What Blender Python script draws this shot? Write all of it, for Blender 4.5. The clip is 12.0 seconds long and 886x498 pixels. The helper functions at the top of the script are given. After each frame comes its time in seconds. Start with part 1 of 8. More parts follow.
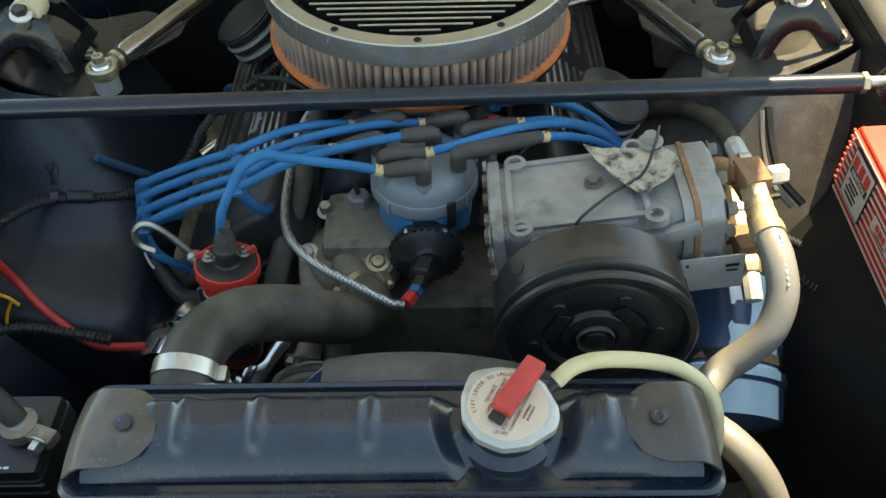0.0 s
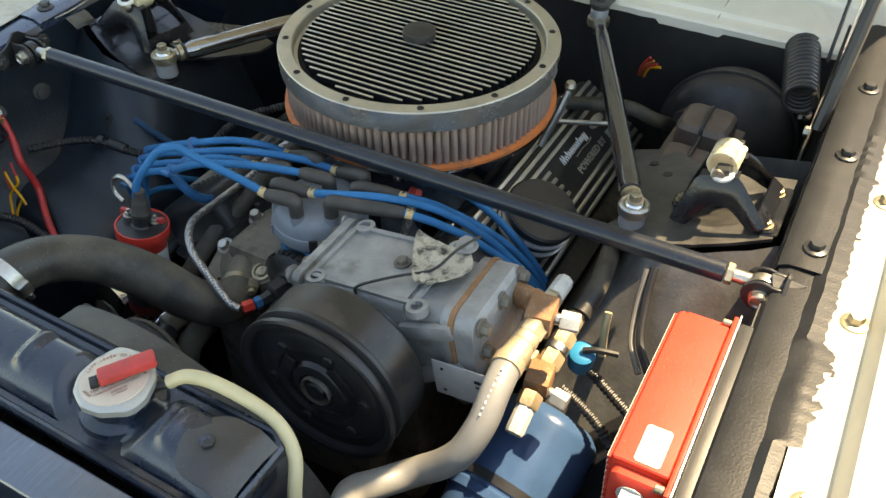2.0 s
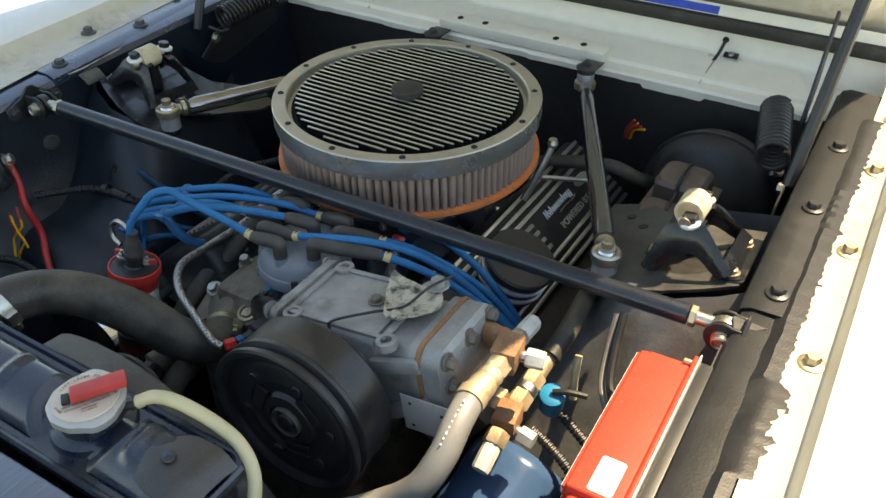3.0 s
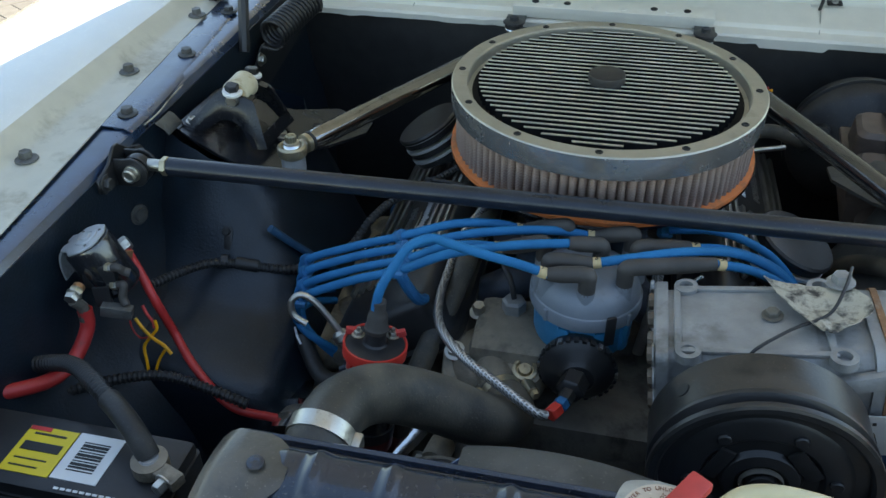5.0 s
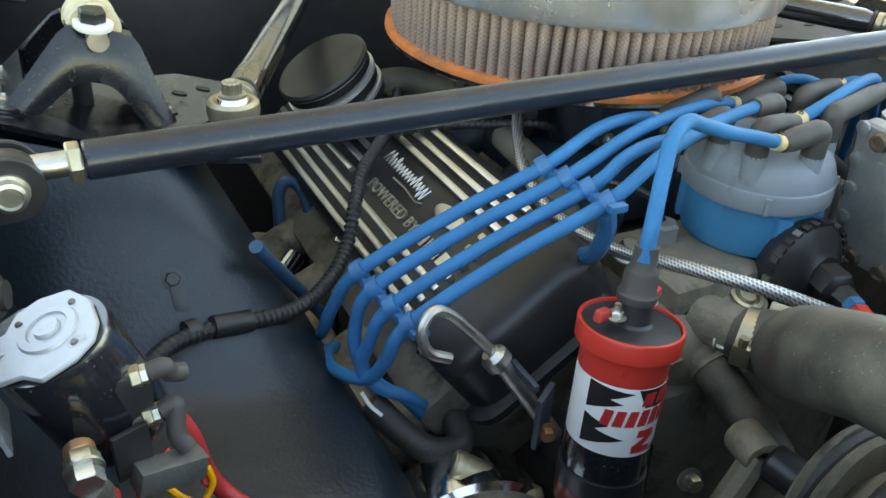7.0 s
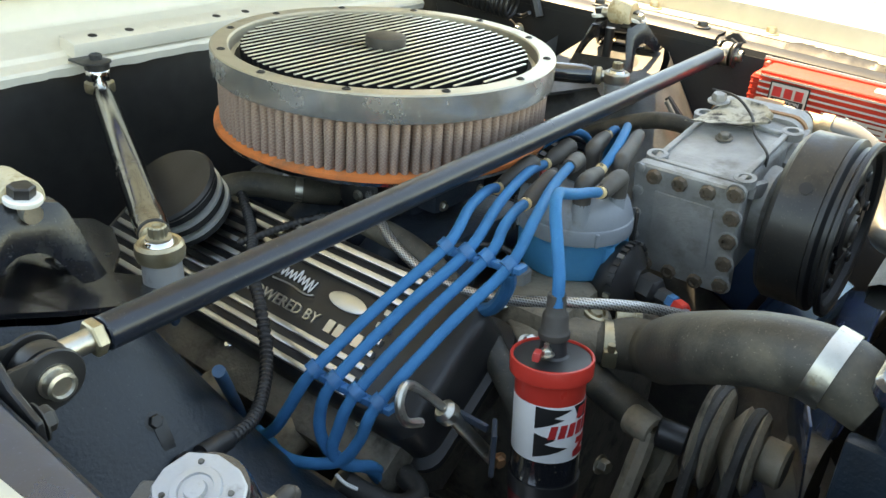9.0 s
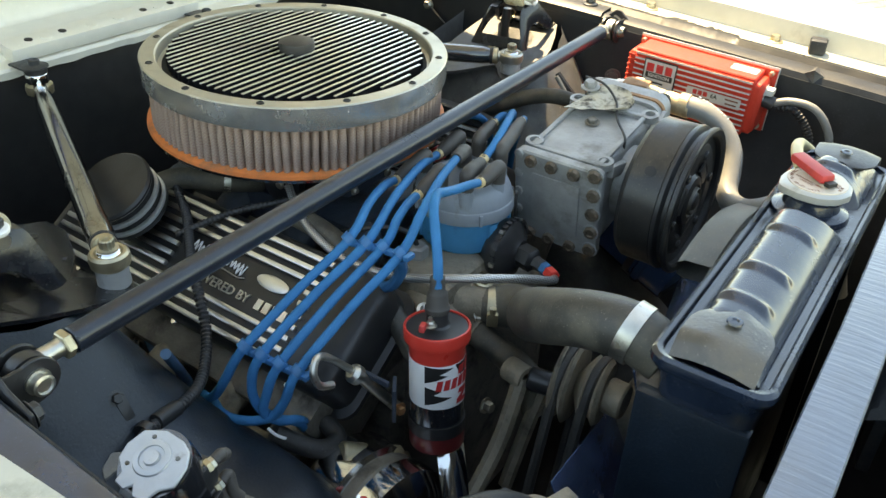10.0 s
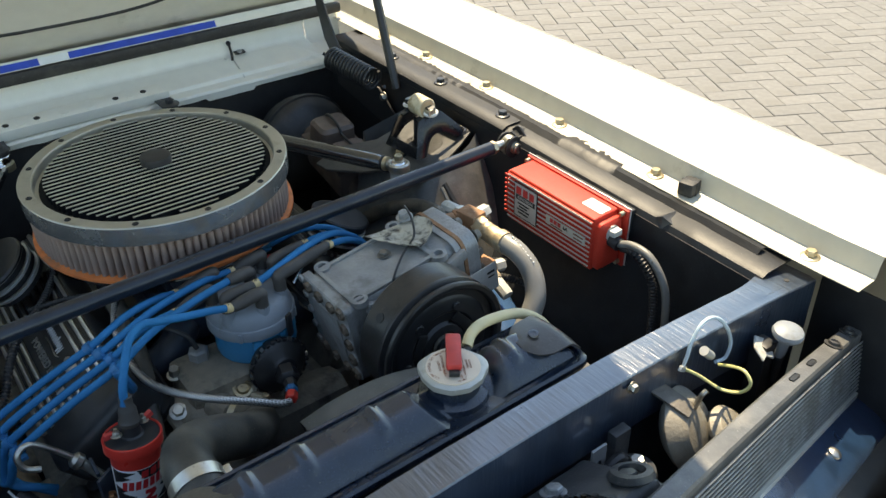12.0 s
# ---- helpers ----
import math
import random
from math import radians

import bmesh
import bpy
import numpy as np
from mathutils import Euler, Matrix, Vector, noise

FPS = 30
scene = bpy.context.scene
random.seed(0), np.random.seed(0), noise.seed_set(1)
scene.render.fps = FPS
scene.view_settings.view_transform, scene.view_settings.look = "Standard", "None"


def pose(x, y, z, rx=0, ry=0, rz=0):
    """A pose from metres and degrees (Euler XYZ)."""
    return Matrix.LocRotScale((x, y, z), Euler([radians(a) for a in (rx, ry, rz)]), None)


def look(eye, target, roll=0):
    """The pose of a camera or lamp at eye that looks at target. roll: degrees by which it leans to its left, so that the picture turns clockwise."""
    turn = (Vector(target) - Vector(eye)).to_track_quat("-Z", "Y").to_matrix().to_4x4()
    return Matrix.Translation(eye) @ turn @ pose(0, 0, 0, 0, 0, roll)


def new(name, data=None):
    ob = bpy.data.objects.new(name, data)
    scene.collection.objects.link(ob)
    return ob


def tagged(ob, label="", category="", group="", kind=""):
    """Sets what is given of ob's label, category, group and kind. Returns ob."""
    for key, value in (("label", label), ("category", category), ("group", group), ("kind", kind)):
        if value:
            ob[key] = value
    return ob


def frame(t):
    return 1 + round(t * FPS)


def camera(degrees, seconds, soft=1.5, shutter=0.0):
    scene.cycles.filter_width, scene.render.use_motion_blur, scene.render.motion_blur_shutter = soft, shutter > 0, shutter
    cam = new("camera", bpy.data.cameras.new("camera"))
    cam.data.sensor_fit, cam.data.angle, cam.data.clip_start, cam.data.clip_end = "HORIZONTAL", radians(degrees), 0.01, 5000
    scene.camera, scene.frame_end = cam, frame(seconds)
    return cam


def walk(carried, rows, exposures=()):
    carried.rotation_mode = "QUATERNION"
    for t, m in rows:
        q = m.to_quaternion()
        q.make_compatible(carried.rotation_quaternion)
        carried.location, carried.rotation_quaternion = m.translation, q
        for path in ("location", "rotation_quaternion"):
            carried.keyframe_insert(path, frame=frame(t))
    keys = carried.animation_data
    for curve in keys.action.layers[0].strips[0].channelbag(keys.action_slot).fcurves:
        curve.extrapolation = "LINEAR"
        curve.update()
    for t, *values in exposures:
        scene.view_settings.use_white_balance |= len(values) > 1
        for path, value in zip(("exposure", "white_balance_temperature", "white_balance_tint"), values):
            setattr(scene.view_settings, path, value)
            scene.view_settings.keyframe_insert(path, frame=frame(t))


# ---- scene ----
cam = camera(57.1, 12.0)
PATH = [
    (0, (0.048, 0.068, 1.38), (0.026, 1.438, -0.076), -1.5),
    (0.5, (0.16, 0.118, 1.381), (-0.02, 1.512, -0.042), -0.2),
    (1, (0.232, 0.122, 1.388), (-0.109, 1.52, -0.002), -1.4),
    (1.5, (0.384, 0.141, 1.394), (-0.208, 1.502, 0.054), -0.5),
    (2, (0.504, 0.129, 1.419), (-0.227, 1.433, 0.09), 0.1),
    (2.5, (0.57, 0.107, 1.416), (-0.261, 1.387, 0.123), -0.6),
    (2.7, (0.579, 0.116, 1.409), (-0.258, 1.44, 0.166), -0.1),
    (4.3, (0.269, 0.005, 1.408), (-0.325, 1.559, 0.298), -0.4),
    (4.5, (0.198, -0.015, 1.403), (-0.311, 1.559, 0.278), -0.1),
    (5, (0.024, 0.047, 1.327), (-0.339, 1.631, 0.161), -0.5),
    (5.5, (-0.192, 0.133, 1.233), (-0.24, 1.772, 0.087), -0.2),
    (6, (-0.309, 0.242, 1.141), (-0.05, 1.88, 0.023), 0.4),
    (6.5, (-0.389, 0.293, 1.087), (0.16, 1.879, -0.001), 2.6),
    (7, (-0.453, 0.315, 1.072), (0.364, 1.822, 0.042), 3.5),
    (7.5, (-0.502, 0.346, 1.07), (0.593, 1.712, 0.102), 4.7),
    (7.7, (-0.533, 0.364, 1.07), (0.669, 1.655, 0.128), 5.0),
    (9.3, (-0.627, 0.361, 1.164), (0.79, 1.412, 0.222), 2.5),
    (9.5, (-0.635, 0.342, 1.182), (0.786, 1.359, 0.209), 2.2),
    (10, (-0.665, 0.27, 1.259), (0.741, 1.205, 0.187), 2.4),
    (10.5, (-0.694, 0.216, 1.329), (0.666, 1.145, 0.193), 1.6),
    (11, (-0.662, 0.118, 1.396), (0.62, 1.156, 0.265), -0.9),
    (11.5, (-0.496, -0.073, 1.439), (0.638, 1.172, 0.36), -2.6),
    (12, (-0.273, -0.114, 1.438), (0.723, 1.239, 0.354), -1.4),
]
EXPOSURES = [(0.0, 2.1, 12600, 3), (0.5, 2.28, 12900, 6), (1.0, 2.2, 12600, 8), (2.5, 1.95, 11900, 9), (4.3, 1.2, 9800, 5), (4.5, 1.3, 9800, 5), (5.0, 1.75, 9200, 5), (5.5, 2.27, 9400, 5), (6.0, 2.6, 11000, 5), (6.5, 2.9, 12600, 5), (7.5, 3.04, 13600, 6), (9.5, 2.64, 13400, 8), (10.5, 2.42, 12000, 4), (11.0, 2.2, 11200, 4), (11.5, 1.9, 10200, 5), (12.0, 1.5, 9500, 6)]
walk(cam, [(t, look(eye, target, roll)) for t, eye, target, roll in PATH], EXPOSURES)

# ---------------------------------------------------------------- light
SUN_DIR = Vector((0.31, 0.44, 1.0)).normalized()
world = bpy.data.worlds.new("sky")
scene.world = world
world.use_nodes = True
wn = world.node_tree.nodes
sky = wn.new("ShaderNodeTexSky")
sky.sky_type, sky.sun_disc = "NISHITA", False
sky.sun_elevation = math.asin(SUN_DIR.z)
sky.sun_rotation = math.atan2(SUN_DIR.x, SUN_DIR.y)
sky.air_density, sky.dust_density, sky.ozone_density = 1.0, 0.2, 5.0
wn["Background"].inputs["Strength"].default_value = 0.15
world.node_tree.links.new(sky.outputs[0], wn["Background"].inputs[0])
sun = new("sun", bpy.data.lights.new("sun", "SUN"))
sun.data.energy, sun.data.angle, sun.data.color = 3.5, radians(0.53), (1.0, 0.95, 0.88)
sun.matrix_world = look((0, 0, 0), -SUN_DIR)


# ---------------------------------------------------------------- materials
def mat(name, col, rough=0.5, metal=0.0, var=0.25, scale=40.0, bump=0.15, bscale=300.0, dirt=None, dirt_amt=0.0,
        dirt_scale=9.0, coat=0.0, dirt_rough=0.85, rvar=0.12, ior=1.5, spec=0.5):
    """A painted, plastic, rubber or metal surface: fine grain, soft stains and an uneven gloss."""
    m = bpy.data.materials.new(name)
    m.use_nodes = True
    nt = m.node_tree
    n, l = nt.nodes, nt.links
    p = n["Principled BSDF"]
    tc = n.new("ShaderNodeTexCoord")
    n1 = n.new("ShaderNodeTexNoise")
    n1.inputs["Scale"].default_value, n1.inputs["Detail"].default_value = scale, 6
    l.new(tc.outputs["Object"], n1.inputs["Vector"])
    ramp = n.new("ShaderNodeValToRGB")
    lo, hi = [c * (1 - var) for c in col], [min(1, c * (1 + var)) for c in col]
    ramp.color_ramp.elements[0].position, ramp.color_ramp.elements[1].position = 0.3, 0.7
    ramp.color_ramp.elements[0].color, ramp.color_ramp.elements[1].color = (*lo, 1), (*hi, 1)
    l.new(n1.outputs["Fac"], ramp.inputs["Fac"])
    colour = ramp.outputs[0]
    rr = n.new("ShaderNodeMapRange")
    rr.inputs[3].default_value, rr.inputs[4].default_value = max(0.02, rough - rvar), min(1, rough + rvar)
    n2 = n.new("ShaderNodeTexNoise")
    n2.inputs["Scale"].default_value, n2.inputs["Detail"].default_value = dirt_scale, 8
    n2.inputs["Roughness"].default_value = 0.65
    l.new(tc.outputs["Object"], n2.inputs["Vector"])
    l.new(n2.outputs["Fac"], rr.inputs[0])
    roughness = rr.outputs[0]
    if dirt:
        mk = n.new("ShaderNodeMapRange")
        mk.inputs[1].default_value, mk.inputs[2].default_value = 0.72 - 0.42 * dirt_amt, 0.86 - 0.36 * dirt_amt
        l.new(n2.outputs["Fac"], mk.inputs[0])
        mx = n.new("ShaderNodeMix")
        mx.data_type = "RGBA"
        l.new(mk.outputs[0], mx.inputs[0])
        l.new(colour, mx.inputs[6])
        mx.inputs[7].default_value = (*dirt, 1)
        # scattered grit and dust specks
        n4 = n.new("ShaderNodeTexNoise")
        n4.inputs["Scale"].default_value, n4.inputs["Detail"].default_value = 520, 3
        l.new(tc.outputs["Object"], n4.inputs["Vector"])
        sk = n.new("ShaderNodeMapRange")
        sk.inputs[1].default_value, sk.inputs[2].default_value = 0.64, 0.74
        sk.inputs[3].default_value, sk.inputs[4].default_value = 0.0, 0.55
        l.new(n4.outputs["Fac"], sk.inputs[0])
        ms = n.new("ShaderNodeMix")
        ms.data_type = "RGBA"
        l.new(sk.outputs[0], ms.inputs[0])
        l.new(mx.outputs[2], ms.inputs[6])
        ms.inputs[7].default_value = (*[min(1, c * 1.7 + 0.02) for c in dirt], 1)
        colour = ms.outputs[2]
        mr = n.new("ShaderNodeMix")
        l.new(mk.outputs[0], mr.inputs[0])
        l.new(roughness, mr.inputs[2])
        mr.inputs[3].default_value = dirt_rough
        roughness = mr.outputs[0]
    l.new(colour, p.inputs["Base Color"])
    l.new(roughness, p.inputs["Roughness"])
    p.inputs["Metallic"].default_value = metal
    p.inputs["Coat Weight"].default_value = coat
    p.inputs["Coat Roughness"].default_value = 0.10
    p.inputs["IOR"].default_value = ior
    p.inputs["Specular IOR Level"].default_value = spec
    if bump:
        n3 = n.new("ShaderNodeTexNoise")
        n3.inputs["Scale"].default_value, n3.inputs["Detail"].default_value = bscale, 4
        l.new(tc.outputs["Object"], n3.inputs["Vector"])
        b = n.new("ShaderNodeBump")
        b.inputs["Strength"].default_value, b.inputs["Distance"].default_value = bump, 0.002
        l.new(n3.outputs["Fac"], b.inputs["Height"])
        l.new(b.outputs[0], p.inputs["Normal"])
    return m


BLACK_PAINT = mat("black_paint", (0.005, 0.012, 0.020), 0.38, coat=0.06, ior=1.48, dirt=(0.017, 0.018, 0.021), dirt_amt=0.26, dirt_scale=5, bump=0.26, bscale=330, dirt_rough=0.5)
BLACK_DUSTY = mat("dusty_black_paint", (0.018, 0.018, 0.02), 0.42, dirt=(0.06, 0.055, 0.048), dirt_amt=0.6, dirt_scale=6, bump=0.3, bscale=120, dirt_rough=0.7)
BLACK_GLOSS = mat("gloss_black_paint", (0.012, 0.013, 0.016), 0.20, coat=1.0, ior=1.7, dirt=(0.10, 0.09, 0.075), dirt_amt=0.25, dirt_scale=7, bump=0.10, bscale=60, dirt_rough=0.5)
# tank black, tinted blue in place of a bluer sky reflection
TANK_BLACK = mat("sky_tinted_radiator_black", (0.008, 0.016, 0.030), 0.26, coat=0.4, ior=1.55, dirt=(0.045, 0.040, 0.032), dirt_amt=0.34, dirt_scale=11, bump=0.12, bscale=70, dirt_rough=0.5)
# gloss black with the blue sky reflection mixed into its base colour
SKY_TINT_GLOSS = mat("sky_tinted_gloss_black", (0.008, 0.026, 0.060), 0.29, coat=0.7, ior=1.75, var=0.3, dirt=(0.020, 0.045, 0.10), dirt_amt=0.3, dirt_scale=9, bump=0.22, bscale=45, dirt_rough=0.34)
MOUNT_BLACK = mat("semi_gloss_mount_paint", (0.010, 0.011, 0.014), 0.25, bump=0.12, bscale=200, dirt=(0.05, 0.047, 0.042), dirt_amt=0.3, dirt_scale=18, dirt_rough=0.55)
BOLT_BROWN = mat("dull_brown_bolt", (0.13, 0.10, 0.075), 0.6, 0.4, dirt=(0.22, 0.13, 0.08), dirt_amt=0.4, dirt_scale=60, bump=0.4)
BOLT_GREY = mat("dull_grey_bolt", (0.12, 0.118, 0.11), 0.5, 0.5, dirt=(0.10, 0.085, 0.065), dirt_amt=0.4, dirt_scale=60, bump=0.3)
RING_TOP = mat("matt_ring_face", (0.46, 0.43, 0.36), 0.46, 0.75, var=0.07, bump=0.08, dirt=(0.34, 0.31, 0.25), dirt_amt=0.4, dirt_scale=22, dirt_rough=0.6)
SEAM_TAN = mat("chipped_edge_primer", (0.42, 0.38, 0.30), 0.6, dirt=(0.10, 0.09, 0.075), dirt_amt=0.55, dirt_scale=45, bump=0.3)
MAROON = mat("maroon_coil_foot", (0.13, 0.016, 0.016), 0.35, bump=0.04)
HORN_TAN = mat("dusty_tan_horn", (0.27, 0.245, 0.20), 0.55, 0.1, dirt=(0.22, 0.19, 0.15), dirt_amt=0.45, dirt_scale=22, bump=0.3)
BUMPER_CHROME = mat("bumper_chrome", (0.62, 0.64, 0.66), 0.12, 1.0, var=0.04, bump=0.02)
BLACK_SATIN = mat("satin_black", (0.019, 0.019, 0.020), 0.38, bump=0.08)
BLACK_PLASTIC = mat("black_plastic", (0.02, 0.02, 0.021), 0.45, bump=0.06)
RUBBER = mat("black_rubber", (0.022, 0.021, 0.02), 0.55, dirt=(0.075, 0.07, 0.06), dirt_amt=0.5, dirt_scale=14, bump=0.2)
HOSE = mat("dusty_rubber_hose", (0.036, 0.033, 0.028), 0.50, dirt=(0.135, 0.115, 0.085), dirt_amt=0.66, dirt_scale=9, bump=0.12, bscale=400)
BOOT = mat("grey_rubber_boot", (0.054, 0.046, 0.040), 0.6, bump=0.1)
CHROME = mat("chrome", (0.72, 0.72, 0.72), 0.10, 1.0, var=0.05, bump=0.03, dirt=(0.35, 0.31, 0.25), dirt_amt=0.15, dirt_scale=30, dirt_rough=0.45, rvar=0.05)
BRACE_CHROME = mat("dull_chrome_tube", (0.30, 0.29, 0.275), 0.10, 1.0, var=0.1, bump=0.05, dirt=(0.16, 0.13, 0.10), dirt_amt=0.35, dirt_scale=22, dirt_rough=0.5, rvar=0.06)
BREATHER_RING = mat("bright_breather_ring", (0.70, 0.70, 0.69), 0.38, 0.7, var=0.05, bump=0.03)
ALU = mat("machined_aluminium", (0.62, 0.62, 0.60), 0.32, 1.0, var=0.1, bump=0.06)
STEEL = mat("zinc_steel", (0.50, 0.48, 0.43), 0.38, 1.0, dirt=(0.22, 0.17, 0.10), dirt_amt=0.35, dirt_scale=60)
GOLD_ZINC = mat("yellow_zinc", (0.46, 0.39, 0.27), 0.42, 0.9, dirt=(0.24, 0.19, 0.13), dirt_amt=0.3, dirt_scale=70)
CAST_ALU = mat("grey_cast_aluminium", (0.30, 0.298, 0.29), 0.55, 0.35, var=0.18, dirt=(0.16, 0.145, 0.12), dirt_amt=0.45, dirt_scale=16, bump=0.5, bscale=220, dirt_rough=0.75)
CAST_DARK = mat("oily_cast_metal", (0.16, 0.142, 0.118), 0.5, 0.3, dirt=(0.05, 0.043, 0.034), dirt_amt=0.45, dirt_scale=24, bump=0.5, bscale=200)
CAST_TAN = mat("dusty_cast_housing", (0.24, 0.20, 0.15), 0.6, 0.2, dirt=(0.10, 0.085, 0.065), dirt_amt=0.5, dirt_scale=26, bump=0.5, bscale=220)
SLATE_BLUE = mat("slate_blue_rubber", (0.012, 0.070, 0.14), 0.5, bump=0.08, dirt=(0.05, 0.07, 0.10), dirt_amt=0.3, dirt_scale=20)
ENGINE_BLUE = mat("engine_blue_paint", (0.03, 0.042, 0.06), 0.45, dirt=(0.03, 0.027, 0.024), dirt_amt=0.5, dirt_scale=20, bump=0.3)
RUST = mat("rusty_fitting", (0.30, 0.15, 0.075), 0.75, 0.25, dirt=(0.42, 0.36, 0.28), dirt_amt=0.35, dirt_scale=45, bump=0.5)
RUST_LIGHT = mat("tarnished_brass", (0.55, 0.42, 0.27), 0.5, 0.6, dirt=(0.36, 0.22, 0.12), dirt_amt=0.4, dirt_scale=60, bump=0.3)
BLUE_WIRE = mat("blue_silicone", (0.0, 0.150, 0.335), 0.55, spec=0.15, var=0.12, bump=0.04, dirt=(0.01, 0.10, 0.22), dirt_amt=0.2, dirt_scale=40)
BLUE_CLIP = mat("blue_plastic_clip", (0.0, 0.125, 0.29), 0.45, bump=0.0)
BLUE_DIST = mat("blue_plastic", (0.0, 0.20, 0.38), 0.38, var=0.1, bump=0.05, dirt=(0.05, 0.12, 0.2), dirt_amt=0.25, dirt_scale=30)
GREY_CAP = mat("grey_plastic_cap", (0.20, 0.225, 0.25), 0.5, var=0.1, bump=0.08, dirt=(0.14, 0.13, 0.115), dirt_amt=0.35, dirt_scale=25)
RED_BOX = mat("red_crinkle_paint", (0.56, 0.042, 0.024), 0.5, spec=0.3, var=0.08, bump=0.15, bscale=700, dirt=(0.42, 0.07, 0.045), dirt_amt=0.2, dirt_scale=14)
RED_COIL = mat("red_coil_paint", (0.62, 0.04, 0.028), 0.32, var=0.06, bump=0.04)
RED_CABLE = mat("red_cable", (0.54, 0.034, 0.032), 0.42, var=0.1, bump=0.08, dirt=(0.3, 0.06, 0.05), dirt_amt=0.3, dirt_scale=30)
YELLOW = mat("yellow_wire", (0.80, 0.34, 0.012), 0.45, bump=0.0)
TAPE = mat("cream_tape", (0.60, 0.43, 0.22), 0.6, bump=0.05)
WHITE = mat("white_label", (0.72, 0.72, 0.70), 0.45, var=0.05, bump=0.0)
SILVER_LABEL = mat("silver_label", (0.52, 0.52, 0.50), 0.4, 0.3, var=0.08, bump=0.05, dirt=(0.45, 0.42, 0.36), dirt_amt=0.3, dirt_scale=40)
INK = mat("black_ink", (0.012, 0.012, 0.012), 0.5, bump=0.0)
RED_INK = mat("red_ink", (0.55, 0.03, 0.03), 0.45, bump=0.0)
BROWN_INK = mat("brown_ink", (0.20, 0.06, 0.03), 0.6, bump=0.0)
CREAM_PAINT = mat("cream_white_car_paint", (0.66, 0.64, 0.57), 0.20, var=0.02, bump=0.0, coat=0.6, dirt=(0.62, 0.58, 0.48), dirt_amt=0.12, dirt_scale=10)
CREAM_DULL = mat("dull_cream_paint", (0.80, 0.755, 0.655), 0.36, var=0.03, bump=0.10, bscale=80, dirt=(0.62, 0.57, 0.47), dirt_amt=0.2, dirt_scale=12)
HOOD_UNDER = mat("underhood_cream_paint", (0.74, 0.70, 0.60), 0.34, var=0.05, bump=0.1, bscale=60, dirt=(0.36, 0.33, 0.26), dirt_amt=0.3, dirt_scale=7)
HOSE_SILVER = mat("silver_grey_hose", (0.20, 0.195, 0.18), 0.45, 0.1, var=0.1, bump=0.12, bscale=500, dirt=(0.17, 0.155, 0.13), dirt_amt=0.35, dirt_scale=20)
CREAM_TUBE = mat("yellowed_tube", (0.56, 0.47, 0.28), 0.4, var=0.08, bump=0.04)
FILTER = mat("dusty_pleated_filter", (0.28, 0.18, 0.145), 0.8, var=0.22, scale=700, bump=0.6, bscale=900, dirt=(0.24, 0.16, 0.12), dirt_amt=0.4, dirt_scale=20)
ORANGE = mat("orange_gasket", (0.66, 0.17, 0.045), 0.6, var=0.12, bump=0.15, dirt=(0.30, 0.13, 0.065), dirt_amt=0.5, dirt_scale=25)
PEELED = mat("peeling_foil_label", (0.46, 0.41, 0.32), 0.5, var=0.1, bump=0.2, dirt=(0.05, 0.045, 0.04), dirt_amt=0.62, dirt_scale=75)
BLUE_CAN = mat("gloss_blue_canister", (0.035, 0.085, 0.18), 0.22, var=0.1, bump=0.03, dirt=(0.05, 0.06, 0.08), dirt_amt=0.2, dirt_scale=15)
SOIL = mat("joint_sand", (0.13, 0.12, 0.10), 0.9, bump=0.5, bscale=200)
BUSH = mat("ivory_bushing", (0.50, 0.44, 0.31), 0.5, dirt=(0.26, 0.17, 0.07), dirt_amt=0.5, dirt_scale=60)
CAP_FACE = mat("cap_disc", (0.60, 0.50, 0.40), 0.45, 0.2, var=0.06, bump=0.05, dirt=(0.5, 0.42, 0.33), dirt_amt=0.3, dirt_scale=50)
CAP_PALE = mat("worn_pale_cap", (0.50, 0.50, 0.46), 0.5, var=0.12, bump=0.15, dirt=(0.30, 0.27, 0.22), dirt_amt=0.4, dirt_scale=55)
BLUE_TAPE = mat("ultramarine_tape", (0.006, 0.055, 0.42), 0.35, bump=0.0)
TANK_PAD = mat("worn_black_pad", (0.040, 0.037, 0.035), 0.38, coat=0.1, ior=1.5, dirt=(0.07, 0.062, 0.05), dirt_amt=0.35, dirt_scale=16, bump=0.15)
# black fan blades coloured blue for the sky light they reflect
FAN_PAINT = mat("sky_tinted_fan_blade", (0.045, 0.085, 0.17), 0.22, coat=1.0, ior=1.8, dirt=(0.09, 0.085, 0.075), dirt_amt=0.35, dirt_scale=14)
PAD_BROWN = mat("dusty_brown_pad", (0.055, 0.048, 0.039), 0.38, coat=0.35, ior=1.55, dirt=(0.12, 0.10, 0.078), dirt_amt=0.5, dirt_scale=20, bump=0.2)
CAP_METAL = mat("cap_metal", (0.42, 0.415, 0.39), 0.42, 0.5, var=0.1, bump=0.1, dirt=(0.36, 0.34, 0.3), dirt_amt=0.35, dirt_scale=40)
RED_RUBBER = mat("red_lever", (0.52, 0.045, 0.04), 0.5, bump=0.05)
BROWN_PLASTIC = mat("brown_grey_lid", (0.105, 0.075, 0.062), 0.5, bump=0.1, dirt=(0.1, 0.085, 0.07), dirt_amt=0.4, dirt_scale=25)
COPPER = mat("copper_end", (0.45, 0.22, 0.11), 0.45, 0.8, dirt=(0.2, 0.12, 0.08), dirt_amt=0.4, dirt_scale=60)
YELLOW_LABEL = mat("yellow_label", (0.75, 0.55, 0.02), 0.4, var=0.03, bump=0.0)
GREY_DARK = mat("dark_grey_shroud", (0.045, 0.044, 0.041), 0.5, bump=0.08, dirt=(0.12, 0.11, 0.095), dirt_amt=0.5, dirt_scale=8)


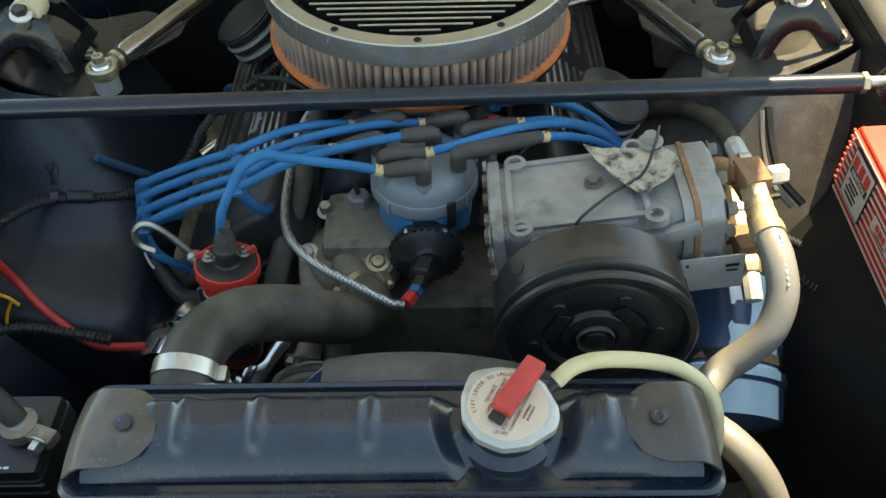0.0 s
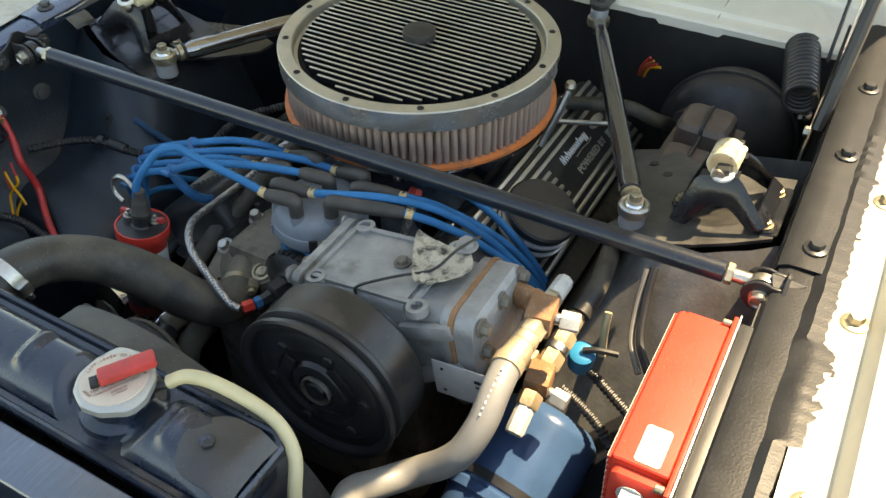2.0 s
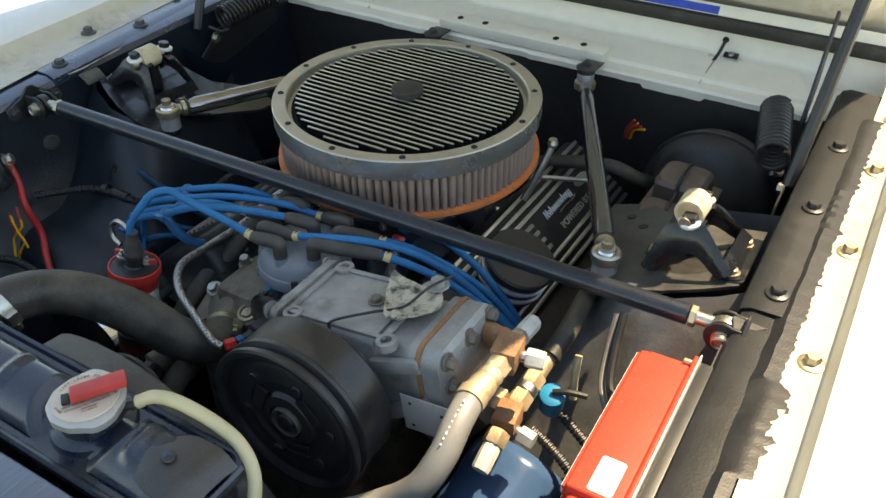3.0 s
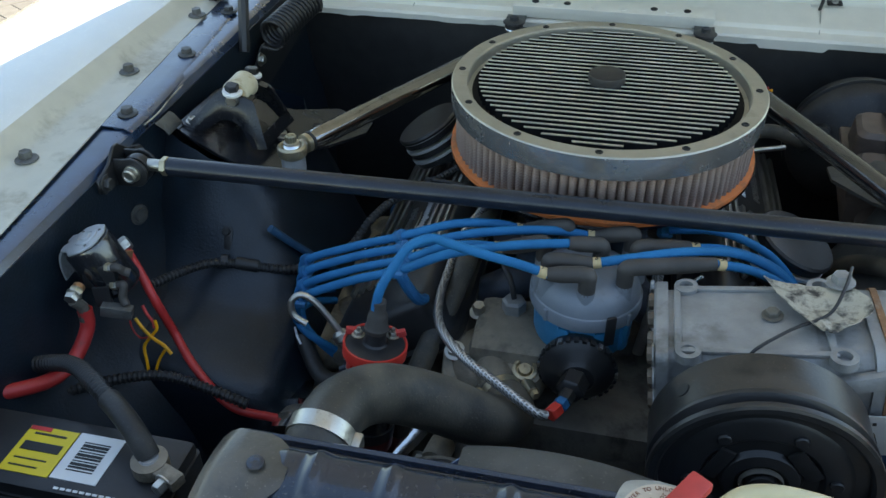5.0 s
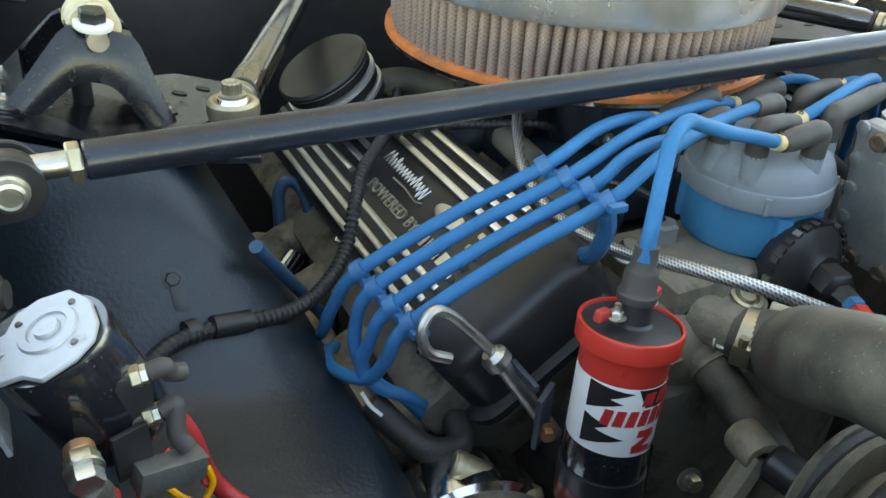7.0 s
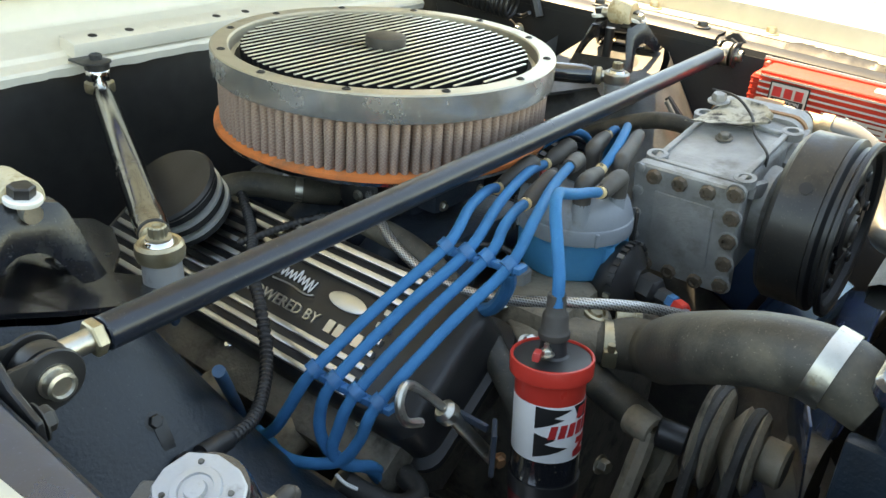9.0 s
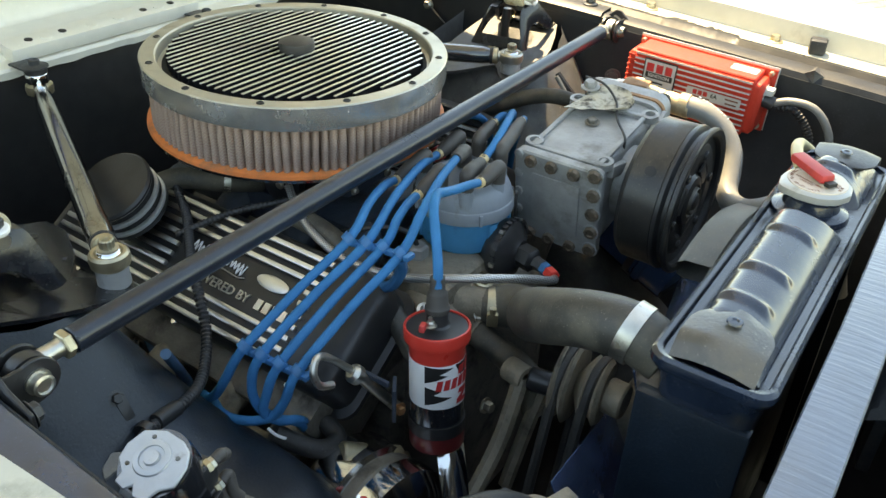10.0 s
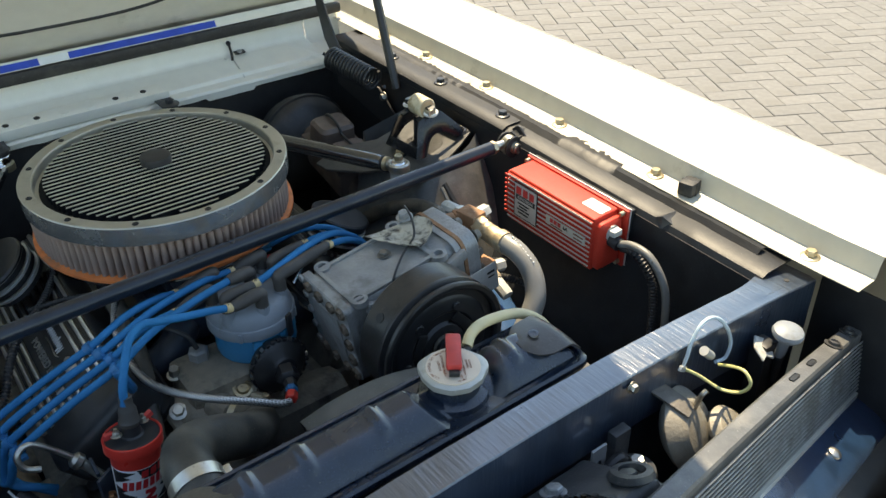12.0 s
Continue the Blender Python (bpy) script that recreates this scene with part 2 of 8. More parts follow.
def braid_material():
    """Woven stainless sheath: fine crossed strands."""
    m = mat("braided_steel", (0.50, 0.49, 0.47), 0.42, 0.8, var=0.35, scale=900)
    nt = m.node_tree
    n, l = nt.nodes, nt.links
    tc = n.new("ShaderNodeTexCoord")
    hs = []
    for rot in ((0.4, 0.3, 0.9), (-0.5, 0.8, -0.6)):
        mp = n.new("ShaderNodeMapping")
        mp.inputs["Rotation"].default_value = rot
        l.new(tc.outputs["Object"], mp.inputs["Vector"])
        w = n.new("ShaderNodeTexWave")
        w.inputs["Scale"].default_value = 150
        l.new(mp.outputs[0], w.inputs["Vector"])
        hs.append(w.outputs["Fac"])
    mx = n.new("ShaderNodeMath")
    mx.operation = "MAXIMUM"
    l.new(hs[0], mx.inputs[0])
    l.new(hs[1], mx.inputs[1])
    cr = n.new("ShaderNodeValToRGB")
    cr.color_ramp.elements[0].position, cr.color_ramp.elements[1].position = 0.55, 0.9
    cr.color_ramp.elements[0].color, cr.color_ramp.elements[1].color = (0.16, 0.155, 0.145, 1), (0.58, 0.57, 0.55, 1)
    l.new(mx.outputs[0], cr.inputs[0])
    l.new(cr.outputs[0], n["Principled BSDF"].inputs["Base Color"])
    return m


BRAID = braid_material()


def gauze_over(m, radius, pitch):
    """Add a crossed wire gauze, wound round the z axis, to a material."""
    nt = m.node_tree
    n, l = nt.nodes, nt.links
    p = n["Principled BSDF"]
    tc, sep, ang = n.new("ShaderNodeTexCoord"), n.new("ShaderNodeSeparateXYZ"), n.new("ShaderNodeMath")
    l.new(tc.outputs["Object"], sep.inputs[0])
    ang.operation = "ARCTAN2"
    l.new(sep.outputs[1], ang.inputs[0])
    l.new(sep.outputs[0], ang.inputs[1])

    def op(kind, a, b):
        k = n.new("ShaderNodeMath")
        k.operation = kind
        for i, v in enumerate((a, b)):
            if isinstance(v, (int, float)):
                k.inputs[i].default_value = v
            elif v is not None:
                l.new(v, k.inputs[i])
        return k.outputs[0]
    turns = 2 * math.pi / pitch
    u, v = op("MULTIPLY", ang.outputs[0], radius * turns), op("MULTIPLY", sep.outputs[2], turns)
    mesh = op("MAXIMUM", op("SINE", op("ADD", u, v), None), op("SINE", op("SUBTRACT", u, v), None))
    wire = op("GREATER_THAN", mesh, 0.90)
    mx = n.new("ShaderNodeMix")
    mx.data_type = "RGBA"
    l.new(op("MULTIPLY", wire, 0.75), mx.inputs[0])
    l.new(p.inputs["Base Color"].links[0].from_socket, mx.inputs[6])
    mx.inputs[7].default_value = (0.40, 0.32, 0.265, 1)
    l.new(mx.outputs[2], p.inputs["Base Color"])


gauze_over(FILTER, 0.172, 0.0036)


def paver_material():
    m = mat("grey_concrete_paver", (0.170, 0.166, 0.158), 0.85, var=0.12, scale=30, bump=0.5, bscale=180, dirt=(0.15, 0.14, 0.12), dirt_amt=0.4, dirt_scale=3)
    nt = m.node_tree
    n, l = nt.nodes, nt.links
    p = n["Principled BSDF"]
    src = p.inputs["Base Color"].links[0].from_socket
    oi, ge = n.new("ShaderNodeObjectInfo"), n.new("ShaderNodeNewGeometry")
    add = n.new("ShaderNodeMath")
    add.operation = "ADD"
    l.new(oi.outputs["Random"], add.inputs[0])
    l.new(ge.outputs["Random Per Island"], add.inputs[1])
    fr = n.new("ShaderNodeMath")
    fr.operation = "FRACT"
    l.new(add.outputs[0], fr.inputs[0])
    mr = n.new("ShaderNodeMapRange")
    mr.inputs[3].default_value, mr.inputs[4].default_value = 0.93, 1.06
    l.new(fr.outputs[0], mr.inputs[0])
    hsv = n.new("ShaderNodeHueSaturation")
    l.new(mr.outputs[0], hsv.inputs["Value"])
    l.new(src, hsv.inputs["Color"])
    l.new(hsv.outputs[0], p.inputs["Base Color"])
    return m


PAVER = paver_material()
LID_BLACK = mat("matt_black_lid", (0.006, 0.006, 0.007), 0.7, bump=0.05, spec=0.2)
BAR_BLACK = mat("semi_gloss_black_bar", (0.010, 0.014, 0.022), 0.30, coat=0.15, bump=0.05, dirt=(0.05, 0.045, 0.04), dirt_amt=0.25, dirt_scale=12)
# car cream made darker: the gutter wall's shade is put into the colour
GUTTER = mat("shaded_gutter_paint", (0.52, 0.48, 0.385), 0.45, var=0.05, bump=0.1, bscale=80, dirt=(0.34, 0.30, 0.23), dirt_amt=0.35, dirt_scale=14)
FIN = mat("polished_fin", (0.62, 0.62, 0.60), 0.38, 1.0, var=0.06, bump=0.03)
DRUM = mat("dusty_drum", (0.030, 0.029, 0.028), 0.32, 0.3, dirt=(0.085, 0.066, 0.048), dirt_amt=0.42, dirt_scale=10, bump=0.08)
RING = mat("satin_chrome", (0.62, 0.63, 0.64), 0.26, 0.9, var=0.06, bump=0.05, dirt=(0.42, 0.41, 0.39), dirt_amt=0.3, dirt_scale=18, dirt_rough=0.5)
BLACK_GREY = mat("dusty_grey_black_paint", (0.035, 0.034, 0.033), 0.45, dirt=(0.10, 0.095, 0.085), dirt_amt=0.6, dirt_scale=8, bump=0.2, bscale=150, dirt_rough=0.6)
# the blue of this base stands for sky mirrored in the black rail
SUPPORT_PAINT = mat("sky_tinted_brushed_black", (0.025, 0.042, 0.068), 0.31, coat=0.9, ior=2.05, var=0.3, scale=25, bump=0.3, bscale=45, dirt=(0.050, 0.050, 0.046), dirt_amt=0.30, dirt_scale=14, dirt_rough=0.42)
# brush marks running across the rail
for node in SUPPORT_PAINT.node_tree.nodes:
    if node.type == "BUMP":
        tex = node.inputs["Height"].links[0].from_node
        tex.inputs["Scale"].default_value = 200
        co = tex.inputs["Vector"].links[0].from_socket
        squeeze = SUPPORT_PAINT.node_tree.nodes.new("ShaderNodeMapping")
        squeeze.inputs["Scale"].default_value = (1.0, 0.10, 0.10)
        SUPPORT_PAINT.node_tree.links.new(co, squeeze.inputs["Vector"])
        SUPPORT_PAINT.node_tree.links.new(squeeze.outputs[0], tex.inputs["Vector"])
        node.inputs["Strength"].default_value = 0.55
APRON_WORN = mat("worn_black_apron", (0.013, 0.014, 0.016), 0.48, dirt=(0.025, 0.026, 0.027), dirt_amt=0.4, dirt_scale=8, bump=0.16, bscale=420, dirt_rough=0.62, spec=0.35)
LATCH_STEEL = mat("dusty_pressed_steel", (0.040, 0.042, 0.045), 0.42, var=0.2, dirt=(0.12, 0.112, 0.10), dirt_amt=0.5, dirt_scale=14, bump=0.25, bscale=120, dirt_rough=0.6)
# grey that carries sunlight on dusty black steel in its base colour
SUNLIT_GREY = mat("sunlit_grey_paint", (0.10, 0.10, 0.098), 0.38, dirt=(0.17, 0.165, 0.155), dirt_amt=0.5, dirt_scale=18, bump=0.15, dirt_rough=0.55)
ZINC = mat("dull_zinc_plate", (0.40, 0.41, 0.42), 0.45, 0.5, var=0.12, bump=0.1, dirt=(0.24, 0.23, 0.21), dirt_amt=0.4, dirt_scale=40)

# ---------------------------------------------------------------- mesh helpers
ORIGIN = {}


def thing(name, at, label, category, group="", kind=""):
    """A top-level thing: an Empty at its base."""
    ob = new(name)
    ob.empty_display_size = 0.02
    ob.location = at
    ORIGIN[ob.name] = Vector(at)
    return tagged(ob, label, category, group, kind)


def part(name, bm, material, parent=None, label="", flat=False):
    """Link a bmesh, given in world metres, as one mesh under a thing or a part."""
    o = ORIGIN[parent.name] if parent else Vector((0, 0, 0))
    bm.transform(Matrix.Translation(-o))
    bmesh.ops.recalc_face_normals(bm, faces=bm.faces)
    for f in bm.faces:
        f.smooth = not flat
    for e in bm.edges:
        if len(e.link_faces) == 2 and e.calc_face_angle(0) > 0.6:
            e.smooth = False
    me = bpy.data.meshes.new(name)
    bm.to_mesh(me)
    bm.free()
    me.materials.append(material)
    ob = new(name, me)
    if parent:
        ob.parent = parent
    ORIGIN[ob.name] = o
    if label:
        ob["label"] = label
    return ob


def B():
    return bmesh.new()


def add(bm, other, m=None):
    """Join another bmesh into bm."""
    if m is not None:
        other.transform(m)
    me = bpy.data.meshes.new("tmp")
    other.to_mesh(me)
    other.free()
    bm.from_mesh(me)
    bpy.data.meshes.remove(me)
    return bm


def box(size, at=(0, 0, 0), rot=(0, 0, 0), bevel=0.002, seg=2):
    bm = B()
    bmesh.ops.create_cube(bm, size=1)
    bm.transform(Matrix.Diagonal((*size, 1)))
    if bevel:
        bmesh.ops.bevel(bm, geom=list(bm.edges), offset=min(bevel, 0.45 * min(size)), segments=seg, affect="EDGES", profile=0.6)
    bm.transform(pose(*at, *rot))
    return bm


def moved(bm, m):
    bm.transform(m)
    return bm


def axis_frame(p, d):
    return Matrix.Translation(p) @ Vector(d).to_track_quat("Z", "Y").to_matrix().to_4x4()


def lathe(profile, p=(0, 0, 0), d=(0, 0, 1), seg=32, cap=True):
    """Turn a profile of (radius, height) round the axis d from p."""
    bm = B()
    rings = []
    for r, h in profile:
        if r < 1e-6:
            rings.append([bm.verts.new((0, 0, h))])
        else:
            rings.append([bm.verts.new((r * math.cos(2 * math.pi * i / seg), r * math.sin(2 * math.pi * i / seg), h)) for i in range(seg)])
    for a, b in zip(rings, rings[1:]):
        for i in range(seg):
            j = (i + 1) % seg
            v = [a[i % len(a)], a[j % len(a)], b[j % len(b)], b[i % len(b)]]
            v = list(dict.fromkeys(v))
            if len(v) > 2:
                bm.faces.new(v)
    for ring in (rings[0], rings[-1]):
        if cap and len(ring) > 2:
            bm.faces.new(ring)
    bm.transform(axis_frame(p, d))
    return bm


def rod(p0, p1, r, r1=None, seg=20, bevel=0.0):
    p0, p1 = Vector(p0), Vector(p1)
    h = (p1 - p0).length
    r1 = r if r1 is None else r1
    prof = [(r, 0), (r1, h)]
    if bevel:
        prof = [(r - bevel, 0), (r, bevel), (r1, h - bevel), (r1 - bevel, h)]
    return lathe(prof, p0, p1 - p0, seg)


def hexa(p, d, r, h):
    """A hexagon bolt head with a washer under it."""
    bm = lathe([(r * 0.98, 0), (r, h * 0.12), (r, h * 0.8), (r * 0.86, h)], p, d, 6)
    add(bm, lathe([(r * 1.45, 0), (r * 1.45, h * 0.16), (r * 1.3, h * 0.2)], Vector(p) - Vector(d).normalized() * h * 0.15, d, 20))
    return bm


def spline(pts, n=8):
    """Catmull-Rom through the points."""
    P = [Vector(p) for p in pts]
    P = [2 * P[0] - P[1]] + P + [2 * P[-1] - P[-2]]
    out = []
    for i in range(1, len(P) - 2):
        a, b, c, d = P[i - 1:i + 3]
        for k in range(n):
            t = k / n
            out.append(0.5 * (2 * b + (c - a) * t + (2 * a - 5 * b + 4 * c - d) * t * t + (3 * b - a - 3 * c + d) * t ** 3))
    out.append(P[-2])
    return out


def tube(pts, r, seg=12, n=8, radii=None, smooth=True):
    """A round tube along a smooth path; radii may give a radius at each step."""
    path = spline(pts, n) if smooth else [Vector(p) for p in pts]
    bm = B()
    up = None
    rings = []
    for i, p in enumerate(path):
        d = (path[min(i + 1, len(path) - 1)] - path[max(i - 1, 0)]).normalized()
        if up is None:
            up = d.orthogonal().normalized()
        up = (up - d * up.dot(d)).normalized()
        side = d.cross(up)
        rr = radii(i / (len(path) - 1)) if radii else r
        rings.append([bm.verts.new(p + rr * (math.cos(a) * up + math.sin(a) * side)) for a in (2 * math.pi * k / seg for k in range(seg))])
    for a, b in zip(rings, rings[1:]):
        for k in range(seg):
            bm.faces.new((a[k], a[(k + 1) % seg], b[(k + 1) % seg], b[k]))
    bm.faces.new(rings[0])
    bm.faces.new(rings[-1])
    return bm


def conduit(pts, r, n=40, pitch=0.005):
    """Ribbed conduit: the radius goes up and down along the path."""
    path = spline(pts, 10)
    length = sum((b - a).length for a, b in zip(path, path[1:]))
    steps = max(8, int(length / pitch * 4))
    acc, q, k, d = [path[0]], 0.0, 0, 0.0
    want = length / steps
    cum = [0.0]
    for a, b in zip(path, path[1:]):
        cum.append(cum[-1] + (b - a).length)
    for s in range(1, steps + 1):
        x = s * want
        while k < len(cum) - 2 and cum[k + 1] < x:
            k += 1
        f = (x - cum[k]) / max(1e-9, cum[k + 1] - cum[k])
        acc.append(path[k].lerp(path[k + 1], min(1, f)))
    ribs = [r if (i % 4) < 2 else r * 0.8 for i in range(len(acc))]
    return tube(acc, r, 10, radii=lambda u: ribs[min(len(ribs) - 1, int(u * (len(acc) - 1) + 0.5))], smooth=False)


def plate(outline, thick, m=None, bevel=0.001):
    """A flat plate from an outline (x, y), its top at z = 0, put in place by m."""
    bm = B()
    top = [bm.verts.new((x, y, 0)) for x, y in outline]
    f = bm.faces.new(top)
    bmesh.ops.recalc_face_normals(bm, faces=[f])
    ext = bmesh.ops.extrude_face_region(bm, geom=[f])
    for v in ext["geom"]:
        if isinstance(v, bmesh.types.BMVert):
            v.co.z -= thick
    if bevel:
        bmesh.ops.bevel(bm, geom=list(bm.edges), offset=bevel, segments=1, affect="EDGES")
    if m is not None:
        bm.transform(m)
    return bm


def sheet(rows, thick=0.0):
    """A surface through rows of points; with thickness, a shell."""
    bm = B()
    vs = [[bm.verts.new(p) for p in r] for r in rows]
    for a, b in zip(vs, vs[1:]):
        for i in range(len(a) - 1):
            bm.faces.new((a[i], a[i + 1], b[i + 1], b[i]))
    if thick:
        bmesh.ops.recalc_face_normals(bm, faces=bm.faces)
        bmesh.ops.solidify(bm, geom=list(bm.faces), thickness=thick)
    return bm


def lettering(text, size, m, depth=0.0004, italic=0.0, bold=False):
    """Letters of the built-in font as a mesh, centred, put in place by m."""
    cu = bpy.data.curves.new("t", "FONT")
    cu.body, cu.size, cu.extrude, cu.align_x, cu.align_y, cu.shear = text, size, depth, "CENTER", "CENTER", italic
    cu.resolution_u = 2
    if bold:
        cu.offset = size * 0.02
    ob = bpy.data.objects.new("t", cu)
    me = bpy.data.meshes.new_from_object(ob)
    bm = B()
    bm.from_mesh(me)
    bpy.data.objects.remove(ob)
    bpy.data.curves.remove(cu)
    bpy.data.meshes.remove(me)
    bm.transform(m)
    return bm


def bars(rects, m, depth=0.0005):
    """Plain raised bars (x, y, width, height) on a surface."""
    bm = B()
    for x, y, w, h in rects:
        add(bm, box((w, h, depth), (x, y, depth / 2), bevel=0))
    bm.transform(m)
    return bm


def clamp_ring(p, d, r, w=0.012, turn=0.0):
    """A worm-drive hose clamp: band and screw housing."""
    bm = lathe([(r + 0.0002, -w / 2), (r + 0.0015, -w / 2), (r + 0.0015, w / 2), (r + 0.0002, w / 2)], p, d, 36)
    f = axis_frame(p, d) @ Matrix.Rotation(radians(turn), 4, "Z")
    add(bm, box((0.007, 0.016, w), (r + 0.0035, 0, 0), bevel=0.002), f.copy())
    add(bm, rod((r + 0.0045, 0.008, 0), (r + 0.0045, 0.015, 0), 0.0035, seg=6), f.copy())
    return bm

# ---------------------------------------------------------------- ground
ground = part("ground", box((600, 600, 0.2), (0, 0, -0.108), bevel=0), SOIL)
tagged(ground, "sandy ground between and beyond grey pavers", "ground", kind="structure")


# ---------------------------------------------------------------- car body round the bay
def zt(y):
    """Height of the apron's top flange along the car."""
    return 0.874 + (y - 0.30) * 0.052 if y < 0.8 else 0.900 + (y - 0.8) * 0.035


def build_apron(s):
    side = thing("inner_fender_apron", (s * 0.5, 0.75, 0.35), "black painted steel inner apron with bolted top flange and wheel-house bulge", "car body panel", "apron panels", "structure")
    rows = []
    for i in range(33):
        y = 0.30 + i * (1.30 - 0.30) / 32
        z = zt(y)
        bulge = math.exp(-((y - 0.70) / 0.17) ** 2)
        sec = [(0.572, z), (0.570, z + 0.001), (0.515, z + 0.002), (0.506, z - 0.002), (0.502, z - 0.010), (0.496, z - 0.10),
               (0.490 - 0.02 * bulge, z - 0.15), (0.478 - 0.055 * bulge, z - 0.19), (0.470 - 0.10 * bulge, z - 0.24), (0.465 - 0.13 * bulge, z - 0.30), (0.46 - 0.14 * bulge, 0.40), (0.46 - 0.14 * bulge, 0.25)]
        rows.append([(s * x, y, zz) for x, zz in sec])
    part("apron_panel", sheet([r[4:] for r in rows], 0.0015), APRON_WORN if s > 0 else BLACK_PAINT, side)
    part("top_flange", sheet([[(x, y, z + 0.0007 * noise.noise((x * 22, y * 16, 4.0))) for x, y, z in r[:5]] for r in rows], 0.0015), APRON_WORN if s > 0 else SKY_TINT_GLOSS, side)
    # rear half lies as a second, overlapping flange
    rows = []
    for i in range(12):
        y = 0.775 + i * 0.044
        dx = 0.09 * max(0, y - 0.84) if s < 0 else 0.0
        rows.append([(s * (x + dx * f + (0.0016 * noise.noise((y * 40, 3, 0)) if f == 1 and s < 0 else 0)), y, zt(y) + dz + 0.0009 * noise.noise((x * 40, y * 22, 8.0))) for x, dz, f in ((0.574, 0.004, 0), (0.560, 0.0052, 0.3), (0.545, 0.0055, 0.6), (0.528, 0.0055, 0.8), (0.512, 0.005, 1), (0.503, 0.0, 1), (0.4995, -0.03, 1))])
    part("flange_cover", sheet(rows, 0.0015), APRON_WORN if s > 0 else SKY_TINT_GLOSS, side)
    for y in (0.806, 0.972, 1.12):
        q = (s * (0.53 if s > 0 else 0.524 + 0.05 * (y - 0.8)), y, zt(y) + 0.006)
        part("bolt", add(hexa(q, (0, 0, 1), 0.0075, 0.008), lathe([(0.012, 0), (0.0115, 0.0012), (0.008, 0.0026)], q, (0, 0, 1), 20)), BLACK_SATIN if s > 0 else BLACK_GREY, side)
    for y, z in ((0.736, 0.815), (0.741, 0.762)):
        part("body_plug", lathe([(0.0125, 0), (0.0120, 0.0014), (0.0085, 0.0020), (0.0080, 0.0052), (0.0, 0.0056)], (s * 0.4925, y, z), (-s, -0.25, 0.05), 24), BLACK_GREY, side, "round dusty body plug")
    if s < 0:
        # bent metal tab hanging from the seam of the two flanges
        rows = [[(-0.496 + 0.004 * math.sin(3 * u) + 0.012 * u, 0.812 + 0.034 * v + 0.004 * u, 0.893 - 0.016 * u + 0.004 * noise.noise((u * 5, v * 5, 1.0))) for v in (0, 0.2, 0.4, 0.6, 0.8, 1)] for u in (0, 0.25, 0.5, 0.75, 1)]
        part("bent_tab", sheet(rows, 0.001), BOLT_GREY, side, "crumpled bare-metal tab")
        part("torn_edge", tube([(-0.5015, 0.80, 0.897), (-0.500, 0.83, 0.898), (-0.5035, 0.86, 0.899), (-0.506, 0.90, 0.9005), (-0.511, 0.95, 0.902), (-0.519, 1.03, 0.905)], 0.0011, 6), SEAM_TAN, side, "chipped tan edge")
    return side


def ztop(x, y):
    """Height of the tower's top plate, which falls towards the engine and the rear."""
    return 0.871 - 0.26 * (0.471 - abs(x)) - 0.055 * (y - 0.845)


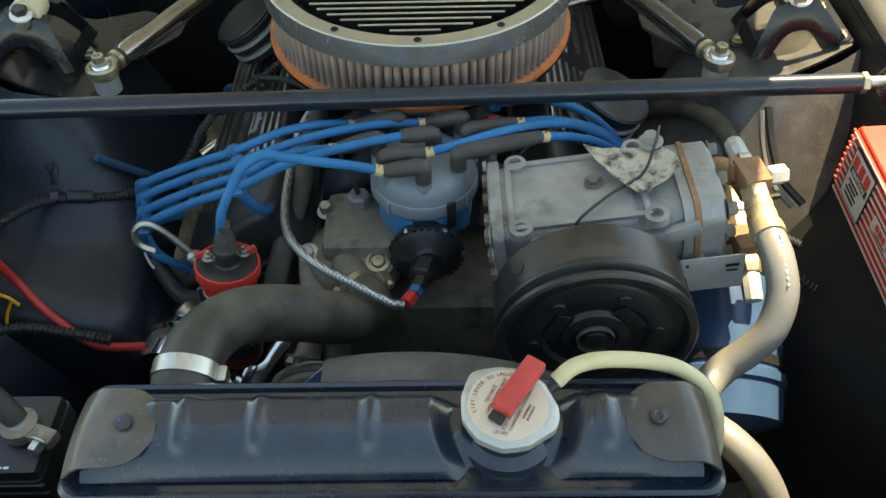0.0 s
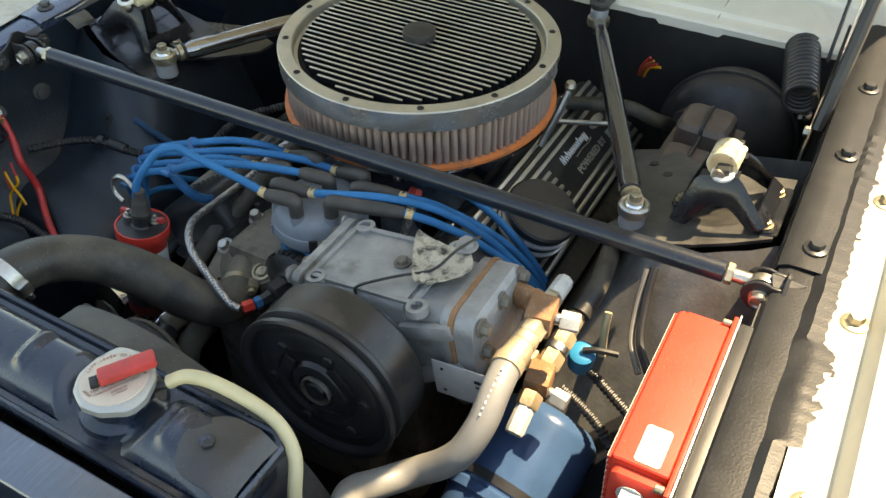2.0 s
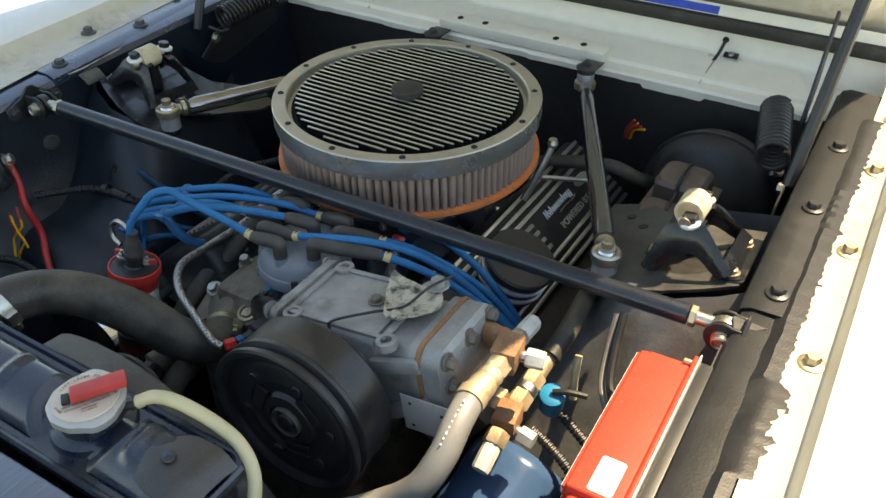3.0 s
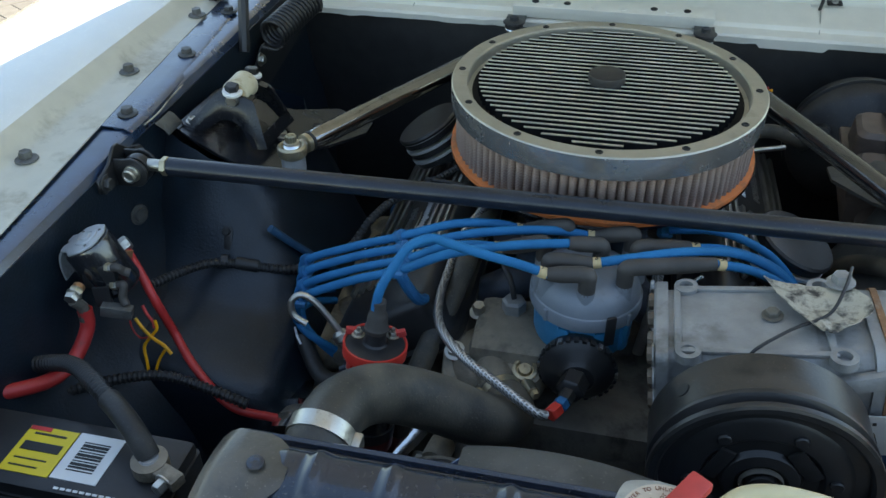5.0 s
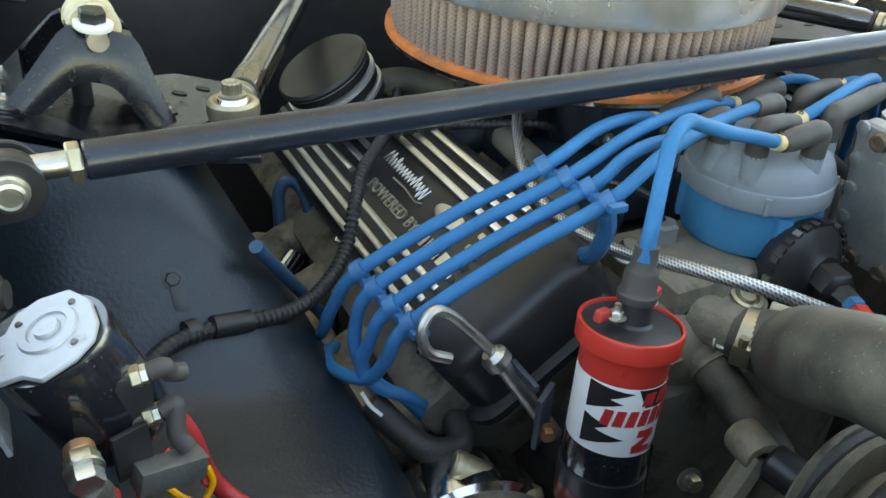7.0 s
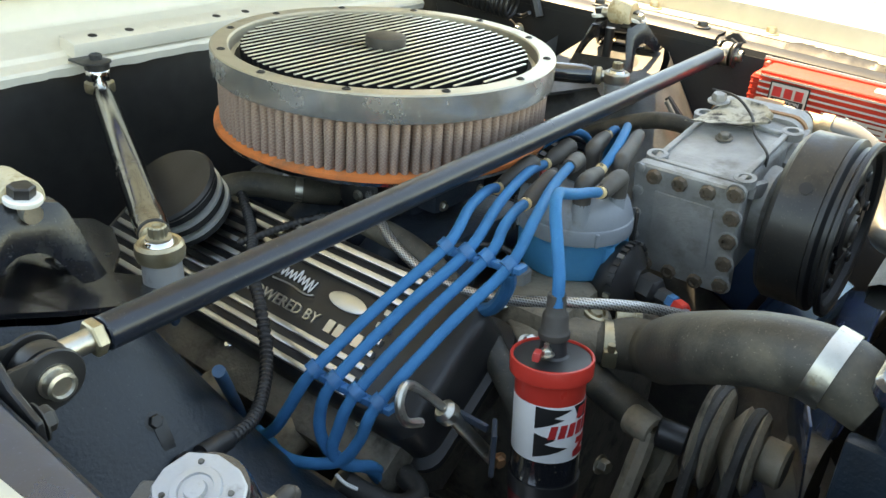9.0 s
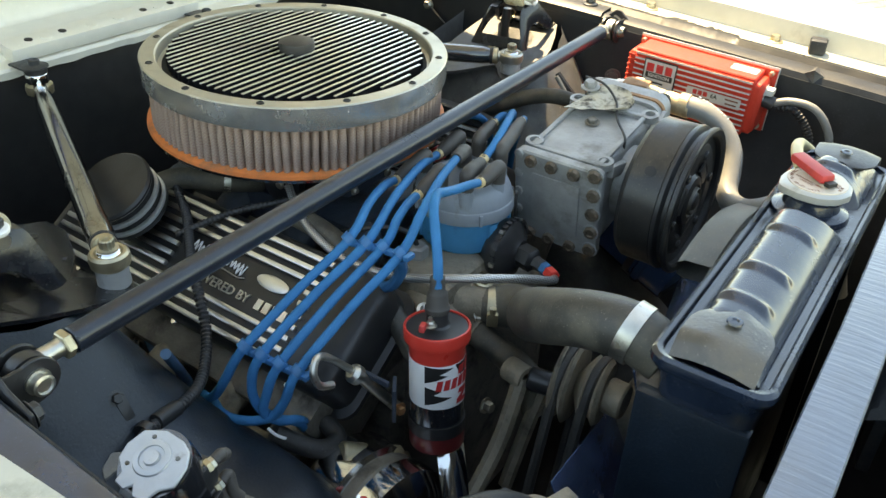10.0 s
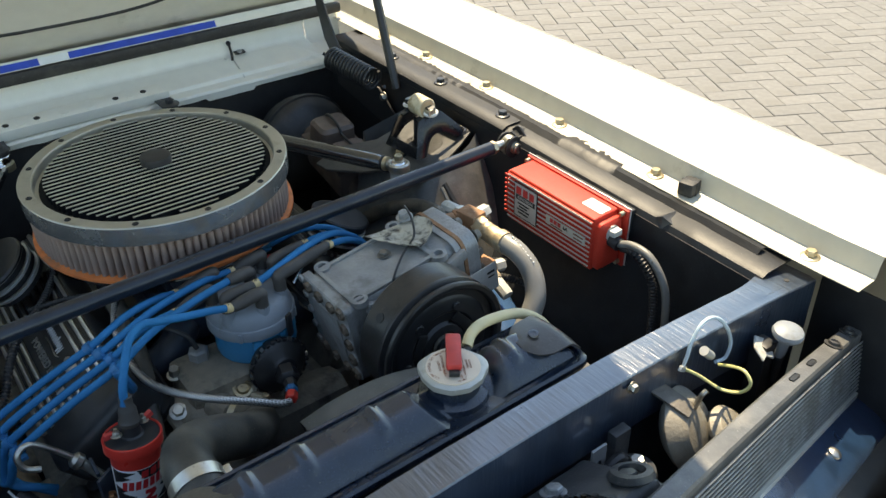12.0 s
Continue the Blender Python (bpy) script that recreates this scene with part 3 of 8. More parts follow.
def build_tower(s):
    tw = thing("shock_tower", (s * 0.42, 0.9, 0.4), "black painted steel shock tower with a rounded wheel-house front", "car body panel", "shock towers", "structure")
    rows = []
    crest = [(0, 0.808 - 0.33 * k / 10 - 0.03 * max(0, min(1, (k / 10 - 0.25) / 0.45)) ** 1.3, 0.853 - 0.05 * k) for k in range(11)] if s > 0 else ((0, 0.808, 0.853), (0, 0.775, 0.805), (0, 0.741, 0.757), (0, 0.714, 0.733), (0, 0.690, 0.7225), (0, 0.655, 0.7170), (0, 0.625, 0.7110), (0, 0.604, 0.698), (0, 0.593, 0.670), (0, 0.590, 0.60), (0, 0.592, 0.50), (0, 0.60, 0.36))
    for q in spline([Vector(c) for c in crest], 6):
        fy, z0 = q[1], q[2]
        u = (0.853 - z0) / 0.5
        ix = 0.366 - 0.24 * min(u, 0.36)
        sec = []
        for (x, y) in ((0.50, 1.02), (0.40, 1.03), (ix + 0.02, 1.0), (ix, 0.96), (ix - 0.002, 0.88), (ix, fy + 0.06), (ix + 0.003, fy + 0.035), (ix + 0.010, fy + 0.018), (ix + 0.022, fy + 0.006), (ix + 0.04, fy), (ix + 0.065, fy - 0.002), (0.45, fy + 0.006), (0.475, fy + 0.014), (0.50, fy + 0.03)):
            top = ztop(x, y) - 0.006
            wob = 0.0005 * noise.noise((x * 30, z0 * 30, 3.0))
            sec.append((s * x, y + wob, top + (z0 - 0.853) * (top - 0.353) / 0.5))
        rows.append(sec)
    # the right wall is lightened to grey to stand for the sun on it
    part("tower_wall", sheet(rows), SUNLIT_GREY if s > 0 else BLACK_PAINT, tw)
    # top plate with a round opening under the mount and a wing towards the rear
    out = [(0.490, 0.840), (0.455, 0.824), (0.420, 0.812), (0.385, 0.806), (0.350, 0.806), (0.326, 0.814), (0.322, 0.836), (0.338, 0.852), (0.356, 0.868), (0.350, 0.880), (0.324, 0.915), (0.294, 0.978), (0.294, 1.012), (0.344, 1.020), (0.392, 0.975), (0.440, 0.972), (0.492, 0.965)]
    hole = [(0.425 + 0.037 * math.cos(a), 0.886 + 0.037 * math.sin(a)) for a in (radians(-60 - 15 * k) for k in range(25))]
    loop = out[:3] + hole + out[2:]
    bm = B()
    lay = []
    for dz in (0.0, -0.004):
        lay.append([bm.verts.new((s * x, y, ztop(x, y) + dz)) for x, y in loop])
    bm.faces.new(lay[0])
    bm.faces.new(lay[1])
    n = len(loop)
    for i in range(n):
        if i not in (2, 2 + len(hole)):
            bm.faces.new((lay[0][i], lay[0][(i + 1) % n], lay[1][(i + 1) % n], lay[1][i]))
    part("top_plate", bm, BLACK_GREY if s > 0 else MOUNT_BLACK, tw, "dusty grey-black top plate" if s > 0 else "black painted top plate", flat=True)
    for x, y in ((0.329, 0.978), (0.352, 0.954)):
        part("hole", lathe([(0.0058, 0), (0.0058, 0.0006)], (s * x, y, ztop(x, y) + 0.0004), (-s * 0.26, 0.055, 1), 14), INK, tw)
    part("shock_rod", rod((s * 0.425, 0.90, 0.80), (s * 0.425, 0.895, 0.905), 0.0065), BLACK_SATIN, tw)
    return tw


def build_fender(s):
    fe = thing("front_fender", (s * 0.75, 0.9, 0.3), "cream white front fender with a bolted inner flange", "car fender", "front fenders")
    rows = []
    for i in range(40):
        y = 0.06 + i * 0.05
        z = max(0.880, zt(y) + 0.007)
        w = 0.0 if y > 0.35 else 0.03 * ((0.35 - y) / 0.29) ** 2
        x0 = 0.556 if s > 0 else max(0.515, min(0.580, 0.527 + 0.083 * (y - 0.61)))
        # the right gutter has a steep wall, the left one a soft slope
        wall = [(0.588, z), (0.592, z + 0.002), (0.5945, z + 0.010), (0.5965, z + 0.022), (0.599, z + 0.0300), (0.606, z + 0.0335), (0.622, z + 0.0345)] if s > 0 else [(0.586, z), (0.592, z + 0.003), (0.598, z + 0.009), (0.604, z + 0.016), (0.611, z + 0.022), (0.622, z + 0.0275), (0.640, z + 0.0315)]
        sec = [(x0, z - 0.001)] + wall + [(0.66, z + 0.034), (0.73, z + 0.034), (0.775, z + 0.030),
               (0.806 - w, z + 0.021), (0.828 - w, z + 0.002), (0.845 - w, z - 0.03), (0.856 - w, z - 0.08), (0.868 - w, z - 0.16), (0.872 - w, z - 0.30), (0.86 - w, z - 0.45), (0.84 - w, z - 0.60)]
        rows.append([(s * x, y, zz) for x, zz in sec])
    part("inner_flange", sheet([r[:6] for r in rows[3:]], 0.0012), GUTTER, fe, "cream inner gutter with shade in its colour")
    part("front_extension", sheet([[(s * (0.604 + 0.022 * k), 0.205 - 0.010 * k - 0.018 * v, 0.884 - 0.004 * k - 0.05 * v * v - 0.004 * v) for v in (0, 0.3, 0.7, 1.2, 1.6)] for k in range(9)], 0.0012), CREAM_PAINT, fe)
    part("fender_panel", sheet([r[5:] for r in rows], 0.0012), CREAM_PAINT, fe)
    for y in ((0.285, 0.53, 0.725, 0.905, 1.08, 1.22) if s > 0 else (0.28, 0.49, 0.692, 0.905, 1.095, 1.25)):
        q = (s * 0.578, y, max(0.880, zt(y) + 0.007) + 0.0005)
        part("bolt", add(hexa(q, (0, 0, 1), 0.0072, 0.010), lathe([(0.0125, 0), (0.012, 0.0014), (0.008, 0.0030)], q, (0, 0, 1), 22)), GOLD_ZINC if s > 0 else BOLT_GREY, fe)
    return fe


for s in (1, -1):
    build_apron(s)
    build_tower(s)
    build_fender(s)

# torn black sealant along the right flange seam
seal = thing("seam_sealant", (0.56, 0.7, 0.90), "torn black seam sealant on the fender flange", "sealant")
rows = []
for i in range(221):
    y = 0.33 + i * 0.004
    z = zt(y) + 0.0088
    edge = 0.5535 + 0.04 * max(0, y - 0.514) if y < 0.578 else (0.5755 if y < 0.690 else 0.5630 + 0.03 * (y - 0.69))
    a = 0.540 + 0.002 * noise.noise((y * 30, 2, 0))
    b = edge + 0.0016 * noise.noise((y * 55, 7, 0)) + 0.0010 * noise.noise((y * 160, 4, 0)) - 0.005 * (noise.noise((y * 26, 11, 0)) > 0.38)
    lump = 0.0022 if 0.60 < y < 0.685 else 0.0008
    rows.append([(a - 0.004, y, z - 0.0075)] + [(a + (b - a) * q, y, z + lump * abs(noise.noise((y * 70, q * 4, 5))) - 0.002 * q) for q in (0.25, 0.5, 0.75, 0.93)] + [(b, y, z - 0.0042)])
part("bead", sheet(rows), APRON_WORN, seal)
for y, x in ((0.452, 0.513), (0.752, 0.512)):
    dart = thing("stiffening_dart", (x, y, zt(y)), "pointed pressed dart with scuffed edges on the apron flange", "car body panel", "apron darts", "structure")
    bm = B()
    base = [bm.verts.new(q) for q in ((x + 0.022, y + 0.004, zt(y) + 0.003), (x - 0.006, y + 0.016, zt(y) - 0.002), (x - 0.012, y - 0.002, zt(y) - 0.020), (x - 0.004, y - 0.014, zt(y) - 0.002))]
    tip = bm.verts.new((x - 0.010, y + 0.001, zt(y) + 0.007))
    for k in range(4):
        bm.faces.new((base[k], base[(k + 1) % 4], tip))
    bm.faces.new(base)
    part("dart", bm, BLACK_GREY, dart, flat=True)


firewall = part("firewall", box((1.04, 0.02, 0.69), (0, 1.307, 0.518), bevel=0.004), BLACK_SATIN)
tagged(firewall, "black painted firewall behind the engine", "car body panel", kind="structure")
under = part("underbody", box((1.02, 1.2, 0.02), (0, 0.75, 0.24), bevel=0), BLACK_SATIN)
tagged(under, "dark underside closing the engine bay", "car body panel", kind="structure")

# cowl: cream shelf with folded edge, an upright behind it and the black seal
cowl = thing("cowl_panel", (0, 1.3, 0.9), "cream painted cowl panel with a chipped front edge", "car body panel", "", "structure")


def cowl_emboss(x, q):
    """Raised field of the cowl: q runs from its front edge (0) to the upright (1)."""
    e = min((0.488 - 0.050 * q - abs(x)) / 0.008, (q - 0.10) / 0.06, (0.97 - q) / 0.05)
    notch = min(abs(abs(x) - 0.325) / 0.004 - 5.0, 1.0)
    if q > 0.80:
        e = min(e, max(notch, 0.0))
    e = max(0.0, min(1.0, e))
    return e * e * (3 - 2 * e)


rows = []
for i in range(163):
    x = -0.486 + i * 0.006
    rag = 0.0015 * noise.noise((x * 40, 0, 0)) - 0.003 * (noise.noise((x * 7, 5, 0)) > 0.25)
    low = 0.006 * (0.222 < x < 0.324) + 0.003 * max(0, noise.noise((x * 23, 3, 0)))
    sec = [(1.2875 + rag, 0.864 - low), (1.2855 + rag, 0.8725), (1.2875 + rag, 0.8755), (1.292 + rag, 0.8765)]
    for k in range(21):
        q = k / 20
        sec.append((1.298 + 0.077 * q, 0.8775 + 0.0205 * q + 0.0050 * cowl_emboss(x, q) + 0.0003 * noise.noise((x * 30, q * 5, 2))))
    sec += [(1.379, 0.9010), (1.3815, 0.9050), (1.3825, 0.915), (1.383, 0.930), (1.3835, 0.944)]
    rows.append([(x, y, z) for y, z in sec])
part("cowl_sheet", sheet(rows, 0.0012), CREAM_DULL, cowl)
for sgn in (-1, 1):
    part("corner_panel", sheet([[(sgn * (0.487 + 0.026 * k), y, z) for y, z in ((1.300, 0.866), (1.305, 0.878), (1.374, 0.886), (1.383, 0.944))] for k in range(4)], 0.0012), CREAM_DULL, cowl)
part("seal_strip", add(box((1.14, 0.013, 0.021), (0, 1.3735, 0.9490), bevel=0.005), box((1.14, 0.05, 0.003), (0, 1.41, 0.946), bevel=0.001)), RUBBER, cowl, "black rubber cowl seal")
bar_m = pose(0, 1.3025, 0.8915, 10, 0, 0)
part("brace_flange", moved(box((0.303, 0.034, 0.019), (0.006, 0, 0), bevel=0.0022), bar_m), CREAM_DULL, cowl, "cream steel bar with a row of holes")
for x in (-0.112, -0.063, 0.068, 0.117):
    part("hole", moved(lathe([(0.0055, 0), (0.0055, 0.0006)], (x, 0, 0.0093), (0, 0, 1), 14), bar_m), INK, cowl)
# cream discs stand for holes through which the pale shelf shows
for x in (-0.090, -0.020, 0.022, 0.092):
    part("cream_hole", moved(lathe([(0.0075, 0), (0.0070, 0.0012), (0, 0.0014)], (x, -0.004, 0.0093), (0, 0, 1), 18), bar_m), CREAM_DULL, cowl, "cream disc for a hole that shows the shelf")
for x in (-0.300, 0.318):
    part("hood_hook", tube([(x - 0.006, 1.352, 0.898), (x - 0.002, 1.362, 0.908), (x, 1.371, 0.917), (x + 0.001, 1.377, 0.922)], 0.0026, 8), BLACK_SATIN, cowl)
    part("hook_ball", lathe([(0, -0.005), (0.004, -0.003), (0.0052, 0), (0.004, 0.003), (0, 0.005)], (x + 0.001, 1.378, 0.924), (0, -0.5, 1), 14), BLACK_SATIN, cowl)
    part("nozzle_plate", moved(box((0.022, 0.011, 0.003), bevel=0.001), pose(x + 0.016, 1.366, 0.9065, 16, 0, 4)), BLACK_SATIN, cowl)
    part("nozzle", lathe([(0.0048, 0), (0.0045, 0.003), (0.002, 0.0036), (0.0015, 0.001), (0, 0.001)], (x + 0.016, 1.365, 0.908), (0, -0.27, 1), 16), ALU, cowl)
    part("drip_wire", tube([(x - 0.004, 1.356, 0.900), (x - 0.006, 1.330, 0.893), (x - 0.009, 1.300, 0.880)], 0.0009, 6), STEEL, cowl)

# hood, standing open on its hinges
HOOD_ANGLE = 50.0
hood = thing("hood", (0, 1.40, 0.94), "open hood, cream underside with a pressed frame", "car hood")
HM = pose(0, 1.435, 0.962, -HOOD_ANGLE, 0, 0)


def hp(x, d, h):
    """A point of the hood: d along it from the hinge, h below its outer skin."""
    return HM @ Vector((x, -d, -h))


rows = []
for i in range(25):
    d = 0.0 + i * 0.0565
    w = 0.580 - 0.07 * max(0, d) / 1.35
    rows.append([hp(w * u, d, 0.0 + 0.01 * abs(u) ** 3) for u in (-1, -0.97, -0.7, -0.35, 0, 0.35, 0.7, 0.97, 1)])
part("outer_skin", sheet(rows, 0.001), CREAM_PAINT, hood)
rows = []
for i in range(49):
    d = 0.0 + i * 0.0282
    e = min(d, 1.352 - d)
    r = []
    for k in range(45):
        u = -1 + k / 22
        wd = 0.575 - 0.07 * max(0, d) / 1.35
        x = wd * u
        inx = wd - abs(x)
        rim = 0.012 if (e < 0.045 or inx < 0.07) else 0.03
        pan = 0.0
        for px, pd in ((-0.28, 0.42), (0.28, 0.42), (-0.28, 0.92), (0.28, 0.92)):
            q = max(abs(x - px) / 0.20, abs(d - pd) / 0.20)
            pan = max(pan, min(1, max(0, (1.0 - q) * 7)))
        r.append(hp(x, d, rim - 0.020 * pan))
    rows.append(r)
part("inner_frame", sheet(rows), HOOD_UNDER, hood)


stripe_m = pose(0, 1.3790, 0.9665, 62, 0, 0)
for x0, x1, m, lab in ((-0.42, -0.022, BLUE_TAPE, "blue tape strip"), (-0.022, 0.028, WHITE, "white tape strip"), (0.028, 0.300, BLUE_TAPE, "blue tape strip")):
    part("tape_strip", add(B(), box((x1 - x0, 0.012, 0.001), ((x0 + x1) / 2, 0.0, 0.0012), bevel=0), stripe_m), m, hood, lab)
part("rear_lip", add(B(), box((1.12, 0.017, 0.002), (0, 0.0015, 0), bevel=0.0008), stripe_m), HOOD_UNDER, hood, "folded cream rear lip")

# dark-edged opening in the hood's inner frame
ring = []
for k in range(49):
    a = 2 * math.pi * k / 48
    ring.append(hp(0.02 + 0.26 * math.copysign(abs(math.cos(a)) ** 0.7, math.cos(a)), 0.235 - 0.115 * math.copysign(abs(math.sin(a)) ** 0.8, math.sin(a)), 0.0315))
part("opening_edge", tube(ring, 0.0042, 8, smooth=False), RUBBER, hood, "dark sealed edge of the inner opening")
inner = B()
inner.faces.new([inner.verts.new(p) for p in [p.lerp(hp(0.02, 0.235, 0.0315), 0.03) - Vector((0, 0.0008, 0.0008)) for p in ring[:-1]]])
part("opening_panel", inner, CREAM_DULL, hood, "cream skin seen through the inner opening")

# ---------------------------------------------------------------- radiator and front support
support = thing("radiator_support", (0, 0.28, 0.4), "glossy black steel radiator support with a brushed-on top", "car body panel", "", "structure")


def rail_top(x):
    """Height of the support's crowned top rail."""
    return 0.906 - 0.14 * x * x


rows = []
for i in range(115):
    x = -0.57 + i * 0.01
    st = rail_top(x)
    wob = 0.0006 * noise.noise((x * 25, 1, 0))
    flare = 0.030 * max(0, (abs(x) - 0.44) / 0.13) ** 2
    rear = 0.290 + 0.012 * max(0, x + 0.1) / 0.6 + flare
    front_y = 0.257 + 0.008 * max(0, x) / 0.5
    low = 0.075 + 0.03 * max(0, abs(x) - 0.30)
    sec = [(rear + 0.0012, st - 0.045), (rear + 0.0012, st - 0.0014 + wob), (rear, st + wob), (rear - 0.010, st + 0.0004 + wob), (0.275, st + 0.0006 + wob), (front_y + 0.010, st + 0.0003 + wob), (front_y + 0.0012, st + wob), (front_y, st - 0.0014 + wob), (front_y, st - 0.030), (front_y, st - low)]
    rows.append([(x, y, z) for y, z in sec])
part("top_rail", sheet(rows, 0.0015), SUPPORT_PAINT, support)
for x0, x1 in ((-0.56, -0.235), (0.235, 0.56)):
    part("front_panel", box((x1 - x0, 0.004, 0.46), ((x0 + x1) / 2, 0.270, 0.61), bevel=0.001), BLACK_PAINT, support)
part("lower_rail", box((1.1, 0.05, 0.06), (0, 0.28, 0.36), bevel=0.006), BLACK_PAINT, support)
for x, dz in ((-0.30, 0.030), (0.227, 0.012)):
    part("bolt", hexa((x, 0.2568, rail_top(x) - dz), (0, -1, 0.1), 0.0048, 0.005), STEEL, support)
part("hole", lathe([(0.0032, 0), (0.0032, 0.0004)], (0.530, 0.283, rail_top(0.530) + 0.0012), (0, 0, 1), 14), INK, support)

radiator = thing("radiator", (0, 0.355, 0.40), "gloss black radiator with a ribbed top tank, dusty", "radiator")
RZ = 0.895


def rrect(x0, x1, y0, y1, r, n=5):
    pts = []
    for cx, cy, a0 in ((x1 - r, y1 - r, 0), (x0 + r, y1 - r, 90), (x0 + r, y0 + r, 180), (x1 - r, y0 + r, 270)):
        for k in range(n + 1):
            a = radians(a0 + 90 * k / n)
            pts.append((cx + r * math.cos(a), cy + r * math.sin(a)))
    return pts


def loft(sections):
    """Skin a stack of closed outlines of equal length."""
    bm = B()
    vs = [[bm.verts.new(p) for p in s] for s in sections]
    n = len(vs[0])
    for a, b in zip(vs, vs[1:]):
        for i in range(n):
            bm.faces.new((a[i], a[(i + 1) % n], b[(i + 1) % n], b[i]))
    bm.faces.new(vs[0])
    bm.faces.new(vs[-1])
    return bm


TX0, TX1, TY0, TY1 = -0.203, 0.215, 0.315, 0.3895
# seam rim round the tank
part("rim", loft([[(x, y, z) for x, y in rrect(TX0 - e, TX1 + e, TY0 - e, TY1 + e, 0.014)] for e, z in ((0.0, RZ - 0.012), (0.006, RZ - 0.011), (0.0080, RZ - 0.006), (0.0075, RZ - 0.001), (0.0050, RZ + 0.0015), (0.002, RZ + 0.0005), (0.0, RZ - 0.003), (-0.006, RZ - 0.004))]), TANK_BLACK, radiator)
# domed top with pressed ribs: a raised pad with a sharper lip round it
def press(x, v):
    best = 0.0
    for rx in (-0.132, -0.082, -0.008, 0.148):
        w = max(0.0, 1 - abs(x - rx) / 0.0095)
        along = max(0.0, min(1.0, (0.90 - v) * 5, (v + 0.62) * 5))
        best = max(best, 1.25 * w * w * (3 - 2 * w) * along)
    return best


rows = []
for i in range(261):
    x = TX0 + 0.006 + (TX1 - TX0 - 0.012) * i / 260
    endf = max(0, min(1, min(x - TX0, TX1 - x) / 0.05))
    row = []
    for k in range(41):
        v = -1 + k / 20
        y = (TY0 + TY1) / 2 + v * (TY1 - TY0 - 0.012) / 2
        dome = 0.022 * (1 - abs((v - 0.3) / (1.3 if v < 0.3 else 0.7)) ** 2.6)
        z = RZ - 0.002 + dome * (0.45 + 0.55 * endf ** 0.5) + 0.0030 * press(x, v) - 0.013 * max(0, min(1, (0.052 - math.hypot(x - 0.083, y - 0.358)) / 0.014))
        row.append((x, y, z))
    rows.append(row)
part("top_tank", sheet(rows), TANK_BLACK, radiator)
part("tank_side", loft([[(x, y, z) for x, y in rrect(TX0 + e, TX1 - e, TY0 + e, TY1 - e, 0.012)] for e, z in ((0.0, RZ - 0.010), (0.002, RZ - 0.05), (0.006, RZ - 0.056))]), TANK_BLACK, radiator)
core = box((0.405, 0.055, 0.40), (0.0, 0.358, RZ - 0.25), bevel=0.001)
part("core", core, BLACK_DUSTY, radiator)
for s in (-1, 1):
    x = (TX0 if s < 0 else TX1)
    part("side_channel", box((0.012, 0.085, 0.42), (x - s * 0.004, 0.358, RZ - 0.25), bevel=0.003), BLACK_PAINT, radiator)
    # mounting pad: a flap lying over each end of the tank
    rows = []
    for i in range(9):
        u = i / 8
        xx = x + s * 0.005 - s * u * 0.060
        half = 0.0300 * math.sqrt(max(0.02, 1 - max(0, (u - 0.55) / 0.47) ** 2))
        rows.append([(xx, 0.352 + half * v, RZ + 0.0205 - 0.013 * max(0, 1 - u * 5) - 0.004 * v * v) for v in (-1, -0.5, 0, 0.5, 1)])
    part("mounting_pad", sheet(rows, 0.002), PAD_BROWN if s < 0 else TANK_PAD, radiator, "dull corner pad")
    part("rivet", lathe([(0.006, 0), (0.0055, 0.0012), (0.003, 0.0014), (0.002, 0.0004), (0, 0.0004)], (x - s * 0.034, 0.352, RZ + 0.0225), (0, 0, 1), 18), TANK_BLACK, radiator)
NECK = Vector((0.083, 0.358, RZ - 0.001))
part("filler_neck", lathe([(0.036, 0), (0.034, 0.006), (0.026, 0.010), (0.024, 0.018), (0.027, 0.020), (0.027, 0.022)], NECK - Vector((0, 0, 0.004)), (0, 0, 1), 36), TANK_BLACK, radiator)
part("overflow_nipple", rod(NECK + Vector((0.02, 0.012, 0.016)), NECK + Vector((0.042, 0.026, 0.024)), 0.004), BLACK_SATIN, radiator)

CZ = NECK.z + 0.016
bm = B()
prof = []
seg = 72
for r, z, ear in ((0.0285, 0.004, 1), (0.0305, 0.0045, 1), (0.0305, 0.0105, 1), (0.0285, 0.0125, 0.8), (0.026, 0.0130, 0), (0.0, 0.0134, 0)):
    ring = []
    for k in range(seg):
        a = 2 * math.pi * k / seg
        e = 1 + 0.13 * ear * (max(0, math.cos(a - 2.27)) ** 14 + max(0, math.cos(a + 0.35)) ** 14) + 0.022 * ear * max(0, math.cos(11 * a))
        ring.append((NECK.x + r * e * math.cos(a), NECK.y + r * e * math.sin(a), CZ + z))
    prof.append(ring)
prof[-1] = [(NECK.x + 0.001 * math.cos(2 * math.pi * k / seg), NECK.y + 0.001 * math.sin(2 * math.pi * k / seg), CZ + 0.0134) for k in range(seg)]
cap = part("radiator_cap", loft(prof), CAP_METAL, radiator, "round metal radiator cap")
part("disc", lathe([(0.0265, 0), (0.0262, 0.0012), (0.0, 0.0014)], (NECK.x, NECK.y, CZ + 0.0128), (0, 0, 1), 48), CAP_FACE, cap, "cream printed disc")
lever = box((0.015, 0.044, 0.008), (0, 0.006, 0.001), bevel=0.0025)
for v in lever.verts:
    v.co.z += 0.004 * max(0, v.co.y / 0.034)
lever.transform(pose(NECK.x + 0.004, NECK.y + 0.004, CZ + 0.019, 0, 0, -36))
part("lever", lever, RED_RUBBER, cap, "red plastic lever")
add_slot = box((0.010, 0.006, 0.004), (0, -0.020, -0.002), bevel=0.0005)
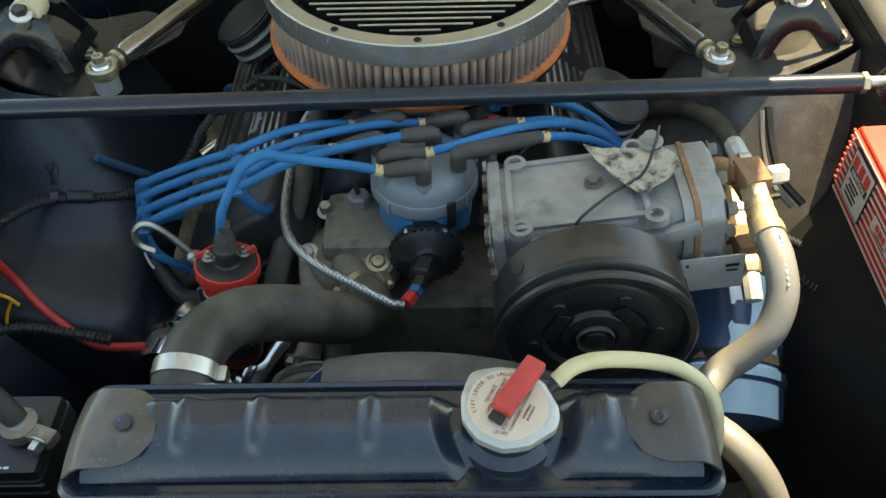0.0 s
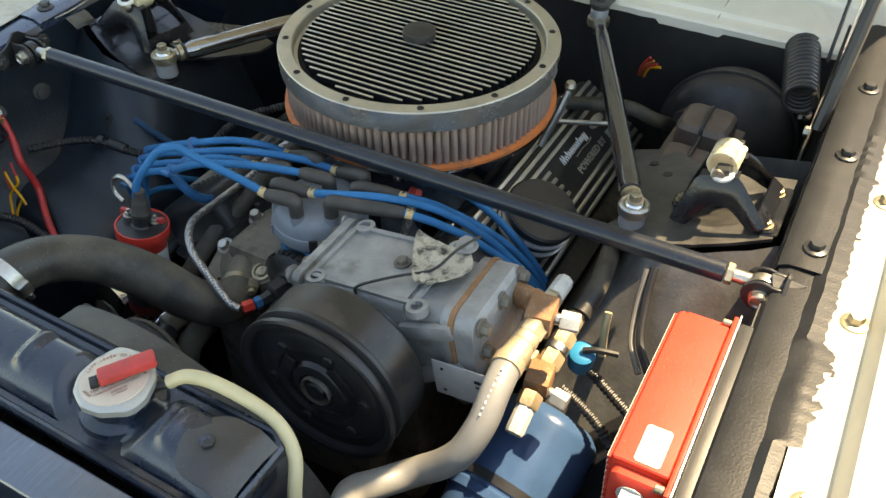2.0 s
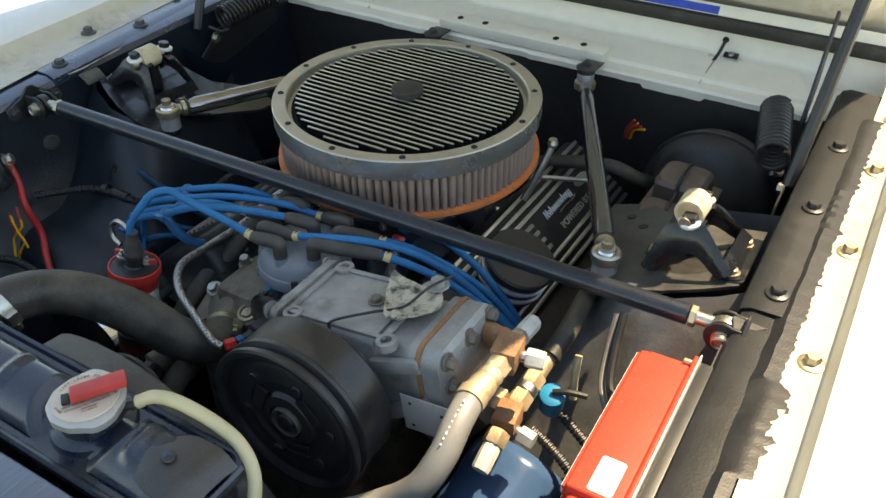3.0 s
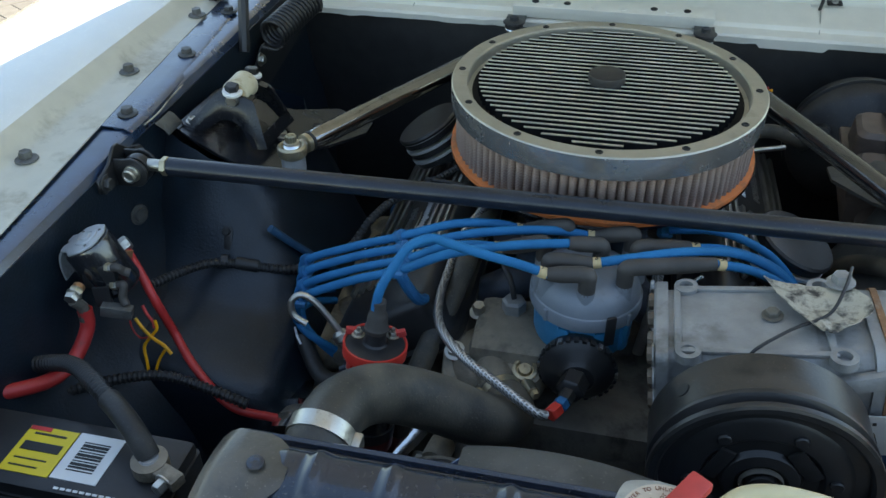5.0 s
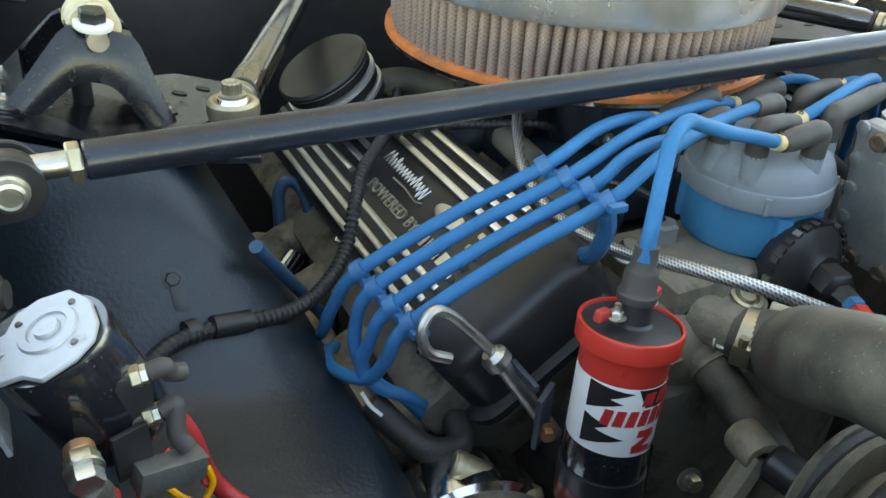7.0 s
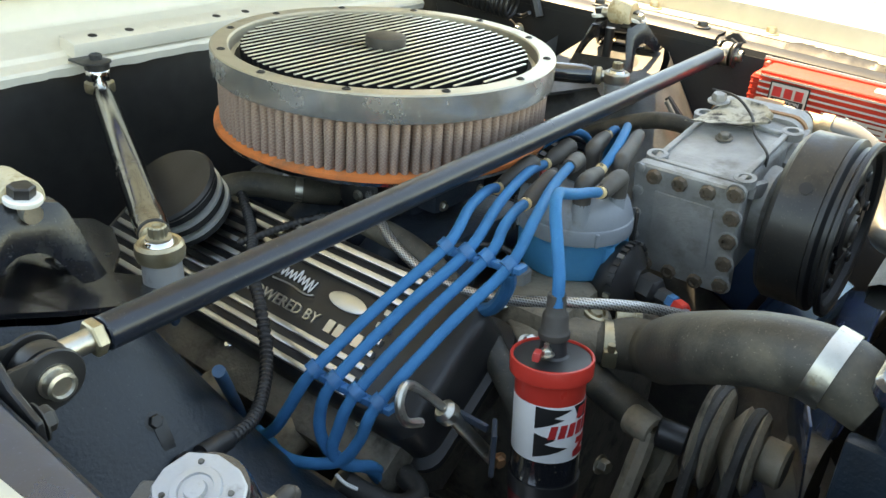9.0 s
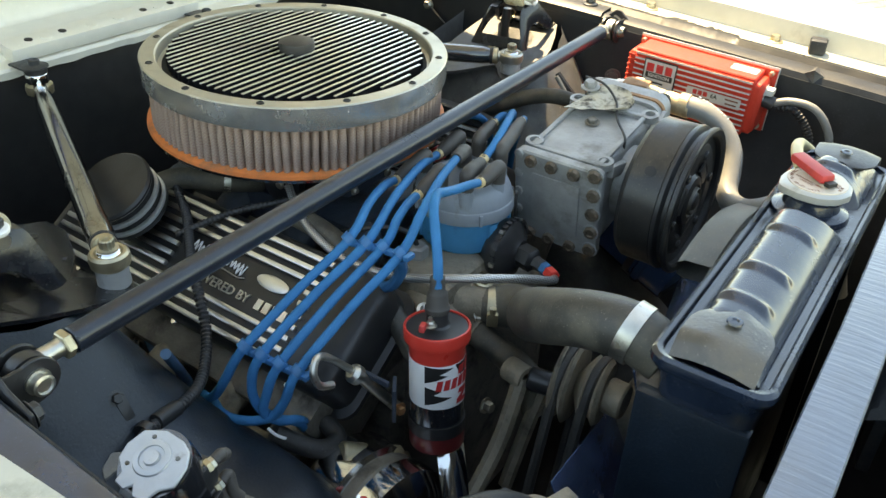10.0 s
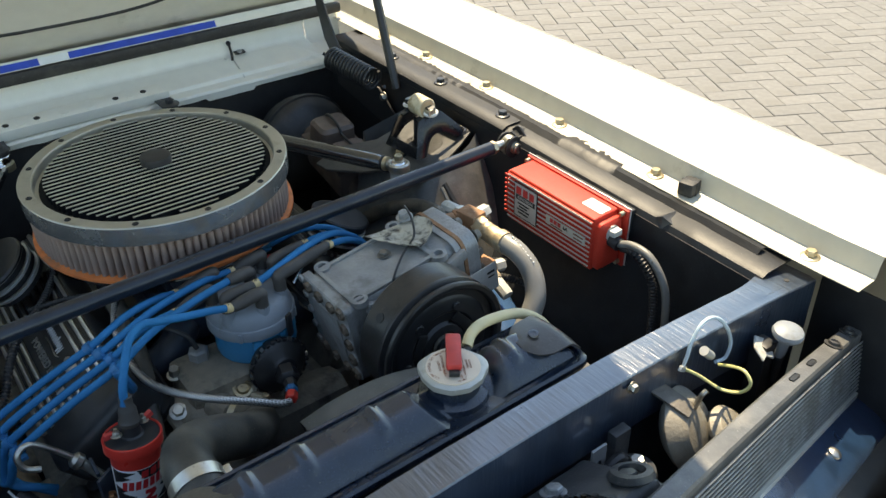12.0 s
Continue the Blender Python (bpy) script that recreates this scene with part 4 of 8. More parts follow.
add_slot.transform(pose(NECK.x + 0.004, NECK.y + 0.004, CZ + 0.019, 0, 0, -36))
part("slot", add_slot, INK, cap)


def arc_text(text, r, a0, size, z, up=1):
    """Letters set round the disc, a0 the angle of the middle in degrees."""
    bm = B()
    step = size * 0.66 / r
    for i, ch in enumerate(text):
        if ch == " ":
            continue
        a = radians(a0) - up * (i - (len(text) - 1) / 2) * step
        add(bm, lettering(ch, size, pose(NECK.x + r * math.cos(a), NECK.y + r * math.sin(a), z, 0, 0, math.degrees(a) - 90 * up), 0.0001))
    return bm


TXT = CZ + 0.0143
part("lettering", arc_text("LIFT LEVER TO UNLOCK CAP", 0.0228, 118, 0.0040, TXT), BROWN_INK, cap)
for text, u, v in (("DO NOT", 0.013, 0.0), ("OPEN WHEN HOT", 0.009, 0.0)):
    part("lettering", lettering(text, 0.0036, pose(NECK.x, NECK.y, TXT, 0, 0, 62) @ pose(0.002, u, 0), 0.0001), BROWN_INK, cap)
for text, u in (("TEST OR REPLACE WHEN", -0.0055), ("CHANGING COOLANT", -0.0095), ("ASSEMBLED", -0.0135), ("IN MEXICO", -0.0165)):
    part("lettering", lettering(text, 0.0034 if u > -0.012 else 0.0024, pose(NECK.x, NECK.y, TXT, 0, 0, 62) @ pose(0.0, u, 0), 0.0001), BROWN_INK, cap)
part("lettering", lettering("13 LBS", 0.0034, pose(NECK.x - 0.006, NECK.y - 0.0215, TXT, 0, 0, -8), 0.0001), BROWN_INK, cap)

otube = thing("overflow_tube", (0.22, 0.40, 0.7), "yellowed clear overflow tube from the radiator neck", "hose")
part("tube", tube([NECK + Vector((0.034, 0.022, 0.022)), (0.130, 0.388, 0.922), (0.152, 0.394, 0.921), (0.186, 0.398, 0.912), (0.211, 0.397, 0.901), (0.229, 0.388, 0.886), (0.236, 0.374, 0.862), (0.237, 0.364, 0.82), (0.236, 0.358, 0.74), (0.234, 0.35, 0.60)], 0.0058, 12), CREAM_TUBE, otube)
part("clip", lathe([(0.0062, -0.004), (0.0078, -0.004), (0.0078, 0.004), (0.0062, 0.004)], (0.2365, 0.361, 0.785), (0, 0.1, 1), 20), STEEL, otube)

shroud = thing("fan_shroud", (0, 0.44, 0.45), "dull grey fan shroud ring behind the radiator", "fan shroud")
rows = []
for i in range(49):
    a = radians(-85 + 190 * i / 48)
    rows.append([(0.012 + r * math.cos(a), 0.399 + h, 0.648 + r * math.sin(a)) for r, h in ((0.218, 0.0), (0.236, 0.0), (0.240, 0.003), (0.238, 0.026), (0.233, 0.033), (0.218, 0.033), (0.216, 0.026), (0.218, 0.0))])
part("ring", sheet(rows), GREY_DARK, shroud)
part("hub", lathe([(0.05, 0), (0.05, 0.03), (0.02, 0.04), (0, 0.04)], (0.0, 0.43, 0.648), (0, 1, 0), 32), CAST_DARK, shroud)
for k in range(6):
    a = 60 * k + 32
    b = box((0.075, 0.002, 0.13), (0, 0, 0.115), bevel=0.0006)
    b.transform(pose(0.0, 0.448, 0.648, 0, a, 0) @ pose(0, 0, 0, 0, 0, 28))
    part("blade", b, FAN_PAINT, shroud)

# upper hose
uhose = thing("upper_radiator_hose", (-0.1, 0.5, 0.75), "dusty black moulded upper radiator hose", "hose")
HP = [(-0.158, 0.395, 0.856), (-0.156, 0.425, 0.865), (-0.152, 0.465, 0.857), (-0.136, 0.508, 0.831), (-0.102, 0.538, 0.798), (-0.064, 0.556, 0.767), (-0.040, 0.575, 0.750), (-0.037, 0.595, 0.744), (-0.048, 0.614, 0.742), (-0.054, 0.624, 0.742)]
part("hose", tube(HP, 0.026, 32, 10, radii=lambda u: 0.0220 + 0.0036 * math.sin(math.pi * min(1, u * 1.15)) ** 0.7 - 0.0035 * max(0, (u - 0.8) / 0.2) + 0.0006 * math.sin(u * 17)), HOSE, uhose)
part("clamp", clamp_ring((-0.156, 0.425, 0.865), (0.05, 1, 0.2), 0.0246, 0.013, 185), STEEL, uhose, "steel worm-drive clamp")
part("clamp", clamp_ring((-0.0475, 0.6135, 0.742), (-0.5, 0.85, 0), 0.0200, 0.012), GOLD_ZINC, uhose, "dull worm-drive clamp")
part("clamp_screw", add(box((0.012, 0.018, 0.010), (-0.021, 0.613, 0.757), (0, 30, 30), bevel=0.002), hexa((-0.016, 0.606, 0.759), (0.5, -0.85, 0.1), 0.0045, 0.006)), GOLD_ZINC, uhose)

# ---------------------------------------------------------------- strut-tower bar
bar = thing("strut_tower_bar", (0, 0.735, 0.88), "black round strut tower bar across the engine bay", "strut bar")
BL, BR = Vector((-0.438, 0.734, 0.886)), Vector((0.462, 0.753, 0.888))
bd = (BR - BL).normalized()
part("tube", rod(BL, BR, 0.0105, seg=28, bevel=0.001), BAR_BLACK, bar)
for p, d in ((BL, -1), (BR, 1)):
    dd = bd * d
    part("jam_nut", lathe([(0.0098, 0), (0.0108, 0.001), (0.0108, 0.006), (0.0098, 0.007)], p + dd * 0.001, dd, 6), GOLD_ZINC, bar)
    part("threaded_end", rod(p + dd * 0.008, p + dd * 0.028, 0.0068), STEEL, bar)
    c = p + dd * 0.036 + Vector((0, -0.002, -0.004))
    part("rod_end", lathe([(0.009, -0.007), (0.0155, -0.0055), (0.0165, 0), (0.0155, 0.0055), (0.009, 0.007)], c, (0, 1, 0), 32), STEEL if d > 0 else BLACK_SATIN, bar)
    for dy in (-0.011, 0.011):
        ear = lathe([(0.0165, -0.0018), (0.0172, -0.001), (0.0172, 0.001), (0.0165, 0.0018)], c + Vector((0, dy, 0)), (0, 1, 0), 36)
        add(ear, box((0.020, 0.0034, 0.033), tuple(c + Vector((d * 0.011, dy, -0.001))), bevel=0.001))
        part("clevis_ear", ear, BLACK_SATIN, bar)
    back = plate([(-0.044, -0.010), (-0.036, -0.016), (0.036, -0.016), (0.044, -0.010), (0.044, 0.004), (0.020, 0.012), (0.004, 0.026), (-0.004, 0.026), (-0.020, 0.012), (-0.044, 0.004)], 0.004)
    part("clevis_back", moved(back, Matrix(((0, 0, 1, c.x + d * 0.021), (1, 0, 0, c.y), (0, 1, 0, c.z), (0, 0, 0, 1)))), BLACK_SATIN, bar)
    part("pivot_bolt", lathe([(0.0095, 0), (0.0095, 0.0018), (0.0078, 0.002), (0.0080, 0.008), (0.0060, 0.0088), (0.0052, 0.0072), (0, 0.0072)], c + Vector((0, -0.0128, 0)), (0, -1, 0), 24), STEEL, bar)
    part("pivot_nut", hexa(c + Vector((0, 0.0128, 0)), (0, 1, 0), 0.0075, 0.007), STEEL, bar)
    for dy in (-0.034, 0.034):
        part("bracket_bolt", hexa(c + Vector((d * 0.0190, dy, -0.003)), (-d, 0, 0), 0.0070, 0.006), GOLD_ZINC if d > 0 else BLACK_GREY, bar)

# ---------------------------------------------------------------- air cleaner
air = thing("air_cleaner", (0.013, 0.941, 0.85), "round chrome-rimmed air cleaner with finned black lid and dusty pleated filter", "air filter")
AM = pose(0.014, 0.941, 0.937, 1.2, 0, 0)


def on_air(bm):
    bm.transform(AM)
    return bm


part("lid_ring", on_air(lathe([(0.1745, -0.026), (0.1768, -0.0262), (0.1782, -0.025), (0.1785, -0.022), (0.1785, -0.0004)], seg=140, cap=False)), RING, air, "polished outer band")
part("ring_face", on_air(lathe([(0.1785, -0.0004), (0.1772, 0.0011), (0.1612, 0.0011), (0.1598, -0.0004), (0.1590, -0.012), (0.150, -0.013)], seg=140, cap=False)), RING_TOP, air, "dull flat ring face")
part("lid_centre", on_air(lathe([(0.1585, -0.016), (0.158, -0.0125), (0.0, -0.0125)], seg=96)), LID_BLACK, air, "black lid centre")
for k in range(29):
    y = -0.148 + k * 0.296 / 28
    half = math.sqrt(max(0.0, 0.151 ** 2 - y * y)) - 0.004
    if half < 0.02:
        continue
    part("rib", on_air(box((2 * half, 0.0024, 0.0105), (0, y, -0.0070), bevel=0)), LID_BLACK, air)
    part("fin", on_air(box((2 * half, 0.0028, 0.0012), (0, y, -0.0011), bevel=0.0005)), FIN, air, "brushed silver fin" if k == 14 else "")
for k in range(12):
    a = radians(30 * k + 1)
    part("screw", on_air(add(lathe([(0.0042, 0), (0.0042, 0.001), (0.003, 0.0016), (0.0026, 0.0004), (0, 0.0004)], (0.1685 * math.cos(a), 0.1685 * math.sin(a), 0.0008), seg=14), lathe([(0.0026, 0.0), (0.0, 0.0)], (0.1685 * math.cos(a), 0.1685 * math.sin(a), 0.0013), seg=6))), BLACK_SATIN, air)
part("centre_nut", on_air(lathe([(0.021, -0.005), (0.0215, 0.0060), (0.0208, 0.0088), (0.0185, 0.0097), (0.0, 0.0099)], seg=40)), BLACK_PLASTIC, air, "round black centre nut")
bm = B()
N, SUB = 106, 10
lo, hi = [], []
for k in range(N * SUB):
    a = 2 * math.pi * k / (N * SUB)
    wob = 0.0016 * noise.noise((4 * math.cos(a), 4 * math.sin(a), 2.0))
    ph = (k % SUB) / SUB
    sk = 0.015 * noise.noise((11 * math.cos(a), 11 * math.sin(a), 5.0))
    deep = 0.0115 * (0.7 + 0.6 * noise.noise((20 * math.cos(a), 20 * math.sin(a), 9.0)))
    r = 0.1735 + wob - deep * (1 - math.sin(math.pi * ph)) ** 1.5
    for ring, z, q in ((lo, -0.079, 0.0), (hi, -0.024, sk)):
        ring.append((r * math.cos(a + q), r * math.sin(a + q), z))
mid = []
for (x0, y0, z0), (x1, y1, z1) in zip(lo, hi):
    w = 1 + 0.012 * noise.noise((x0 * 60, y0 * 60, 1.0))
    mid.append(((x0 + x1) / 2 * w, (y0 + y1) / 2 * w, -0.052))
vs = [[bm.verts.new(p) for p in ring] for ring in (lo, mid, hi)]
for p, q in zip(vs, vs[1:]):
    for k in range(N * SUB):
        j = (k + 1) % (N * SUB)
        bm.faces.new((p[k], p[j], q[j], q[k]))
part("filter_element", on_air(bm), FILTER, air, "dusty brown pleated filter element under fine gauze")
part("gasket", on_air(lathe([(0.160, -0.083), (0.1775, -0.083), (0.1795, -0.080), (0.1790, -0.0765), (0.1755, -0.0750), (0.160, -0.0750)], seg=96)), ORANGE, air, "orange lower gasket")
part("base_pan", on_air(lathe([(0.06, -0.105), (0.10, -0.100), (0.150, -0.088), (0.176, -0.086), (0.1795, -0.084), (0.1795, -0.081), (0.174, -0.082), (0.06, -0.084)], seg=96)), CHROME, air, "chrome base pan")

# ---------------------------------------------------------------- engine core
engine = thing("engine_block", (0, 0.95, 0.3), "dark oily V8 engine block and cylinder heads", "engine")
part("block", box((0.30, 0.52, 0.34), (0.01, 0.94, 0.50), bevel=0.02), CAST_DARK, engine)
for s in (-1, 1):
    h = box((0.14, 0.48, 0.11), (0, 0, 0), bevel=0.012)
    h.transform(pose(0.01 + s * 0.185, 0.93, 0.675, 0, s * 35, 0))
    part("cylinder_head", h, CAST_DARK, engine)
part("timing_cover", box((0.24, 0.07, 0.30), (0.0, 0.655, 0.55), bevel=0.03), CAST_DARK, engine)
part("oil_pan", box((0.24, 0.40, 0.12), (0.01, 0.90, 0.30), bevel=0.03), BLACK_DUSTY, engine)

intake = thing("intake_manifold", (0.01, 0.90, 0.68), "dark painted intake manifold with runners", "intake manifold")
part("plenum", box((0.15, 0.30, 0.05), (0.01, 0.94, 0.755), bevel=0.015), ENGINE_BLUE, intake)
for s in (-1, 1):
    for y in (0.78, 0.87, 0.98, 1.08):
        part("runner", tube([(0.01 + s * 0.03, 0.92 + (y - 0.92) * 0.6, 0.755), (0.01 + s * 0.07, y, 0.752), (0.01 + s * 0.13, y, 0.715)], 0.022, 14), ENGINE_BLUE, intake)
part("thermostat_boss", box((0.09, 0.09, 0.05), (-0.045, 0.69, 0.745), bevel=0.014), CAST_TAN, intake)

carb = thing("carburetor", (0.013, 0.94, 0.77), "dark metal carburetor under the air cleaner", "carburetor")
part("body", box((0.10, 0.16, 0.05), (0.013, 0.935, 0.805), bevel=0.008), ENGINE_BLUE, carb)
part("float_bowl", box((0.085, 0.03, 0.038), (0.013, 0.845, 0.808), bevel=0.006), ENGINE_BLUE, carb)
for x in (-0.018, 0.044):
    part("bowl_screw", hexa((x, 0.829, 0.797), (0, -1, 0), 0.004, 0.004), STEEL, carb)
part("throat", lathe([(0.06, 0), (0.062, 0.02), (0.055, 0.024)], (0.013, 0.941, 0.826), (0, 0, 1), 32), CAST_DARK, carb)
part("throttle_linkage", tube([(-0.045, 0.93, 0.79), (-0.07, 0.95, 0.785), (-0.08, 1.0, 0.80)], 0.004, 8), STEEL, carb)
part("choke_housing", lathe([(0.022, 0), (0.024, 0.004), (0.024, 0.018), (0.018, 0.022), (0, 0.022)], (-0.048, 0.905, 0.80), (-1, -0.2, 0.1), 24), BLACK_PLASTIC, carb)
part("choke_screw", hexa((-0.07, 0.900, 0.803), (-1, -0.2, 0.1), 0.004, 0.003), STEEL, carb)


def build_valve_cover(s):
    vc = thing("valve_cover", (s * 0.205, 0.92, 0.70), "black cast valve cover with polished fins and raised lettering", "valve cover", "valve covers")
    L, W = 0.455, 0.135
    m = pose(0.008 + s * 0.204, 0.9025 if s < 0 else 0.965, 0.761, 0, s * 35, 0)
    prof = [[(x, y, z) for x, y in rrect(-W / 2 + e, W / 2 - e, -L / 2 + e, L / 2 - e, 0.022)] for e, z in ((-0.007, -0.062), (-0.007, -0.055), (0.0, -0.053), (0.0, -0.010), (0.004, -0.003), (0.008, 0.0))]
    b = loft(prof)
    b.transform(m)
    part("cover", b, BLACK_SATIN, vc)
    # fins run along the cover, the middle ones broken by the name panel
    y0, y1 = -L / 2 + 0.068, L / 2 - 0.015
    for k in range(10):
        x = -0.0565 + k * 0.0125
        if 3 <= k <= 6:
            spans = ((y0, y0 + 0.014), (y0 + 0.195, y1)) if s < 0 else ((y0, y0 + 0.16), (y1 - 0.02, y1))
        else:
            spans = ((y0, y1),)
        for a, c in spans:
            f = box((0.0056, c - a, 0.006), (x, (a + c) / 2, 0.0022), bevel=0.0012)
            f.transform(m)
            part("fin", f, ALU, vc, "polished silver fin")

    def lay(u, v):
        return m @ pose(u, v, 0.0006, 0, 0, -90 if s < 0 else 90)
    mid = y0 + 0.105 if s < 0 else y1 - 0.105
    part("lettering", lettering("POWERED BY", 0.0150, lay(s * 0.014, mid + 0.012 * (1 if s < 0 else -1)), 0.0012), ALU, vc)
    part("brand_bar", bars([(-0.0165, 0, 0.008, 0.0115), (-0.0055, 0, 0.008, 0.0115), (0.0055, 0, 0.008, 0.0115), (0.0165, 0, 0.008, 0.0115)], lay(s * 0.014, mid - 0.066 * (1 if s < 0 else -1)), 0.0018), ALU, vc)
    wave = [lay(-s * 0.012, mid + 0.03 * (1 if s < 0 else -1)) @ Vector((-0.042 + 0.0028 * k, (0.0062 if k % 2 else -0.0050) * (1.35 if k in (1, 3, 7, 21) else 0.75) - 0.004 * (k in (26, 28)), 0.0008)) for k in range(30)]
    part("script_stroke", tube(wave, 0.0008, 6, 4), ALU, vc)
    part("script_stroke", tube([lay(-s * 0.012, mid + 0.03 * (1 if s < 0 else -1)) @ Vector(c) for c in ((-0.010, -0.0095, 0.0006), (0.012, -0.0088, 0.0006), (0.034, -0.0105, 0.0006), (0.044, -0.008, 0.0006))], 0.0009, 6), ALU, vc)
    part("emblem", moved(lathe([(1.0, 0.0), (1.0, 0.7), (0.85, 1.0), (0.0, 1.0)], seg=28), lay(-s * 0.012, mid - 0.05 * (1 if s < 0 else -1)) @ Matrix.Diagonal((0.022, 0.0080, 0.0018, 1))), ALU, vc, "plain oval emblem")
    for x, y in ((-W / 2 - 0.001, -0.17), (-W / 2 - 0.001, 0.0), (-W / 2 - 0.001, 0.17), (W / 2 + 0.001, -0.17), (W / 2 + 0.001, 0.17)):
        p = m @ Vector((x, y, -0.05))
        d = m.to_3x3() @ Vector((0, 0, 1))
        part("hold_down_stud", rod(p, p + d * 0.030, 0.0042, seg=12, bevel=0.001), CHROME, vc)
    part("gasket", moved(loft([[(x, y, z) for x, y in rrect(-W / 2 - 0.006, W / 2 + 0.006, -L / 2 - 0.006, L / 2 + 0.006, 0.024)] for z in (-0.066, -0.0625)]), m), CAST_DARK, vc)
    # breather on the cover
    br = thing("breather_cap", m @ Vector((0, 0, 0)), "stacked black breather cap with bright rings", "breather", "breather caps")
    c = Vector((-0.192, 1.010, 0.786)) if s < 0 else Vector((0.222, 0.848, 0.770))
    d = Vector((-0.60, -0.05, 1) if s < 0 else (0.42, -0.10, 1)).normalized()
    part("stem", rod(c - d * 0.05, c, 0.018), BLACK_SATIN, br)
    for k in range(3):
        part("disc", lathe([(0.036, 0), (0.043, 0.002), (0.0435, 0.009), (0.041, 0.011)], c + d * (0.000 + 0.0155 * k), d, 40), BLACK_SATIN, br)
        if k < (3 if s < 0 else 2):
            part("ring", lathe([(0.0405, 0), (0.0448, 0.0006), (0.0448, 0.0042), (0.0405, 0.0050)], c + d * (0.0095 + 0.0155 * k), d, 40), BREATHER_RING, br, "bright metal ring")
    part("top", lathe([(0.0452, 0), (0.0455, 0.003), (0.0430, 0.0055), (0, 0.007)], c + d * 0.042, d, 40), BLACK_SATIN, br)
    return vc


for s in (-1, 1):
    build_valve_cover(s)


# ---------------------------------------------------------------- tower mounts and braces
def build_mount(s):
    mt = thing("shock_mount", (s * 0.425, 0.885, 0.862), "black arched shock absorber mount with an ivory bushing", "shock mount", "shock mounts")
    cx = 0.424 if s < 0 else 0.434

    def at(u, y, w):
        """A point of the mount: u outwards from its middle, w above the sloping plate."""
        x = cx + u
        return Vector((s * (x - 0.25 * w), y, ztop(x, y) + 0.004 + w))

    # two arched faces joined low down at both sides, the tops bent over
    fo = [(-0.058, 0.0), (-0.052, 0.001), (-0.0485, 0.006), (-0.040, 0.020), (-0.0310, 0.036), (-0.0235, 0.049), (-0.0190, 0.0535), (-0.008, 0.0545), (0.008, 0.0545), (0.0190, 0.0535), (0.0235, 0.049), (0.0310, 0.036), (0.040, 0.020), (0.0485, 0.006), (0.052, 0.001), (0.058, 0.0)]
    fi = [(-0.058, 0.0), (-0.036, 0.0), (-0.031, 0.001), (-0.025, 0.0070), (-0.0190, 0.0140), (-0.014, 0.0190), (-0.009, 0.0222), (-0.004, 0.0235), (0.004, 0.0235), (0.009, 0.0222), (0.014, 0.0190), (0.0190, 0.0140), (0.025, 0.0070), (0.031, 0.001), (0.036, 0.0), (0.058, 0.0)]
    bm = B()

    def face(y0, y1):
        rows = []
        for f in (0.0, 0.33, 0.67, 1.0):
            rows.append([bm.verts.new(at(o[0] * (1 - f) + i[0] * f, y0 + (y1 - y0) * (o[1] * (1 - f) + i[1] * f) / 0.0545 - 0.004 * math.sin(math.pi * f) * (1 if y1 > y0 else -1), o[1] * (1 - f) + i[1] * f)) for o, i in zip(fo, fi)])
        for p, q in zip(rows, rows[1:]):
            for k in range(2, len(fo) - 3):
                bm.faces.new((p[k], p[k + 1], q[k + 1], q[k]))
        return rows[0]
    fr = face(0.842, 0.858)
    re = face(0.934, 0.912)
    for k in (2, len(fo) - 4):
        bm.faces.new((fr[k], fr[k + 1], re[k + 1], re[k]))
    for row, dy in ((fr, 0.012), (re, -0.012)):
        tab = [bm.verts.new(v.co + Vector((0, dy, 0.0006))) for v in row[6:10]]
        for k in range(3):
            bm.faces.new((row[6 + k], row[7 + k], tab[k + 1], tab[k]))
    bmesh.ops.recalc_face_normals(bm, faces=bm.faces)
    bmesh.ops.solidify(bm, geom=list(bm.faces), thickness=0.0026)
    part("arch", bm, MOUNT_BLACK, mt)
    part("foot_strap", moved(plate(rrect(-0.010, 0.010, -0.046, 0.046, 0.005), 0.0035), pose(s * (cx + 0.049), 0.889, ztop(cx + 0.049, 0.889) + 0.0042, 0, math.degrees(math.atan(0.26)) * -s, 0)), MOUNT_BLACK, mt)
    for u, ys in ((-0.047, (0.893,)), (0.049 if s < 0 else 0.045, (0.856, 0.922))):
        for y in ys:
            f = plate([(-0.012, -0.011), (0.008, -0.011), (0.012, -0.007), (0.012, 0.007), (0.008, 0.011), (-0.012, 0.011)], 0.003)
            sl = math.degrees(math.atan(0.26)) * -s
            p = at(u, y, 0.0005)
            sg = s * (1 if u > 0 else -1)
            part("foot", moved(f, pose(p.x, p.y, p.z, 0, sl, 0) @ Matrix.Diagonal((sg, 1, 1, 1))), MOUNT_BLACK, mt)
            part("bolt", lathe([(0.0088, 0), (0.0088, 0.0012), (0.0064, 0.0016), (0.0064, 0.0058), (0.0048, 0.0066), (0.004, 0.0052), (0, 0.0052)], p, (-s * 0.26, 0.05, 1), 20), GOLD_ZINC if s > 0 else STEEL, mt)
    ax = Vector((0, 1, 0))
    bc = at(0.003, 0.877, 0.0545 if s < 0 else 0.0650)
    part("bushing", lathe([(0.0118, -0.0160), (0.0152, -0.0160), (0.0164, -0.0140), (0.0160, 0), (0.0164, 0.0140), (0.0152, 0.0160), (0.0118, 0.0160)], bc, ax, 40), BUSH, mt, "worn ivory bushing")
    part("bushing_core", lathe([(0.0126, -0.0164), (0.0126, 0.0164)], bc, ax, 32), RUST_LIGHT, mt, "tan rubber core")
